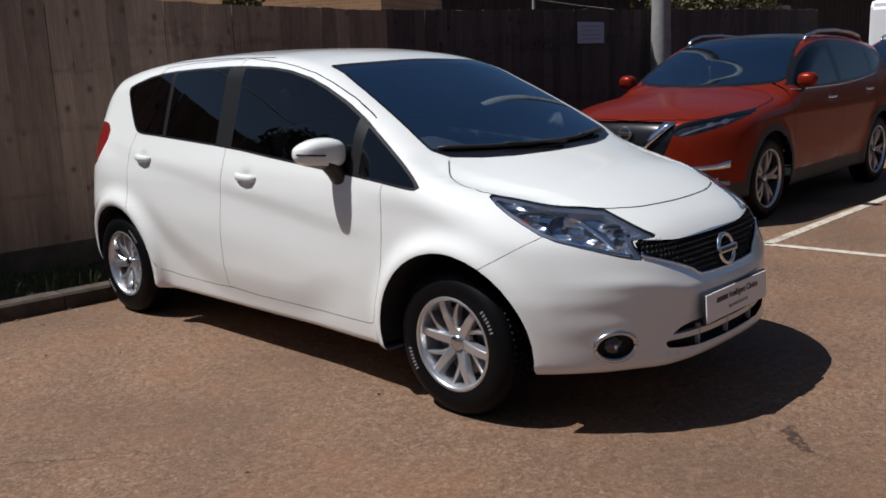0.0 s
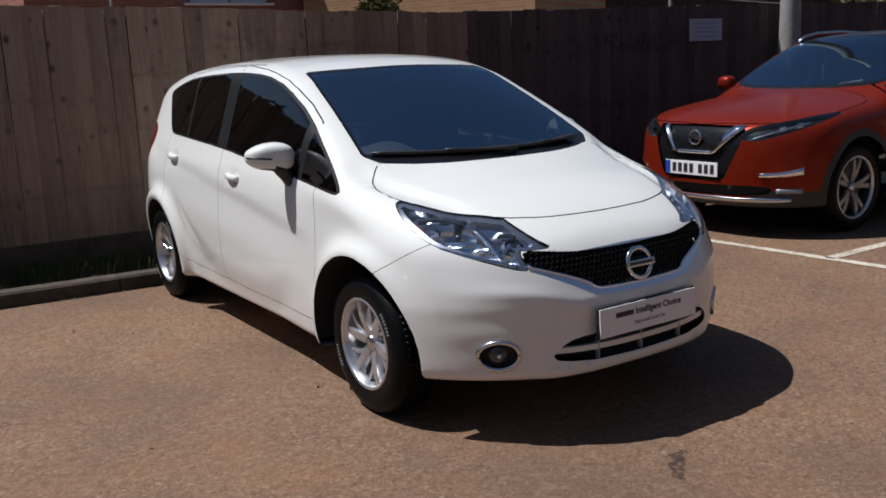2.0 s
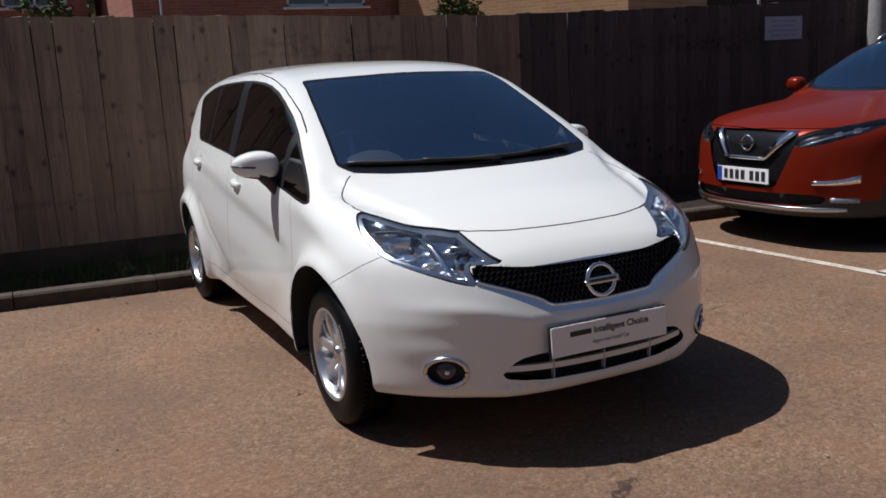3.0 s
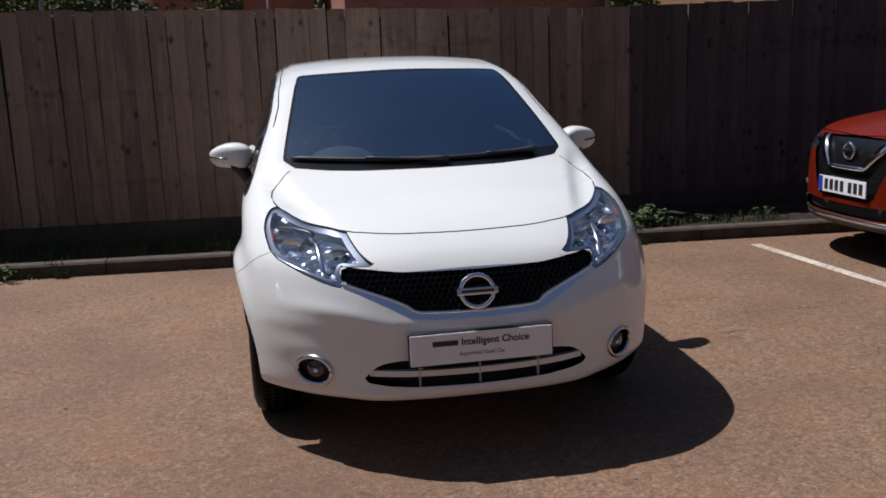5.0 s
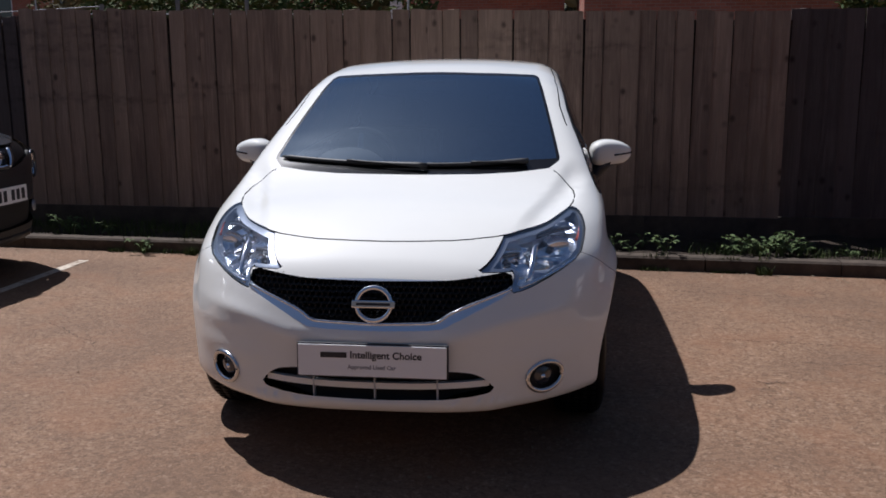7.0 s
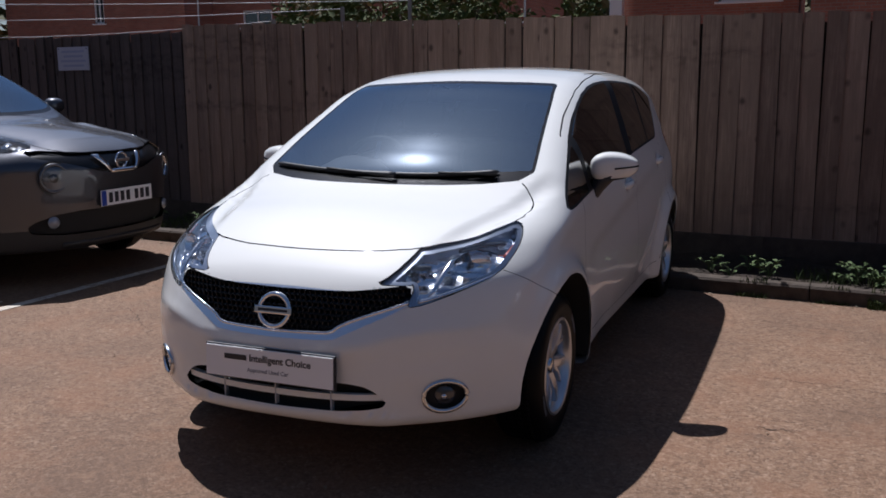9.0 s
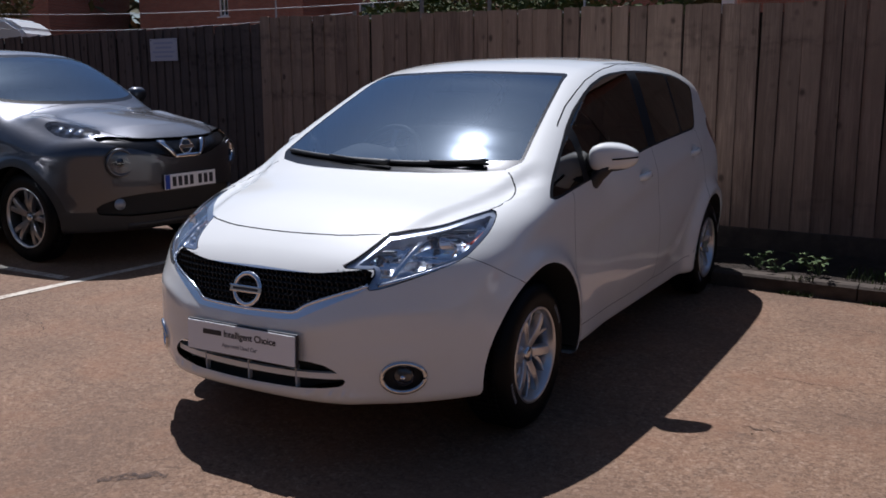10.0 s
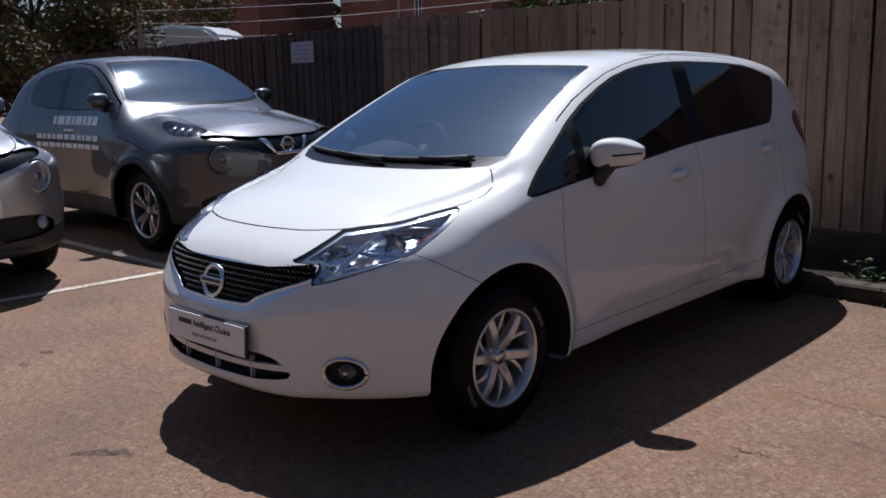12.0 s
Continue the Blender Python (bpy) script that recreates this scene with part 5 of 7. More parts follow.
# ---- the cars in the bays on either side ----
SUV = dict(
    width=curve((0.15, 0.84), (0.30, 0.880), (0.6, 0.898), (0.85, 0.893), (1.0, 0.868), (1.1, 0.840), (1.3, 0.765), (1.5, 0.675), (1.65, 0.59)),
    taper=curve((-2.2, 0.05), (-1.6, 0.0), (1.2, 0.0), (1.8, 0.04), (2.2, 0.12)),
    top=curve((-2.22, 0.72), (-2.12, 0.868), (-2.0, 0.925), (-1.7, 0.99), (-1.3, 1.05), (-0.98, 1.09), (-0.85, 1.14), (-0.5, 1.335), (-0.15, 1.485), (0.05, 1.532), (0.4, 1.556), (0.9, 1.55), (1.4, 1.51), (1.75, 1.47), (1.95, 1.40)),
    drop=curve((-2.0, 0.04), (-1.0, 0.05), (-0.2, 0.06), (0.3, 0.045), (1.6, 0.06)),
    nose=curve((0.15, -2.10), (0.25, -2.16), (0.35, -2.19), (0.5, -2.195), (0.62, -2.19), (0.75, -2.175), (0.86, -2.12), (0.97, -1.95)),
    bow=0.60,
    tail=curve((0.2, 2.0), (0.5, 2.15), (0.8, 2.14), (1.0, 2.08), (1.2, 1.98), (1.45, 1.82), (1.6, 1.7)),
    floor=curve((-2.2, 0.24), (-1.6, 0.24), (0.0, 0.22), (1.6, 0.25), (2.2, 0.3)),
    hubs=((-1.323, 0.345), (1.323, 0.345)), arch=0.41, flare=0.014,
    wave=curve((-1.0, 0.62), (0.0, 0.55), (1.0, 0.66)), tuck=0.02, dents=((-0.02, 0.95), (0.98, 0.98)),
)
def wing_humps(x, y):
    """The raised wings on which the crossover's slim lamps sit."""
    return 0.040 * np.exp(-(((x - 0.60) / 0.10) ** 2)) * step((y + 2.02) / 0.35) * step((-0.98 - y) / 0.25)


CROSSOVER = dict(
    width=curve((0.15, 0.80), (0.30, 0.845), (0.6, 0.872), (0.85, 0.868), (1.0, 0.838), (1.15, 0.780), (1.35, 0.715), (1.5, 0.64), (1.65, 0.56)),
    taper=curve((-2.1, 0.05), (-1.6, 0.0), (-1.0, 0.0), (0.0, 0.03), (1.2, 0.0), (1.7, 0.04), (2.0, 0.12)),
    top=curve((-2.13, 0.80), (-2.05, 0.905), (-1.9, 0.975), (-1.6, 1.045), (-1.3, 1.09), (-1.05, 1.12), (-0.95, 1.155), (-0.6, 1.38), (-0.3, 1.535), (-0.1, 1.585), (0.2, 1.605), (0.6, 1.598), (0.9, 1.565), (1.12, 1.50), (1.30, 1.37), (1.45, 1.22), (1.65, 1.10), (1.9, 1.02)),
    drop=curve((-2.0, 0.05), (-1.5, 0.09), (-1.0, 0.06), (-0.2, 0.06), (0.3, 0.05), (1.6, 0.07)),
    nose=curve((0.15, -1.98), (0.3, -2.06), (0.45, -2.09), (0.6, -2.105), (0.8, -2.11), (0.9, -2.06), (1.0, -1.9)),
    bow=0.72,
    tail=curve((0.2, 1.85), (0.5, 1.98), (0.8, 2.0), (1.0, 1.93), (1.2, 1.80), (1.4, 1.62), (1.5, 1.55)),
    floor=curve((-2.1, 0.24), (-1.6, 0.24), (0.0, 0.22), (1.6, 0.25), (2.2, 0.3)),
    hubs=((-1.265, 0.335), (1.265, 0.335)), arch=0.40, flare=0.044, top_extra=wing_humps,
    wave=curve((-1.0, 0.70), (0.0, 0.55), (1.0, 0.75)), tuck=0.03, dents=((-0.05, 0.93),),
)


def outer(v):
    return v[:, 0] > 0.45


def fore(v):
    return v[:, 1] < -1.2


def street_car(name, label, c, spec, paint, place, turn):
    """A parked car of the row beside: body, glass, lamps, wheels and trim."""
    field = make_field(c)
    car = thing(name, place, label, "car", "parked neighbours", turn)
    car.scale = (spec["scale"],) * 3
    hub, hz = c["hubs"][1]
    y1, y0 = float(c["tail"](0.6)), float(c["nose"](0.55))
    bm = shell_bm(field, y0, y1, 0.22, float(c["top"](0.35)), float(c["width"](0.6)), 0.034)
    arches = [outline([(s * hub + (c["arch"] - 0.01) * math.cos(a), hz + (c["arch"] - 0.01) * math.sin(a)) for a in np.linspace(0, 2 * math.pi, 36, endpoint=False)], [1, 2], outer, 0) for s in (-1, 1)]
    screen = outline(spec["screen"], [0, 2], lambda v: (v[:, 1] > -1.35) & (v[:, 1] < 0.2), 1)
    opening = outline(spec["opening"], [1, 2], outer, 1)
    hood = outline(spec["hood"], [0, 1], lambda v: (v[:, 2] > 0.8) & (v[:, 1] < -0.85), 1)
    lamp = outline(spec["lamp"], seen_from(spec["lamp_way"]), lambda v: (v[:, 1] < -1.2) & (v[:, 2] > spec["lamp_low"]), 1)
    grille = outline(spec["grille"], [0, 2], fore, 1)
    intake = outline(spec["intake"], [0, 2], fore, 1)
    roof = outline(spec["roof"] or [(0, 9), (0, 9.1), (0.1, 9.1)], [0, 1], lambda v: (v[:, 2] > 1.45) & (v[:, 1] > -0.2), 1)
    door_f = outline(spec["door_f"], [1, 2], outer, 1)
    door_r = outline(spec["door_r"], [1, 2], outer, 1)

    def cladding(v):
        """The black plastic round the wheel openings and along the sill."""
        ring = np.minimum(*[np.hypot(v[:, 1] - s * hub, v[:, 2] - hz) for s in (-1, 1)]) - c["arch"] - 0.045
        return np.where(v[:, 0] > 0.5, np.minimum(ring, v[:, 2] - spec["clad"]), v[:, 2] - spec["clad_front"])

    gap = 0.004
    for f, offs in ((arches[0], (0,)), (arches[1], (0,)), (screen, (0, -0.025)), (opening, (0, -0.02)), (lamp, (0,)), (grille, (0,)), (intake, (0,)), (roof, (0,)), (cladding, (0,)), (hood, (gap, -gap)), (door_f, (gap, -gap)), (door_r, (gap, -gap))):
        for o in offs:
            knife(bm, f, o)
    for y in spec["pillars"]:
        knife(bm, lambda v, y=y: np.where(opening(v) < 0.03, v[:, 1] - y, 9.0))
    b0, b1, c0, c1 = spec["pillars"]
    groups = panels(bm, [
        ("gone", lambda v: np.minimum(arches[0](v), arches[1](v)) < 0), ("lamp", lambda v: lamp(v) < 0), ("grille", lambda v: grille(v) < 0), ("intake", lambda v: intake(v) < 0),
        ("screen", lambda v: screen(v) < -0.025), ("frit", lambda v: screen(v) < 0),
        ("glass_f", lambda v: (opening(v) < -0.02) & (v[:, 1] < b0)), ("glass_r", lambda v: (opening(v) < -0.02) & (v[:, 1] > b1) & (v[:, 1] < c0)), ("glass_q", lambda v: (opening(v) < -0.02) & (v[:, 1] > c1)), ("surround", lambda v: opening(v) < 0),
        ("roof", lambda v: roof(v) < 0), ("clad", lambda v: cladding(v) < 0), ("gone", lambda v: np.abs(hood(v)) < gap), ("hood", lambda v: hood(v) < 0),
        ("gone", lambda v: (np.abs(door_f(v)) < gap) | (np.abs(door_r(v)) < gap)), ("door_f", lambda v: door_f(v) < 0), ("door_r", lambda v: door_r(v) < 0),
    ])
    for key, pname, m, plabel in (("body", "body_shell", paint, ""), ("hood", "bonnet", paint, ""), ("screen", "windscreen", WINDSCREEN, "tinted windscreen"), ("frit", "windscreen_border", BLACK_GLOSS, "black windscreen border"), ("clad", "lower_cladding", BLACK_PLASTIC, "black plastic cladding"), ("roof", "glass_roof", BLACK_GLOSS, "black glass roof")):
        if key in groups:
            part(pname, panel_mesh(pname, groups[key], field), m, car, plabel)
    part("grille", panel_mesh("grille", groups["grille"], field, push=0.02), BLACK_GLOSS, car, "black grille")
    part("intake", panel_mesh("intake", groups["intake"], field, push=0.03), SHELL_DARK, car, "dark air intake")
    doors = {}
    for side in ("left", "right"):
        for key, pname in (("door_f", "front_door"), ("door_r", "rear_door")):
            doors[key, side] = part(pname, panel_mesh(pname, groups[key], field, side), paint, car)
        part("window_surround", panel_mesh("window_surround", groups["surround"], field, side), BLACK_GLOSS, car, "black window surround")
        part("door_window", panel_mesh("door_window", groups["glass_f"], field, side), SIDE_GLASS, doors["door_f", side], "tinted door window")
        part("door_window", panel_mesh("door_window", groups["glass_r"], field, side), PRIVACY, doors["door_r", side], "dark door window")
        if "glass_q" in groups:
            part("rear_quarter_window", panel_mesh("rear_quarter_window", groups["glass_q"], field, side), PRIVACY, car, "dark quarter window")
        lens = part("headlamp", panel_mesh("headlamp", groups["lamp"], field, side), LENS, car, "clear headlamp")
        part("lamp_bowl", panel_mesh("lamp_bowl", groups["lamp"], field, side, 0.035), BLACK_GLOSS, lens, "black reflector bowl")
        part("lamp_wall", rim_wall(groups["lamp"], field, side, 0.035), BLACK_PLASTIC, lens, "black lamp surround")
    bm.free()
    inner = shell_bm(field, y0 + 0.03, y1 - 0.03, 0.25, float(c["top"](0.35)) - 0.02, float(c["width"](0.6)) - 0.03, 0.07, 0.02)
    centres = np.array([f.calc_center_median() for f in inner.faces])
    out = np.minimum.reduce([f(centres) for f in (screen, opening, arches[0], arches[1], grille, intake, lamp)]) < 0.03
    bmesh.ops.delete(inner, geom=[f for f, o in zip(inner.faces, out) if o], context="FACES")
    part("inner_body", panel_mesh("inner_body", list(inner.faces), field, flat=True), SHELL_DARK, car, "dark inner body")
    inner.free()
    half = float(c["width"](0.4)) - 0.115
    for sign in (1, -1):
        for s in (-1, 1):
            alloy_wheel(car, (sign * half, s * hub, hz), sign, hz, spec["rim"], (5, 0.20, 0.03, spec["spoke"]), 20.0 + 30 * s)
            arch_liner(car, s * hub, hz, c["arch"] - 0.004, half + 0.06, half - 0.22, sign)
        m = bmesh.new()
        bmesh.ops.create_uvsphere(m, u_segments=28, v_segments=18, radius=1.0)
        for v in m.verts:
            x, y, z = (math.copysign(abs(q) ** 0.75, q) for q in v.co)
            v.co = (sign * x * 0.085, y * (0.08 if y < 0 else 0.045), z * 0.064)
        bmesh.ops.recalc_face_normals(m, faces=m.faces)
        my, mz = spec["mirror"]
        px = on_flank(field, [my], [mz - 0.06])[0][0]
        mirror = part("door_mirror", m, paint, car, "body-coloured door mirror", smooth=True)
        mirror.matrix_basis = pose(sign * (px + 0.062), my, mz)
        part("mirror_foot", box_bm((0.12, 0.05, 0.05), (sign * -0.09, 0.01, -0.07), 0.012), BLACK_PLASTIC, mirror, "black mirror foot")
        for y, z, key in ((-0.02, spec["handle"], "door_f"), (0.98, spec["handle"] + 0.03, "door_r")):
            if key == "door_r" and not spec["rear_handle"]:
                continue
            p = on_flank(field, [y - 0.09, y - 0.05, y + 0.05, y + 0.09], [z] * 4)
            p[:, 0] = p[0, 0] + np.array([-0.004, 0.02, 0.02, -0.004])
            part("door_handle", tube(p * (sign, 1, 1), 0.013, 8), spec["handle_finish"], doors[key, "left" if sign > 0 else "right"], "door handle", smooth=True)
    # the two bright legs of the grille's chevron
    for sign in (1, -1):
        rows = []
        (xa, za), (xb, zb), wide = spec["chevron"]
        for t in np.linspace(0, 1, 9):
            x, z, w = xa + (xb - xa) * t, za + (zb - za) * t, wide * (1 - 0.55 * t)
            p = on_nose(field, [x - w / 2, x + w / 2], [z, z], 0.006)
            rows.append([(sign * q[0], q[1], q[2]) for q in p])
        part("chevron_leg", strip(rows, 0.01), CHROME, car, "chrome chevron leg", smooth=True)
    (xb, zb) = spec["chevron"][1]
    rows = [[tuple(q) for q in on_nose(field, [abs(x)] * 2, [zb - 0.012, zb + 0.012], 0.006) * (1 if x >= 0 else -1, 1, 1)] for x in np.linspace(-xb, xb, 9)]
    part("chevron_foot", strip(rows, 0.01), CHROME, car, "chrome chevron foot", smooth=True)
    badge_z = spec["badge"]
    by = on_nose(field, [0.0], [badge_z], 0.005)[0][1]
    badge = part("badge", tube([(0.055 * math.cos(a), by, badge_z + 0.055 * math.sin(a)) for a in np.linspace(0, 2 * math.pi, 36, endpoint=False)], 0.008, 8, closed=True), CHROME, car, "chrome ring badge", smooth=True)
    part("badge_bar", box_bm((0.145, 0.012, 0.024), (0, by - 0.004, badge_z), 0.003), CHROME, badge)
    pz = spec["plate"]
    py = float(on_nose(field, [0.0], [pz], 0.012)[0][1])
    plate = part("number_plate", box_bm((0.52, 0.008, 0.111), (0, py, pz), 0.003), PLATE_WHITE, car, "white number plate")
    part("plate_band", box_bm((0.045, 0.002, 0.105), (-0.234, py - 0.0055, pz)), PLATE_BLUE, plate, "blue plate band")
    for k in range(7):
        x = -0.168 + 0.058 * k + (0.03 if k > 3 else 0)
        part("plate_bar", box_bm((0.036, 0.002, 0.072), (x, py - 0.0055, pz)), PRINT, plate, "dark bar of print")
    # Hidden dark box, added against sun leaking through the shell.
    part("engine_bay", box_bm((1.0, 0.85, 0.40), (0, -1.42, 0.56), 0.03), SHELL_DARK, car, "dark block added to stop sun leaking through")
    part("dashboard", box_bm((1.16, 0.4, 0.22), (0, spec["dash"], float(c["top"](-1.0)) - 0.17), 0.04), BLACK_PLASTIC, car, "black dashboard")
    for x in (-0.38, 0.38):
        seat = part("seat_back", box_bm((0.48, 0.13, 0.62), (0, 0, 0.31), 0.05), SEAT_CLOTH, car, "dark cloth seat back")
        seat.matrix_basis = pose(x, 0.1, 0.66, -15)
        part("headrest", box_bm((0.26, 0.09, 0.16), (x, 0.32, 1.34), 0.035), SEAT_CLOTH, car, "dark cloth headrest")
    return car, field, doors


SUV_SPEC = dict(
    screen=[(-0.6, 1.085), (0.0, 1.085), (0.5, 1.092), (0.745, 1.125), (0.69, 1.25), (0.565, 1.49), (0.5, 1.512), (0.0, 1.53), (-0.6, 1.53)],
    opening=[(-0.84, 1.05), (0.0, 1.065), (0.9, 1.095), (1.35, 1.15), (1.60, 1.27), (1.45, 1.36), (1.2, 1.425), (0.7, 1.475), (0.2, 1.482), (-0.15, 1.425), (-0.5, 1.275)],
    hood=[(-0.6, -2.10), (0.0, -2.10), (0.45, -2.05), (0.70, -1.90), (0.80, -1.62), (0.81, -1.35), (0.78, -1.05), (0.6, -0.93), (-0.6, -0.93)],
    lamp=[(0.39, -2.11, 0.775), (0.42, -2.08, 0.835), (0.66, -1.89, 0.888), (0.85, -1.56, 0.962), (0.872, -1.58, 0.925), (0.77, -1.82, 0.825), (0.58, -2.05, 0.755), (0.45, -2.10, 0.732)], lamp_way=(-0.5, 1.0, -0.3),
    grille=[(-0.5, 0.862), (0.0, 0.862), (0.41, 0.862), (0.44, 0.80), (0.40, 0.68), (0.32, 0.50), (0.29, 0.44), (0.0, 0.435), (-0.5, 0.435)],
    intake=[(-0.5, 0.405), (0.0, 0.405), (0.50, 0.415), (0.66, 0.40), (0.60, 0.335), (0.0, 0.325), (-0.5, 0.325)],
    door_f=[(-0.88, 1.05), (-0.90, 0.80), (-0.86, 0.45), (-0.80, 0.36), (0.20, 0.36), (0.24, 0.42), (0.22, 1.06), (0.25, 1.50), (0.18, 1.51), (-0.16, 1.455), (-0.52, 1.30)],
    door_r=[(0.20, 0.36), (0.24, 0.42), (0.22, 1.06), (0.25, 1.50), (0.70, 1.505), (1.10, 1.46), (1.22, 1.10), (1.18, 0.85), (0.98, 0.60), (0.86, 0.40), (0.82, 0.36)],
    pillars=(0.17, 0.29, 1.12, 1.16), clad=0.37, clad_front=0.30, rim=0.245, spoke=DARK_ALLOY, mirror=(-0.66, 1.135), handle=0.955, rear_handle=True, handle_finish=CHROME,
    chevron=((0.375, 0.858), (0.190, 0.655), 0.105), lamp_low=0.5, roof=[(-0.5, 0.02), (0.0, 0.02), (0.50, 0.05), (0.53, 0.4), (0.53, 1.2), (0.48, 1.45), (-0.5, 1.45)], badge=0.765, plate=0.525, dash=-0.85, scale=1.0,
)
CROSS_SPEC = dict(
    screen=[(-0.6, 1.148), (0.0, 1.148), (0.45, 1.155), (0.68, 1.185), (0.635, 1.30), (0.535, 1.52), (0.48, 1.54), (0.0, 1.558), (-0.6, 1.558)],
    opening=[(-0.80, 1.125), (0.0, 1.118), (0.5, 1.135), (0.80, 1.165), (0.90, 1.22), (0.86, 1.36), (0.76, 1.46), (0.2, 1.51), (-0.12, 1.48), (-0.42, 1.365)],
    hood=[(-0.6, -2.03), (0.0, -2.03), (0.36, -2.0), (0.50, -1.86), (0.56, -1.55), (0.60, -1.25), (0.62, -1.05), (0.45, -0.96), (-0.6, -0.96)],
    lamp=[(0.53, -1.86, 1.00), (0.59, -1.60, 1.075), (0.62, -1.38, 1.105), (0.70, -1.36, 1.075), (0.75, -1.62, 0.985), (0.70, -1.80, 0.950)], lamp_way=(-0.35, 0.6, -1.0),
    grille=[(-0.5, 0.905), (0.0, 0.905), (0.30, 0.91), (0.60, 0.945), (0.66, 0.90), (0.40, 0.83), (0.19, 0.765), (0.0, 0.750), (-0.5, 0.75)],
    intake=[(-0.5, 0.515), (0.0, 0.515), (0.50, 0.52), (0.70, 0.44), (0.66, 0.36), (0.0, 0.345), (-0.5, 0.345)],
    door_f=[(-0.86, 1.12), (-0.88, 0.80), (-0.84, 0.45), (-0.78, 0.36), (0.24, 0.36), (0.28, 0.42), (0.26, 1.12), (0.29, 1.53), (0.2, 1.54), (-0.14, 1.51), (-0.46, 1.39)],
    door_r=[(0.24, 0.36), (0.28, 0.42), (0.26, 1.12), (0.29, 1.53), (0.62, 1.515), (0.92, 1.47), (1.02, 1.20), (1.00, 0.90), (0.86, 0.66), (0.80, 0.42), (0.76, 0.36)],
    pillars=(0.20, 0.31, 1.3, 1.32), clad=0.40, clad_front=0.40, rim=0.225, spoke=DARK_ALLOY, mirror=(-0.62, 1.21), handle=0.955, rear_handle=False, handle_finish=CHROME,
    chevron=((0.215, 0.890), (0.125, 0.772), 0.058), lamp_low=0.90, roof=None, badge=0.838, plate=0.585, dash=-0.85, scale=1.035,
)


def red_suv():
    car, field, doors = street_car("suv_car", "glossy orange-red family SUV parked nose-out beside the fence", SUV, SUV_SPEC, RED_PAINT, (5.333, 0.37, 0), -90)
    lip = [[tuple(q) for q in on_nose(field, [abs(x)] * 2, [0.285, 0.318], 0.010) * (1 if x >= 0 else -1, 1, 1)] for x in np.linspace(-0.74, 0.74, 40)]
    part("bumper_lip", strip(lip, 0.015), SATIN, car, "silver bumper lip", smooth=True)
    for sign in (1, -1):
        blade = []
        for t in np.linspace(0, 1, 10):
            x = 0.56 + 0.24 * t
            p = on_nose(field, [x, x], [0.480 + 0.018 * t ** 3, 0.510 + 0.045 * t ** 3], 0.012)
            blade.append([(sign * q[0], q[1], q[2]) for q in p])
        part("bumper_blade", strip(blade, 0.012), CHROME, car, "bright chrome bumper blade", smooth=True)
        fog = [[tuple(q * (sign, 1, 1)) for q in on_nose(field, [x, x], [0.355, 0.39], 0.004)] for x in np.linspace(0.66, 0.80, 6)]
        part("fog_lamp", strip(fog, 0.01), LAMP_INSIDE, car, "slim fog lamp", smooth=True)
        glow = [[tuple(q * (sign, 1, 1)) for q in on_nose(field, [x, x], [0.748 + 0.40 * (x - 0.47), 0.762 + 0.40 * (x - 0.47)], -0.004)] for x in np.linspace(0.47, 0.78, 9)]
        part("lamp_strip", strip(glow, 0.004), CHROME, car, "bright lamp strip", smooth=True)
        for k in range(3):
            x = 0.585 + 0.075 * k
            p = on_nose(field, [x], [0.800 + 0.34 * (x - 0.52)], -0.022)[0]
            part("lamp_cell", box_bm((0.052, 0.022, 0.036), (0, 0, 0), 0.006), SATIN if k else FOG_GLASS, car, "bright cell inside the lamp").matrix_basis = pose(sign * p[0], p[1], p[2], 0, sign * -16, sign * (24 + 9 * k))
        ends = [(sign * 0.585, -0.02, 1.475), (sign * 0.595, 0.08, 1.530), (sign * 0.60, 0.28, 1.560), (sign * 0.60, 0.7, 1.568), (sign * 0.595, 1.15, 1.545), (sign * 0.59, 1.40, 1.505), (sign * 0.58, 1.48, 1.46)]
        part("roof_rail", tube(ends, 0.016, 8), SATIN, car, "satin silver roof rail", smooth=True)
        trim = on_flank(field, np.linspace(-0.8, 1.35, 24), 1.055 + 0.0 * np.linspace(0, 1, 24) + np.array([0.04 * max(t, 0) ** 2 for t in np.linspace(-0.8, 1.5, 24)]), 0.003)
        part("window_trim", tube(trim * (sign, 1, 1), 0.007, 6), CHROME, car, "thin chrome window trim", smooth=True)
    return car


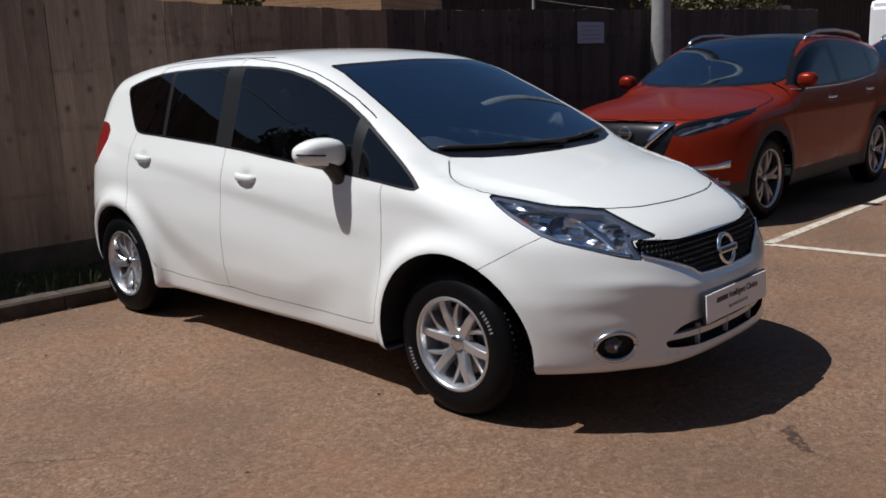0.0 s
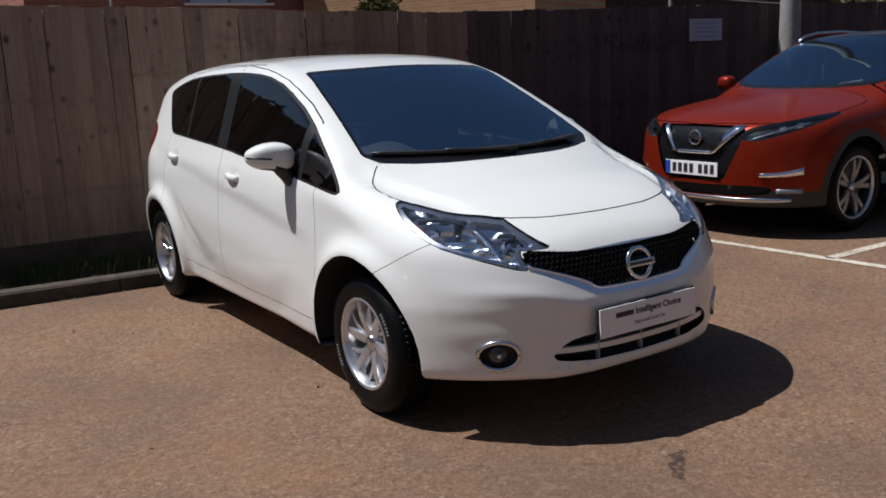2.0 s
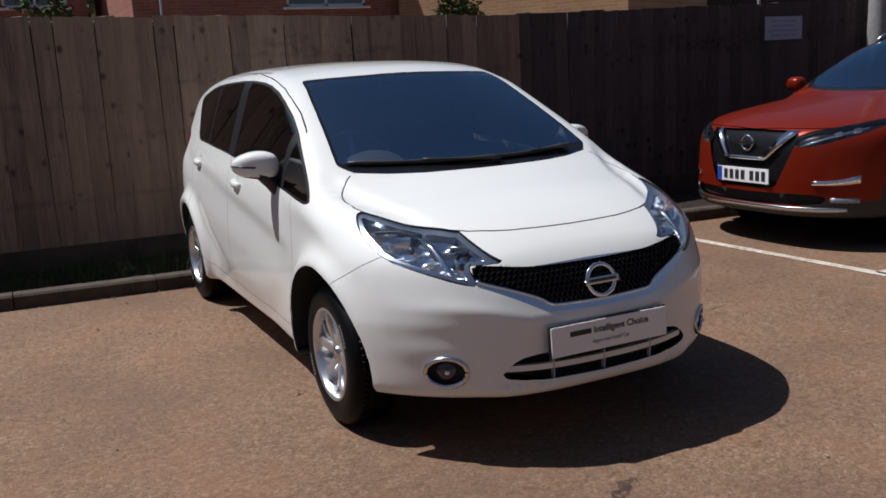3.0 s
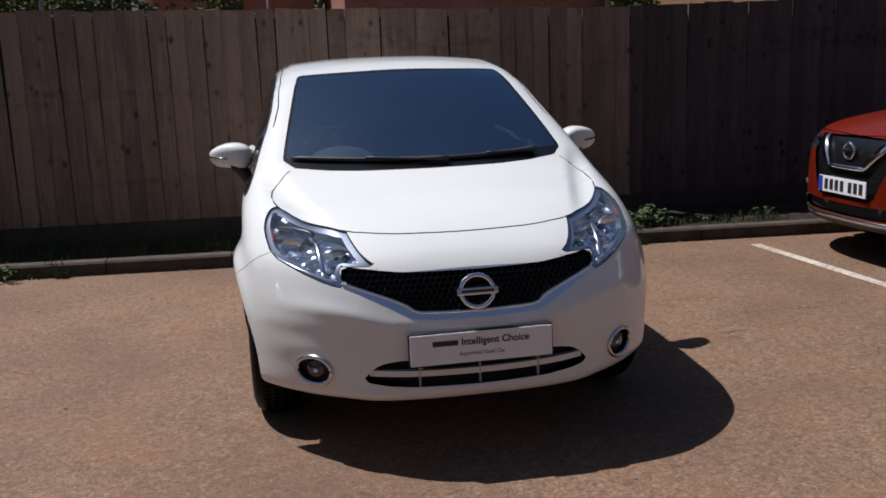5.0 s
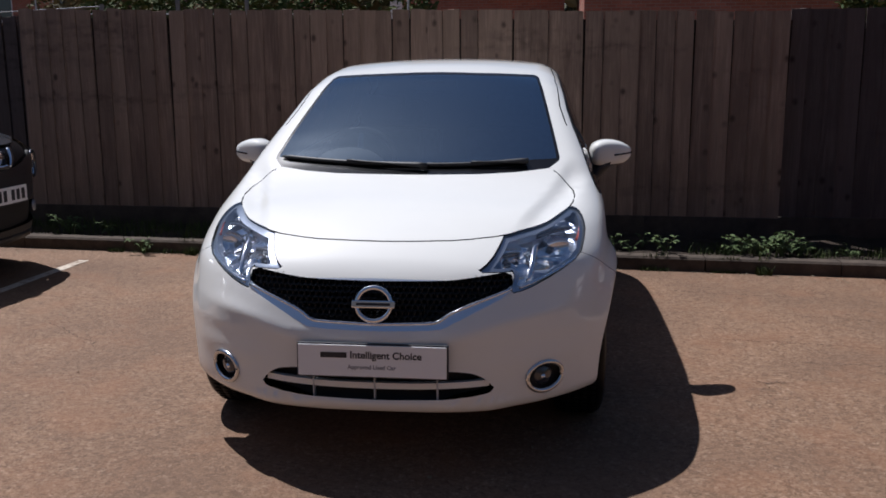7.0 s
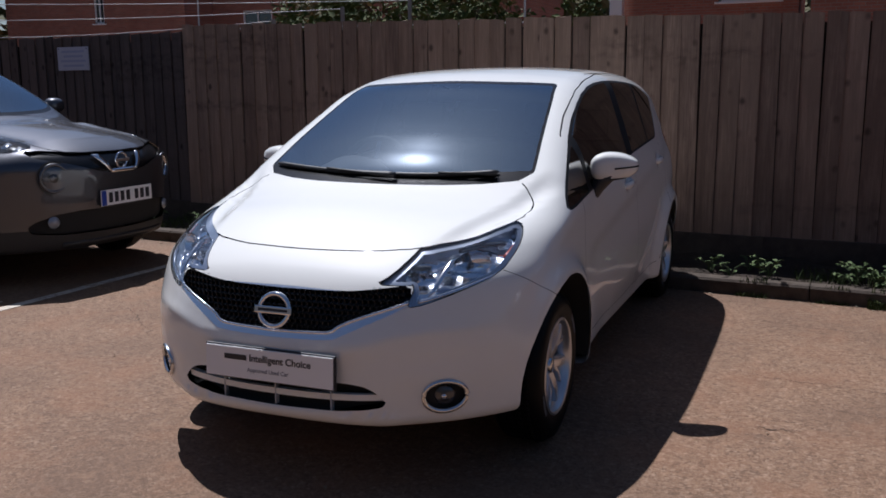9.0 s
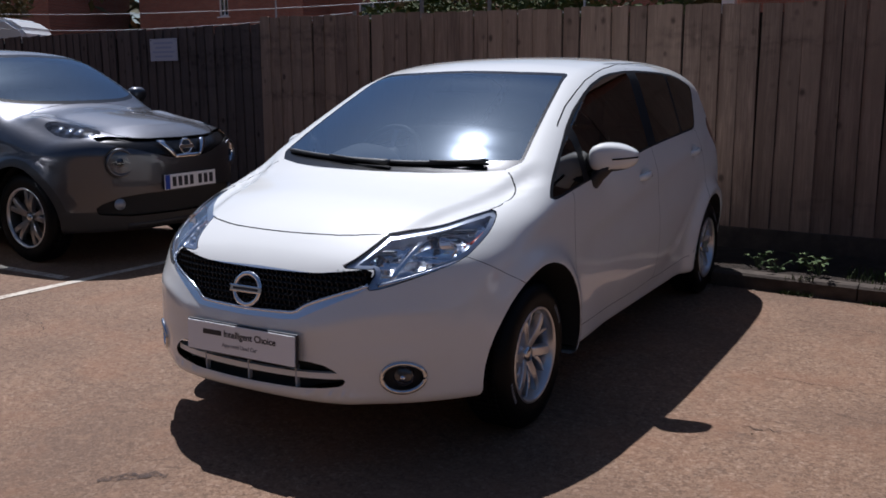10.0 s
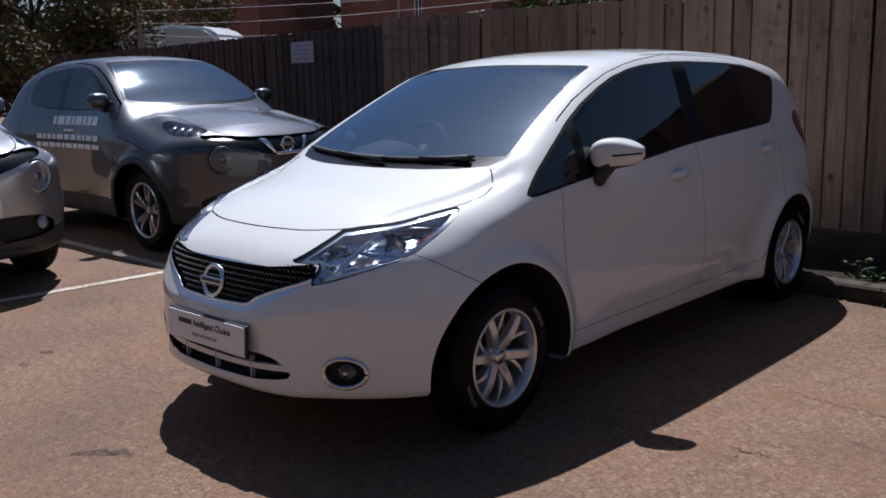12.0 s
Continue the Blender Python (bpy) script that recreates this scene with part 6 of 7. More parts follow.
def crossover(name, label, paint, place, decals):
    car, field, doors = street_car(name, label, CROSSOVER, CROSS_SPEC, paint, place, 90)
    for sign in (1, -1):
        c = on_nose(field, [0.555], [0.752], -0.012)[0]
        hold = new("round_lamp")
        hold.parent = car
        hold["label"] = "large round headlamp"
        hold.matrix_basis = pose(sign * c[0], c[1], c[2], 0, 0, sign * 20)
        part("lamp_ring", tube([(0.092 * math.cos(a), -0.012, 0.092 * math.sin(a)) for a in np.linspace(0, 2 * math.pi, 40, endpoint=False)], 0.012, 8, closed=True), paint, hold, smooth=True)
        part("lamp_well", lathe([(-0.004, 0.118), (-0.010, 0.100), (0.03, 0.096)], 32, "y"), BLACK_PLASTIC, hold, "black lamp well", smooth=True)
        for k in range(4):
            slim = [[tuple(q * (sign, 1, 1)) for q in on_top(field, [xa, xb], [y, y], -0.012)] for y, xa, xb in ((-1.80 + 0.10 * k, 0.585 + 0.012 * k, 0.655 + 0.008 * k), (-1.75 + 0.10 * k, 0.590 + 0.012 * k, 0.660 + 0.008 * k))]
            part("lamp_cell", strip(slim, 0.006), SATIN, car, "bright cell of the slim upper lamp", smooth=True)
        part("reflector", lathe([(-0.015, 0.085), (0.01, 0.075), (0.03, 0.045), (0.035, 0.002)], 32, "y"), CHROME, hold, "chrome reflector", smooth=True)
        part("bulb_shield", lathe([(-0.02, 0.0005), (-0.018, 0.03), (0.01, 0.034)], 24, "y"), FOG_GLASS, hold, "dark lamp lens", smooth=True)
        part("lamp_glass", lathe([(-0.034, 0.0005), (-0.030, 0.045), (-0.015, 0.085)], 32, "y"), LENS, hold, "clear lamp glass", smooth=True)
        f = on_nose(field, [0.56], [0.45], 0.004)[0]
        part("fog_lamp", lathe([(-0.012, 0.0005), (-0.008, 0.034), (0.004, 0.042)], 24, "y"), LAMP_INSIDE, car, "small round fog lamp", smooth=True).matrix_basis = pose(sign * f[0], f[1], f[2], 0, 0, sign * 20)
    rows = [[tuple(q) for q in on_nose(field, [abs(x)] * 2, [0.262, 0.30], 0.008) * (1 if x >= 0 else -1, 1, 1)] for x in np.linspace(-0.5, 0.5, 24)]
    part("bumper_lip", strip(rows, 0.012), BLACK_PLASTIC, car, "black bumper lip", smooth=True)
    if decals:
        rng = random.Random(9)
        for z, tall, y, end in ((1.00, 0.075, -0.55, 0.28), (0.87, 0.045, -0.60, 0.62), (0.80, 0.040, -0.62, 0.60)):
            while y < end:
                w = rng.uniform(0.05, 0.14)
                p = on_flank(field, [y, y + w * 0.5, y + w], [z] * 3, 0.003)
                q = on_flank(field, [y, y + w * 0.5, y + w], [z + tall] * 3, 0.003)
                part("print_bar", strip([(a * (-1, 1, 1), b * (-1, 1, 1)) for a, b in zip(p, q)], 0.001), PLATE_WHITE, doors["door_f" if y < 0.2 else "door_r", "right"], "white bar of print")
                y += w + 0.025
    return car


red_car = red_suv()
grey = crossover("crossover_car", "dark grey crossover with white print on its doors", GREY_PAINT, (-5.29, 0.66, 0), True)
silver = copy_thing(grey, pose(-5.33, -1.92, 0, 0, 0, 90))
tagged(silver, "silver crossover with big round lamps parked in the next bay")
for ob in silver.children_recursive:
    if ob.name.startswith("print_bar"):
        bpy.data.objects.remove(ob)
    elif ob.type == "MESH" and ob.data.materials[0] == GREY_PAINT:
        ob.material_slots[0].link = "OBJECT"
        ob.material_slots[0].material = SILVER_PAINT


# ---- beyond the fence: houses, outbuilding, shrubs and trees ----
def brick_material(name, a, b, mortar):
    m = mat(name, a, 0.9, spec=0.2)
    n = Nodes(m)
    t = n.t.nodes.new("ShaderNodeTexBrick")
    c, mp = n.t.nodes.new("ShaderNodeTexCoord"), n.t.nodes.new("ShaderNodeMapping")
    mp.inputs["Rotation"].default_value = (math.pi / 2, 0, 0)
    n.link(c.outputs["Object"], mp.inputs[0])
    n.link(mp.outputs[0], t.inputs["Vector"])
    t.inputs["Color1"].default_value, t.inputs["Color2"].default_value, t.inputs["Mortar"].default_value = (*a, 1), (*b, 1), (*mortar, 1)
    t.inputs["Scale"].default_value, t.inputs["Mortar Size"].default_value = 1.0, 0.008
    t.inputs["Brick Width"].default_value, t.inputs["Row Height"].default_value = 0.225, 0.075
    stain = n.noise(n.coords(), 0.7, 5, 0.6)
    n.link(n.mix(n.ramp(stain, (0.35, (0.4,) * 3), (0.65, (0.0,) * 3)), t.outputs[0], tuple(q * 0.45 for q in a)), n.b.inputs["Base Color"])
    n.bump(t.outputs["Fac"], 0.3, -0.006)
    return m


def leaf_material(name, a, b):
    m = mat(name, a, 0.75, spec=0.15)
    n = Nodes(m)
    g = n.t.nodes.new("ShaderNodeNewGeometry")
    n.link(n.ramp(g.outputs["Random Per Island"], (0.0, a), (0.6, tuple((p + q) / 2 for p, q in zip(a, b))), (1.0, b)), n.b.inputs["Base Color"])
    n.b.inputs["Subsurface Weight"].default_value = 0.0
    return m


RED_BRICK = brick_material("dark_red_brick", (0.38, 0.150, 0.105), (0.28, 0.110, 0.08), (0.28, 0.23, 0.19))
TAN_BRICK = brick_material("sunlit_tan_brick", (0.42, 0.24, 0.12), (0.34, 0.18, 0.09), (0.36, 0.30, 0.22))
ROOF_TILE = rough_material("brown_roof_tile", (0.12, 0.07, 0.05), (0.07, 0.045, 0.035), 6.0)
FRAME_WHITE = mat("white_window_frame", (0.75, 0.75, 0.75), 0.4)
HOUSE_GLASS = mat("dark_house_glass", (0.03, 0.035, 0.04), 0.05, coat=1.0)
TIMBER_DARK = rough_material("dark_timber_cladding", (0.06, 0.048, 0.042), (0.035, 0.028, 0.026), 5.0)
WIRE_WHITE = mat("pale_wire", (0.45, 0.45, 0.45), 0.5)
BARK = rough_material("bark", (0.10, 0.075, 0.055), (0.05, 0.04, 0.03), 14.0, bump=0.8, dist=0.02)
LEAF = leaf_material("shrub_leaf", (0.04, 0.065, 0.018), (0.12, 0.13, 0.04))
LEAF_DARK = leaf_material("dark_tree_leaf", (0.060, 0.060, 0.028), (0.19, 0.165, 0.085))
WEED_LEAF = leaf_material("weed_leaf", (0.045, 0.075, 0.027), (0.13, 0.17, 0.07))
GRASS = leaf_material("verge_grass", (0.025, 0.040, 0.012), (0.07, 0.085, 0.025))
POST_GREY = rough_material("weathered_concrete_post", (0.34, 0.33, 0.31), (0.22, 0.21, 0.20), 7.0)
SIGN_FACE = mat("faded_sign_face", (0.38, 0.39, 0.47), 0.5)
SIGN_PRINT = mat("faded_sign_print", (0.27, 0.29, 0.42), 0.5)
VAN_WHITE = paint_material("white_van_paint", (0.74, 0.74, 0.74))


def house(place, turn, wide, deep, tall, brick, windows, label):
    """A plain brick house: walls, pitched roof, and windows that are set into the front."""
    home = thing("house", place, label, "house", "houses beyond the fence", turn)
    xs = sorted({-wide / 2, wide / 2, *[x for w in windows for x in (w[0] - w[2] / 2, w[0] + w[2] / 2)]})
    bm = bmesh.new()
    for x0, x1 in zip(xs, xs[1:]):
        hole = [w for w in windows if w[0] - w[2] / 2 < (x0 + x1) / 2 < w[0] + w[2] / 2]
        spans = [(0.0, tall)] if not hole else [(0.0, hole[0][1]), (hole[0][1] + hole[0][3], tall)]
        for z0, z1 in spans:
            box_bm((x1 - x0, 0.3, z1 - z0), ((x0 + x1) / 2, 0.15, (z0 + z1) / 2), bm=bm)
    bmesh.ops.remove_doubles(bm, verts=bm.verts, dist=0.0005)
    part("front_wall", bm, brick, home)
    for s in (-1, 1):
        part("side_wall", box_bm((0.3, deep - 0.3, tall), (s * (wide / 2 - 0.15), deep / 2 + 0.15, tall / 2)), brick, home)
    part("back_wall", box_bm((wide - 0.6, 0.3, tall), (0, deep - 0.15, tall / 2)), brick, home)
    part("roof", prism([(-0.3, tall - 0.05), (deep / 2, tall + deep * 0.32), (deep + 0.3, tall - 0.05)], wide + 0.5, "yz"), ROOF_TILE, home, "brown tiled roof")
    for x, z, w, h in windows:
        win = part("window", box_bm((w - 0.1, 0.02, h - 0.1), (x, 0.10, z + h / 2)), HOUSE_GLASS, home, "dark window in a white frame")
        f = bmesh.new()
        for a, b, c, d in ((w, 0.07, 0, 0.035), (w, 0.07, 0, h - 0.035), (0.07, h, -w / 2 + 0.035, h / 2), (0.07, h, w / 2 - 0.035, h / 2), (0.06, h, 0.0, h / 2)):
            box_bm((a, 0.06, b), (x + c, 0.07, z + d), bm=f)
        part("window_frame", f, FRAME_WHITE, win, "white window frame")
        part("window_sill", box_bm((w + 0.2, 0.14, 0.06), (x, -0.02, z - 0.03), 0.01), FRAME_WHITE, win, "white window sill")
    return home


house((5.3, 17.0, 0), 0, 8.0, 7, 5.4, RED_BRICK, [(0.6, 3.12, 2.05, 1.2)], "dark red brick house with a white window in shade")
house((8.90, 13.6, 0), -65.6, 6.3, 4.0, 4.6, TAN_BRICK, [], "sunlit tan brick gable of an outbuilding")
house((-43.0, 24.0, 0), 20, 10.0, 8, 6.4, RED_BRICK, [(1.5, 3.4, 1.4, 1.3)], "dark red brick house among trees")
house((-1.6, 22.2, 0), 0, 5.0, 6, 5.4, RED_BRICK, [(1.2, 3.62, 1.6, 1.2)], "dark brick house with a white sill")
house((-31.0, 29.9, 0), 0, 11.0, 8, 6.4, RED_BRICK, [(0.5, 4.45, 0.6, 1.4)], "red brick house with a narrow white window")
house((-18.0, 32.0, 0), 0, 15.0, 8, 6.4, RED_BRICK, [(-5.0, 3.75, 1.6, 1.2), (-1.6, 3.75, 1.6, 1.2)], "dark brick house with white windows")


def dark_shed(place, wide, tall, label):
    shed = thing("outbuilding", place, label, "shed")
    n = int(wide / 0.22)
    for i in range(n):
        part("cladding_board", box_bm((wide / n - 0.01, 0.04, tall), ((i + 0.5) * wide / n - wide / 2, -0.02 - 0.006 * (i % 2), tall / 2)), TIMBER_DARK, shed)
    part("shed_body", box_bm((wide, 4.0, tall - 0.02), (0, 2.0, tall / 2)), TIMBER_DARK, shed)
    part("shed_roof", prism([(-0.3, tall), (2.0, tall + 0.9), (4.3, tall)], wide + 0.4, "yz"), ROOF_TILE, shed, "brown shed roof")
    part("gutter", tube([(-wide / 2, -0.16, tall - 0.05), (wide / 2, -0.16, tall - 0.02)], 0.05, 8), FRAME_WHITE, shed, "white gutter")
    return shed


dark_shed((18.0, 13.0, 0), 14.0, 3.6, "dark timber outbuilding with a white gutter")
dark_shed((34.0, 9.0, 0), 14.0, 3.3, "dark timber shed with a white gutter at the yard's end")
part_post = tagged(part("downpipe_post", box_bm((0.36, 0.30, 6.0), (-3.95, 21.8, 3.0), 0.02), FRAME_WHITE), "tall white boxed post beside the brick house", "post")


def leaf_cloud(bm, centre, size, count, leaf, rng, lean=0.0):
    """Many small folded leaves about a centre, denser towards the outside."""
    for _ in range(count):
        d = Vector((rng.gauss(0, 1), rng.gauss(0, 1), rng.gauss(0, 1))).normalized() * rng.uniform(0.45, 1.0)
        p = Vector(centre) + Vector((d.x * size[0], d.y * size[1], d.z * size[2]))
        q = Euler((rng.uniform(-1.2, 1.2), rng.uniform(-1.2, 1.2), rng.uniform(0, 6.3))).to_matrix()
        s = leaf * rng.uniform(0.6, 1.3)
        v = [bm.verts.new(p + q @ Vector(c)) for c in ((0, -s, 0), (s * 0.45, -s * 0.1, s * 0.12), (0, s, 0), (-s * 0.45, -s * 0.1, s * 0.12))]
        bm.faces.new((v[0], v[1], v[2]))
        bm.faces.new((v[0], v[2], v[3]))


def tree(place, tall, spread, material, label, seed, leaves=5200, leaf=0.11):
    rng = random.Random(seed)
    t = thing("tree", place, label, "tree", "trees beyond the fence")
    trunk = tube([(0, 0, 0), (0.06, 0.03, tall * 0.25), (-0.04, 0.08, tall * 0.5), (0.05, 0, tall * 0.75)], [0.20, 0.15, 0.11, 0.05], 9)
    ends = []
    for i in range(9):
        a, z = rng.uniform(0, 6.3), rng.uniform(0.18, 0.7) * tall
        r = spread * rng.uniform(0.5, 0.9)
        e = (r * math.cos(a), r * math.sin(a), z + rng.uniform(0.1, 0.3) * tall)
        tube([(0, 0, z), (e[0] * 0.5, e[1] * 0.5, z + 0.12 * tall), e], [0.07, 0.05, 0.02], 6, trunk)
        ends.append(e)
    part("trunk", trunk, BARK, t, smooth=True)
    bm = bmesh.new()
    clumps = [(e, spread * rng.uniform(0.28, 0.5)) for e in ends for _ in (0, 1)]
    for e, r in clumps:
        c = (e[0] + rng.uniform(-0.5, 0.5), e[1] + rng.uniform(-0.5, 0.5), e[2] + rng.uniform(-0.9, 0.5))
        leaf_cloud(bm, c, (r, r, r * 0.75), leaves // len(clumps), leaf, rng)
    part("crown", bm, material, t, "leafy crown")
    return t


tree((-18.1, 5.0, 0), 4.6, 2.4, LEAF_DARK, "leafy green tree past the fence's end", 3, 15000, 0.10)
tree((-25.5, 11.0, 0), 6.5, 3.2, LEAF_DARK, "dark leafy tree behind the car park", 5, 9000)
tree((-28.0, 5.0, 0), 6.0, 3.2, LEAF_DARK, "dark leafy tree beyond the parked cars", 6, 9000)
tree((-11.0, 20.0, 0), 5.5, 2.8, LEAF_DARK, "dark garden tree before a brick house", 11)
tree((-37.0, 41.0, 0), 21.0, 8.5, LEAF_DARK, "tall dark tree behind the brick houses", 14, 14000, 0.34)
tree((21.5, 9.0, 0), 5.0, 2.3, LEAF_DARK, "dark leafy tree beside the outbuilding", 9)
tree((-7.8, 15.5, 0), 5.0, 2.4, LEAF_DARK, "dark garden tree behind the shrubs", 12)


def far_woods():
    """The dark trees that close the view, too far to tell apart; the unseen part behind the viewer is added to darken
    reflections.
    """
    rng = random.Random(77)
    bm = bmesh.new()
    for k in range(150):
        a = radians(-110 + 360 * k / 149)
        r = 50 + 12 * rng.random()
        c = (r * math.cos(a), r * math.sin(a), rng.uniform(2.0, 6.5))
        leaf_cloud(bm, c, (3.2, 3.2, 3.0), 240, 0.7, rng)
        leaf_cloud(bm, (c[0], c[1], 1.5), (3.2, 3.2, 2.0), 140, 0.7, rng)
    return tagged(part("far_woods", bm, LEAF_DARK), "dark leafy woods in the distance, with an unseen part added behind the viewer", "woods", kind="stuff")


far_woods()


def shrub(place, size, seed, material, label, leaf=0.055, count=2600):
    rng = random.Random(seed)
    s = thing("shrub", place, label, "shrub", "garden shrubs")
    wood = bmesh.new()
    bm = bmesh.new()
    for _ in range(9):
        a = rng.uniform(0, 6.3)
        e = (math.cos(a) * size[0] * rng.uniform(0.2, 0.8), math.sin(a) * size[1] * rng.uniform(0.2, 0.8), size[2] * rng.uniform(0.55, 0.95))
        tube([(0, 0, 0), (e[0] * 0.5, e[1] * 0.5, e[2] * 0.6), e], [0.03, 0.02, 0.008], 6, wood)
        leaf_cloud(bm, e, (0.42 * size[0], 0.42 * size[1], 0.22 * size[2]), count // 9, leaf, rng)
        leaf_cloud(bm, (e[0], e[1], e[2] * 0.6), (0.4 * size[0], 0.4 * size[1], 0.25 * size[2]), count // 18, leaf, rng)
    part("stems", wood, BARK, s)
    part("foliage", bm, material, s, "sunlit green foliage")
    return s


shrub((-3.9, 6.6, 0), (1.0, 0.8, 2.50), 21, LEAF, "tall green garden shrub behind the fence")
shrub((-2.6, 6.2, 0), (1.0, 0.7, 2.45), 22, LEAF, "green garden shrub with sunlit leaves")
shrub((-1.6, 6.8, 0), (0.8, 0.7, 2.45), 23, LEAF, "green garden shrub behind the fence")
shrub((-5.0, 6.9, 0), (0.8, 0.7, 2.35), 26, LEAF, "low green garden shrub behind the fence")
shrub((4.6, 8.0, 0), (0.5, 0.5, 2.50), 24, LEAF, "small yellow-green bush before a tan wall")


def pale_wires():
    for k, (a, b, sag) in enumerate((((-16.0, 6.5, 2.75), (-3.6, 5.0, 2.30), 0.10), ((-15.0, 6.0, 2.45), (-4.3, 4.6, 2.16), 0.16), ((-17.0, 7.0, 3.1), (-3.0, 5.6, 2.42), 0.05), ((8.0, 5.0, 2.30), (20.0, 6.5, 2.35), 0.14))):
        pts = [Vector(a).lerp(Vector(b), t) - Vector((0, 0, 4 * sag * t * (1 - t))) for t in np.linspace(0, 1, 14)]
        tagged(part("overhead_wire", tube(pts, 0.006, 5), WIRE_WHITE), "thin pale wire strung behind the fence", "wire", "garden wires")
        for i, p in enumerate((pts[0], pts[-1])):
            tagged(part("wire_pole", tube([(p.x, p.y, 0), (p.x, p.y, p.z + 0.02)], 0.025, 8), POST_GREY), "slim grey pole that holds a wire", "pole", "wire poles")
    frame_ = thing("garden_frame", (0, 0, 0), "thin white garden frame just behind the fence", "frame")
    x0, x1, y = -4.05, -0.62, 2.72
    for z in (1.93, 2.42):
        part("frame_rail", tube([(x0, y + 0.16, z + 0.035), (x1, y, z - 0.02)], 0.008, 6), WIRE_WHITE, frame_)
    for x in (x0, x1):
        part("frame_upright", tube([(x, y + (0.16 if x == x0 else 0), 0), (x, y + (0.16 if x == x0 else 0), 2.5)], 0.009, 6), WIRE_WHITE, frame_)


pale_wires()


def van(place, turn, lower, label):
    v = thing("van", place, label, "van", "far vehicles", turn)
    prof = [(-2.4, 0.35), (-2.4, 0.95), (-2.2, 1.15), (-1.6, 1.3), (-1.05, 2.1), (-0.8, 2.25), (2.3, 2.25), (2.4, 2.1), (2.4, 0.35)]
    bm = prism(prof, 1.9, "yz")
    bmesh.ops.bevel(bm, geom=bm.edges[:], offset=0.06, segments=2, affect="EDGES")
    part("van_body", bm, lower, v)
    roof = prism([(-1.1, 2.24), (-0.9, 2.58), (-0.3, 2.86), (0.8, 2.96), (1.9, 2.86), (2.3, 2.6), (2.38, 2.24)], 1.6, "yz")
    bmesh.ops.bevel(roof, geom=roof.edges[:], offset=0.10, segments=3, affect="EDGES")
    part("van_roof", roof, VAN_WHITE, v, "white domed van roof", smooth=False)
    part("van_screen", box_bm((1.6, 0.02, 0.85), (0, -1.36, 1.72), turn=Matrix.Rotation(radians(-35), 4, "X")), HOUSE_GLASS, v, "dark van windscreen")
    for sx in (-0.86, 0.86):
        for sy in (-1.5, 1.5):
            w = part("van_wheel", lathe([(-0.1, 0.2), (-0.1, 0.33), (0.1, 0.33), (0.1, 0.2), (0.08, 0.0005)], 28), RUBBER, v, smooth=False)
            w.matrix_basis = pose(sx, sy, 0.33, 0, 0, 0 if sx > 0 else 180)
    return v


van((-19.97, 9.15, 0), -62, GREY_PAINT, "grey van with a white roof beyond the fence")
van((16.5, 1.2, 0), 90, VAN_WHITE, "white van parked beyond the red car")
far_red = copy_thing(red_car, pose(10.9, 0.30, 0, 0, 0, -90))
tagged(far_red, "red SUV parked behind another red one")


# ---- on the fence and in the bed ----
def sign(x0, x1, y, z0, z1, lean):
    s = thing("fence_sign", ((x0 + x1) / 2, y, (z0 + z1) / 2), "faded pale blue sign screwed to the fence", "sign", "fence signs", lean)
    w, h = x1 - x0, z1 - z0
    part("sign_panel", box_bm((w, 0.006, h), (0, 0, 0), 0.002), SIGN_FACE, s)
    for k, wide in enumerate((0.72, 0.60, 0.80, 0.66)):
        part("print_bar", box_bm((w * wide, 0.002, h * 0.09), (0, -0.0042, h * (0.30 - 0.20 * k))), SIGN_PRINT, s, "faded bar of print")
    for sx in (-0.45, 0.45):
        part("screw", box_bm((0.012, 0.004, 0.012), (w * sx, -0.0045, h * 0.42)), SATIN, s)
    return s


sign(5.46, 6.0, 2.43, 1.556, 1.797, 0)
sign(-5.97, -5.50, 2.905, 1.592, 1.838, -4.5)


def yard_post():
    p = thing("yard_post", (6.95, 2.22, 0), "tall weathered concrete lamp post by the fence", "post")
    part("shaft", lathe([(0.05, 0.13), (1.2, 0.125), (2.0, 0.115), (4.5, 0.09), (6.5, 0.07), (6.5, 0.0005)], 20, "z"), POST_GREY, p, smooth=True)
    part("collar", lathe([(0.0, 0.16), (0.22, 0.16), (0.25, 0.13)], 20, "z"), POST_GREY, p, smooth=True)
    return p


yard_post()


def weed(place, reach, leaves, seed):
    """A low broad-leaved weed: stalks with pairs of pointed leaves."""
    rng = random.Random(seed)
    w = thing("weed", place, "leafy green weed growing along the kerb", "weed", "weeds in the bed")
    bm = bmesh.new()
    for _ in range(leaves):
        a, out, up = rng.uniform(0, 6.3), reach * rng.uniform(0.15, 1.0), reach * rng.uniform(0.35, 1.15)
        e = Vector((math.cos(a) * out, math.sin(a) * out, up))
        tube([(0, 0, -0.02), (e.x * 0.4, e.y * 0.4, e.z * 0.7), e], 0.0022, 4, bm)
        for k in range(3):
            s = reach * rng.uniform(0.20, 0.36)
            q = Euler((rng.uniform(-0.5, 0.3), rng.uniform(-0.4, 0.4), rng.uniform(0, 6.3))).to_matrix()
            v = [bm.verts.new(e + q @ Vector(c)) for c in ((0, 0, 0), (s * 0.34, s * 0.42, s * 0.10), (s * 0.22, s * 0.85, s * 0.04), (0, s * 1.2, -s * 0.14), (-s * 0.22, s * 0.85, s * 0.04), (-s * 0.34, s * 0.42, s * 0.10), (0, s * 0.6, -s * 0.03))]
            for i in range(6):
                bm.faces.new((v[i], v[i + 1 if i < 5 else 0], v[6]))
    tagged(part("foliage", bm, WEED_LEAF, w), kind="stuff")
    return w


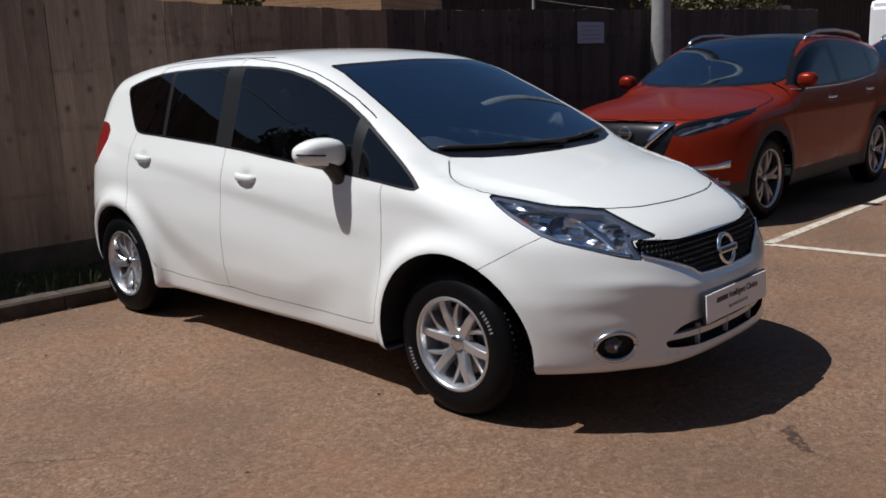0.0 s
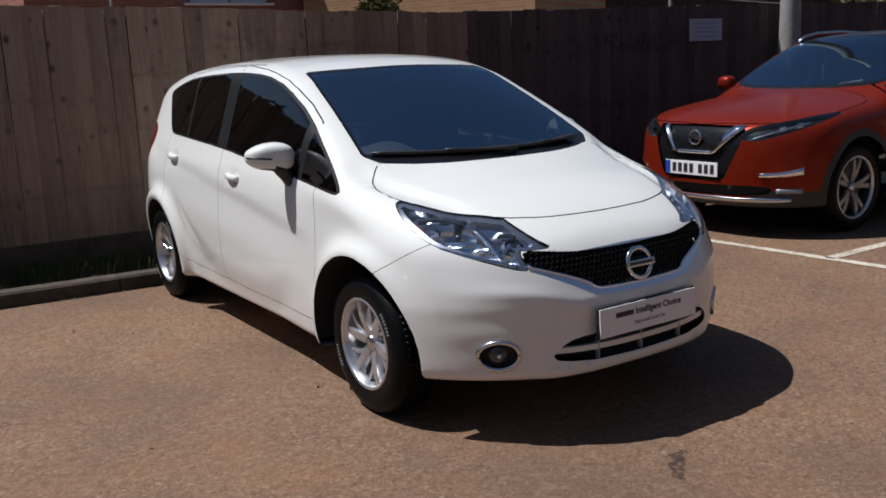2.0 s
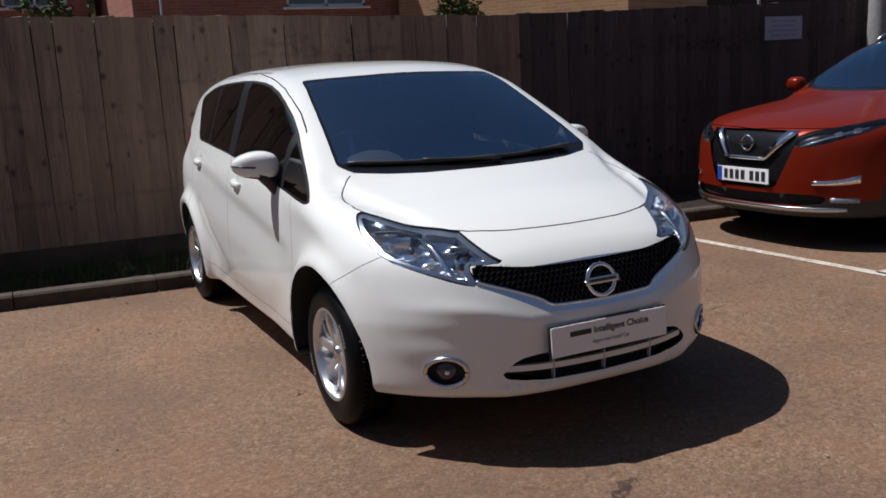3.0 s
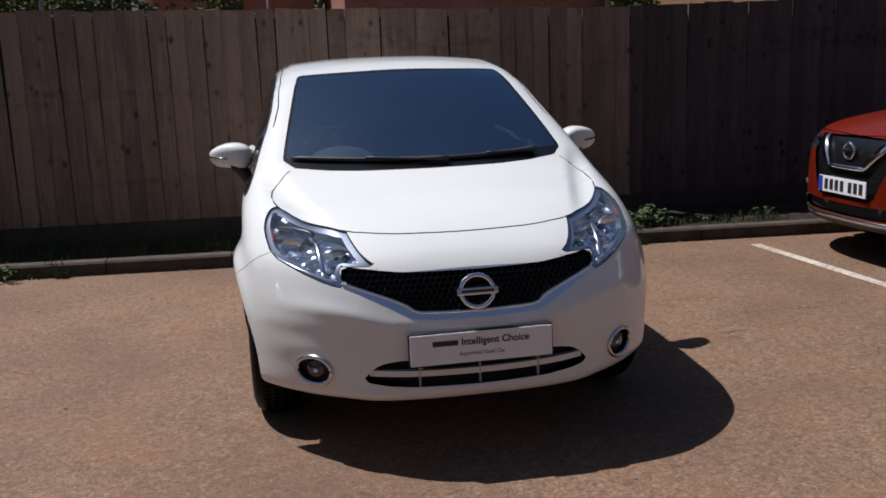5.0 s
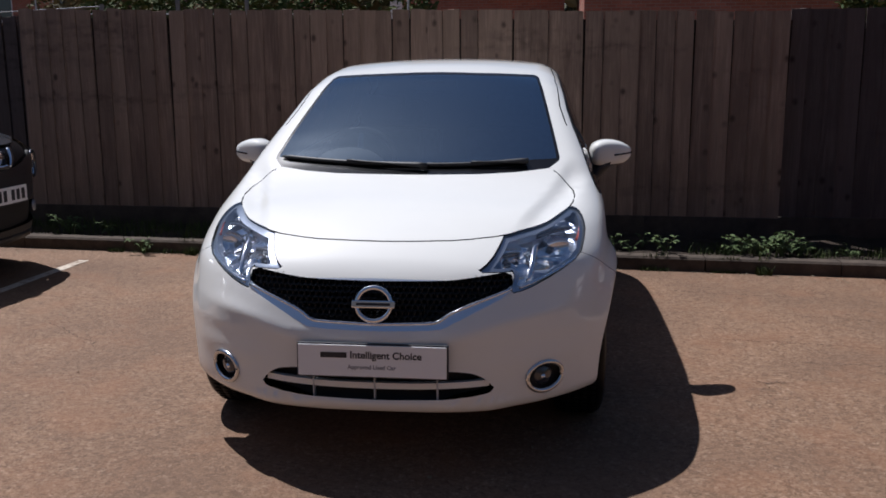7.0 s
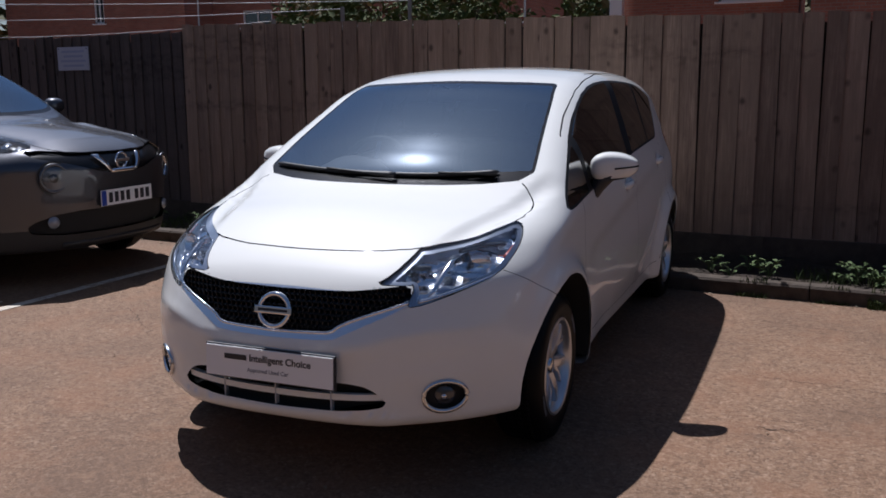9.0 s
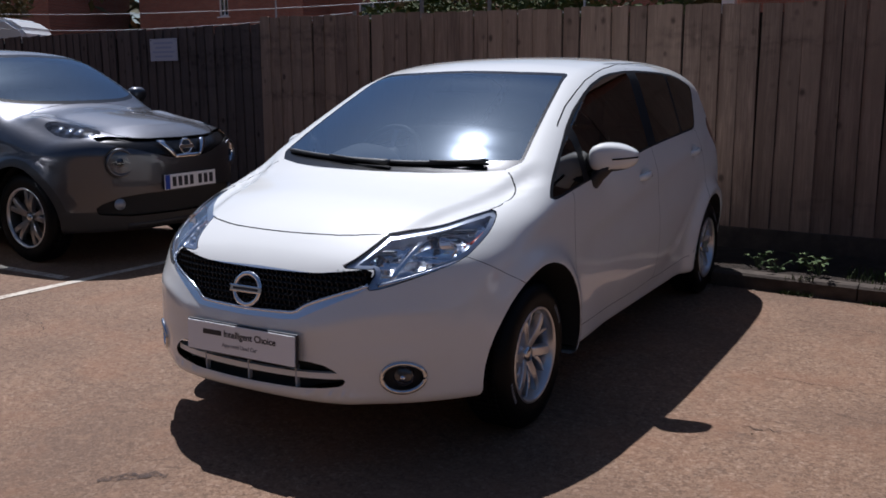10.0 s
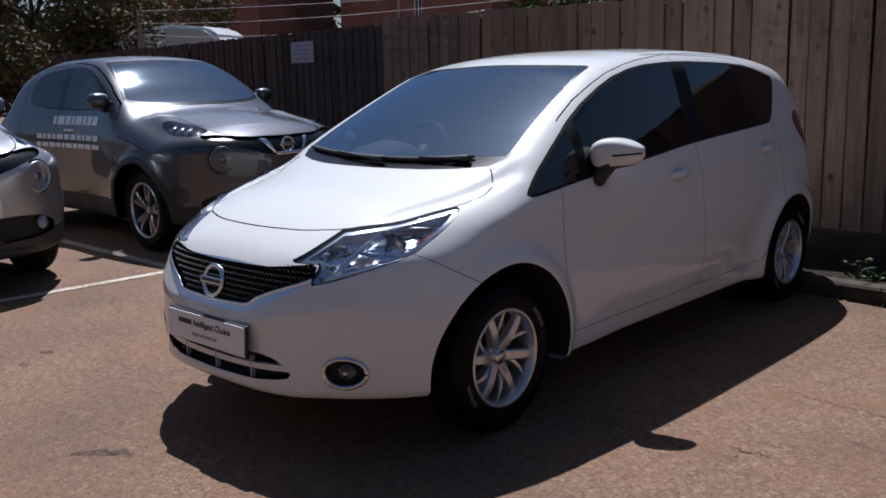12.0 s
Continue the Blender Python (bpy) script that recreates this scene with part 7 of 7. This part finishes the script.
weed((-2.66, 1.77, 0.0), 0.115, 14, 7)
weed_rng = random.Random(31)
for x, off, r, n in ((1.05, 0.26, 0.11, 8), (1.20, 0.16, 0.10, 8), (1.45, 0.19, 0.13, 11), (1.90, 0.20, 0.09, 7), (2.00, 0.24, 0.13, 14), (2.12, 0.20, 0.14, 20), (2.28, 0.23, 0.16, 24), (2.42, 0.27, 0.13, 14), (2.75, 0.28, 0.09, 7), (3.3, 0.28, 0.10, 7), (4.3, 0.34, 0.16, 8), (1.3, 0.42, 0.12, 6), (-3.5, 0.26, 0.15, 10), (-3.1, 0.22, 0.11, 8), (-4.2, 0.3, 0.16, 9), (-1.15, 0.34, 0.08, 5)):
    weed((x, kerb_y(x) + off, 0.085), r, n, weed_rng.randrange(999))


def grass(name, label, patches, seed, count):
    rng = random.Random(seed)
    bm = bmesh.new()
    for _ in range(count):
        x0, x1, y0, y1, tall = rng.choice(patches)
        x, y = rng.uniform(x0, x1), rng.uniform(y0, y1)
        z = 0.085 if y > kerb_y(x) + 0.125 else 0.10 if y > kerb_y(x) else 0.0
        h, a, lean = tall * rng.uniform(0.4, 1.2), rng.uniform(0, 6.3), rng.uniform(0.1, 0.7)
        d, w = Vector((math.cos(a), math.sin(a), 0)), Vector((-math.sin(a), math.cos(a), 0)) * 0.0028
        p = Vector((x, y, z - 0.005))
        m, t = p + d * h * lean * 0.4 + Vector((0, 0, h * 0.6)), p + d * h * lean + Vector((0, 0, h))
        v = [bm.verts.new(q) for q in (p - w, p + w, m + w * 0.8, m - w * 0.8, t)]
        bm.faces.new((v[0], v[1], v[2], v[3]))
        bm.faces.new((v[3], v[2], v[4]))
    return tagged(part(name, bm, GRASS), label, "grass", kind="stuff")


bed_patches = [(x, x + 0.5, kerb_y(x) + 0.13, kerb_y(x) + 0.75, 0.10) for x in np.arange(-4.2, -0.9, 0.45)] + [(x, x + 0.5, kerb_y(x) + 0.13, kerb_y(x) + 0.5, 0.07) for x in np.arange(1.6, 3.4, 0.45)]
grass("bed_grass", "short green grass in the shaded bed", bed_patches, 41, 3200)
grass("kerb_grass", "tufts of grass in the joint before the kerb", [(-2.75, -2.25, 1.76, 1.82, 0.05), (-2.3, -2.2, 1.72, 1.80, 0.07), (1.25, 1.45, 1.46, 1.52, 0.04), (2.05, 2.15, 1.38, 1.45, 0.07), (1.75, 1.95, 1.43, 1.47, 0.03), (-3.0, -2.85, 1.8, 1.85, 0.04)], 42, 900)


def litter():
    """Dead leaves and small stones along the kerb's foot and on the asphalt."""
    rng = random.Random(51)
    bm = bmesh.new()
    for _ in range(420):
        x = rng.uniform(-4.5, 4.5)
        y = kerb_y(x) - abs(rng.gauss(0, 0.10)) - 0.01 if rng.random() < 0.72 else rng.uniform(-4.0, 1.4)
        s = rng.uniform(0.004, 0.014)
        q = Euler((rng.uniform(-0.4, 0.4), rng.uniform(-0.4, 0.4), rng.uniform(0, 6.3))).to_matrix()
        v = [bm.verts.new(Vector((x, y, 0.006)) + q @ Vector(c)) for c in ((-s, 0, 0), (0, -s * 0.6, s * 0.25), (s * 1.3, 0, 0), (0, s * 0.6, s * 0.2))]
        bm.faces.new(v)
    return tagged(part("leaf_litter", bm, LITTER), "dry leaf scraps scattered on the asphalt", "litter", kind="stuff")


LITTER = leaf_material("dry_leaf_litter", (0.10, 0.075, 0.05), (0.30, 0.25, 0.17))
litter()


# ---- a plain wall added unseen behind the viewer: blocks low sky, darkens reflections ----
WALL_GREY = rough_material("dark_grey_render", (0.12, 0.12, 0.125), (0.09, 0.09, 0.095), 2.0)
tagged(part("wall_south", box_bm((70.0, 0.4, 6.0), (0, -19.0, 3.0)), WALL_GREY), "plain dark grey wall added out of view to block low sky", "wall", kind="structure")


fence(-4.13, 2.42, BOARD, "weathered brown closeboard fence behind the parked car", fence_rng)
fence(2.42, 12.5, BOARD_DARK, "dark closeboard fence behind the red car", fence_rng)
fence(-14.0, -4.13, BOARD_DARK, "dark closeboard fence behind the grey car", fence_rng)
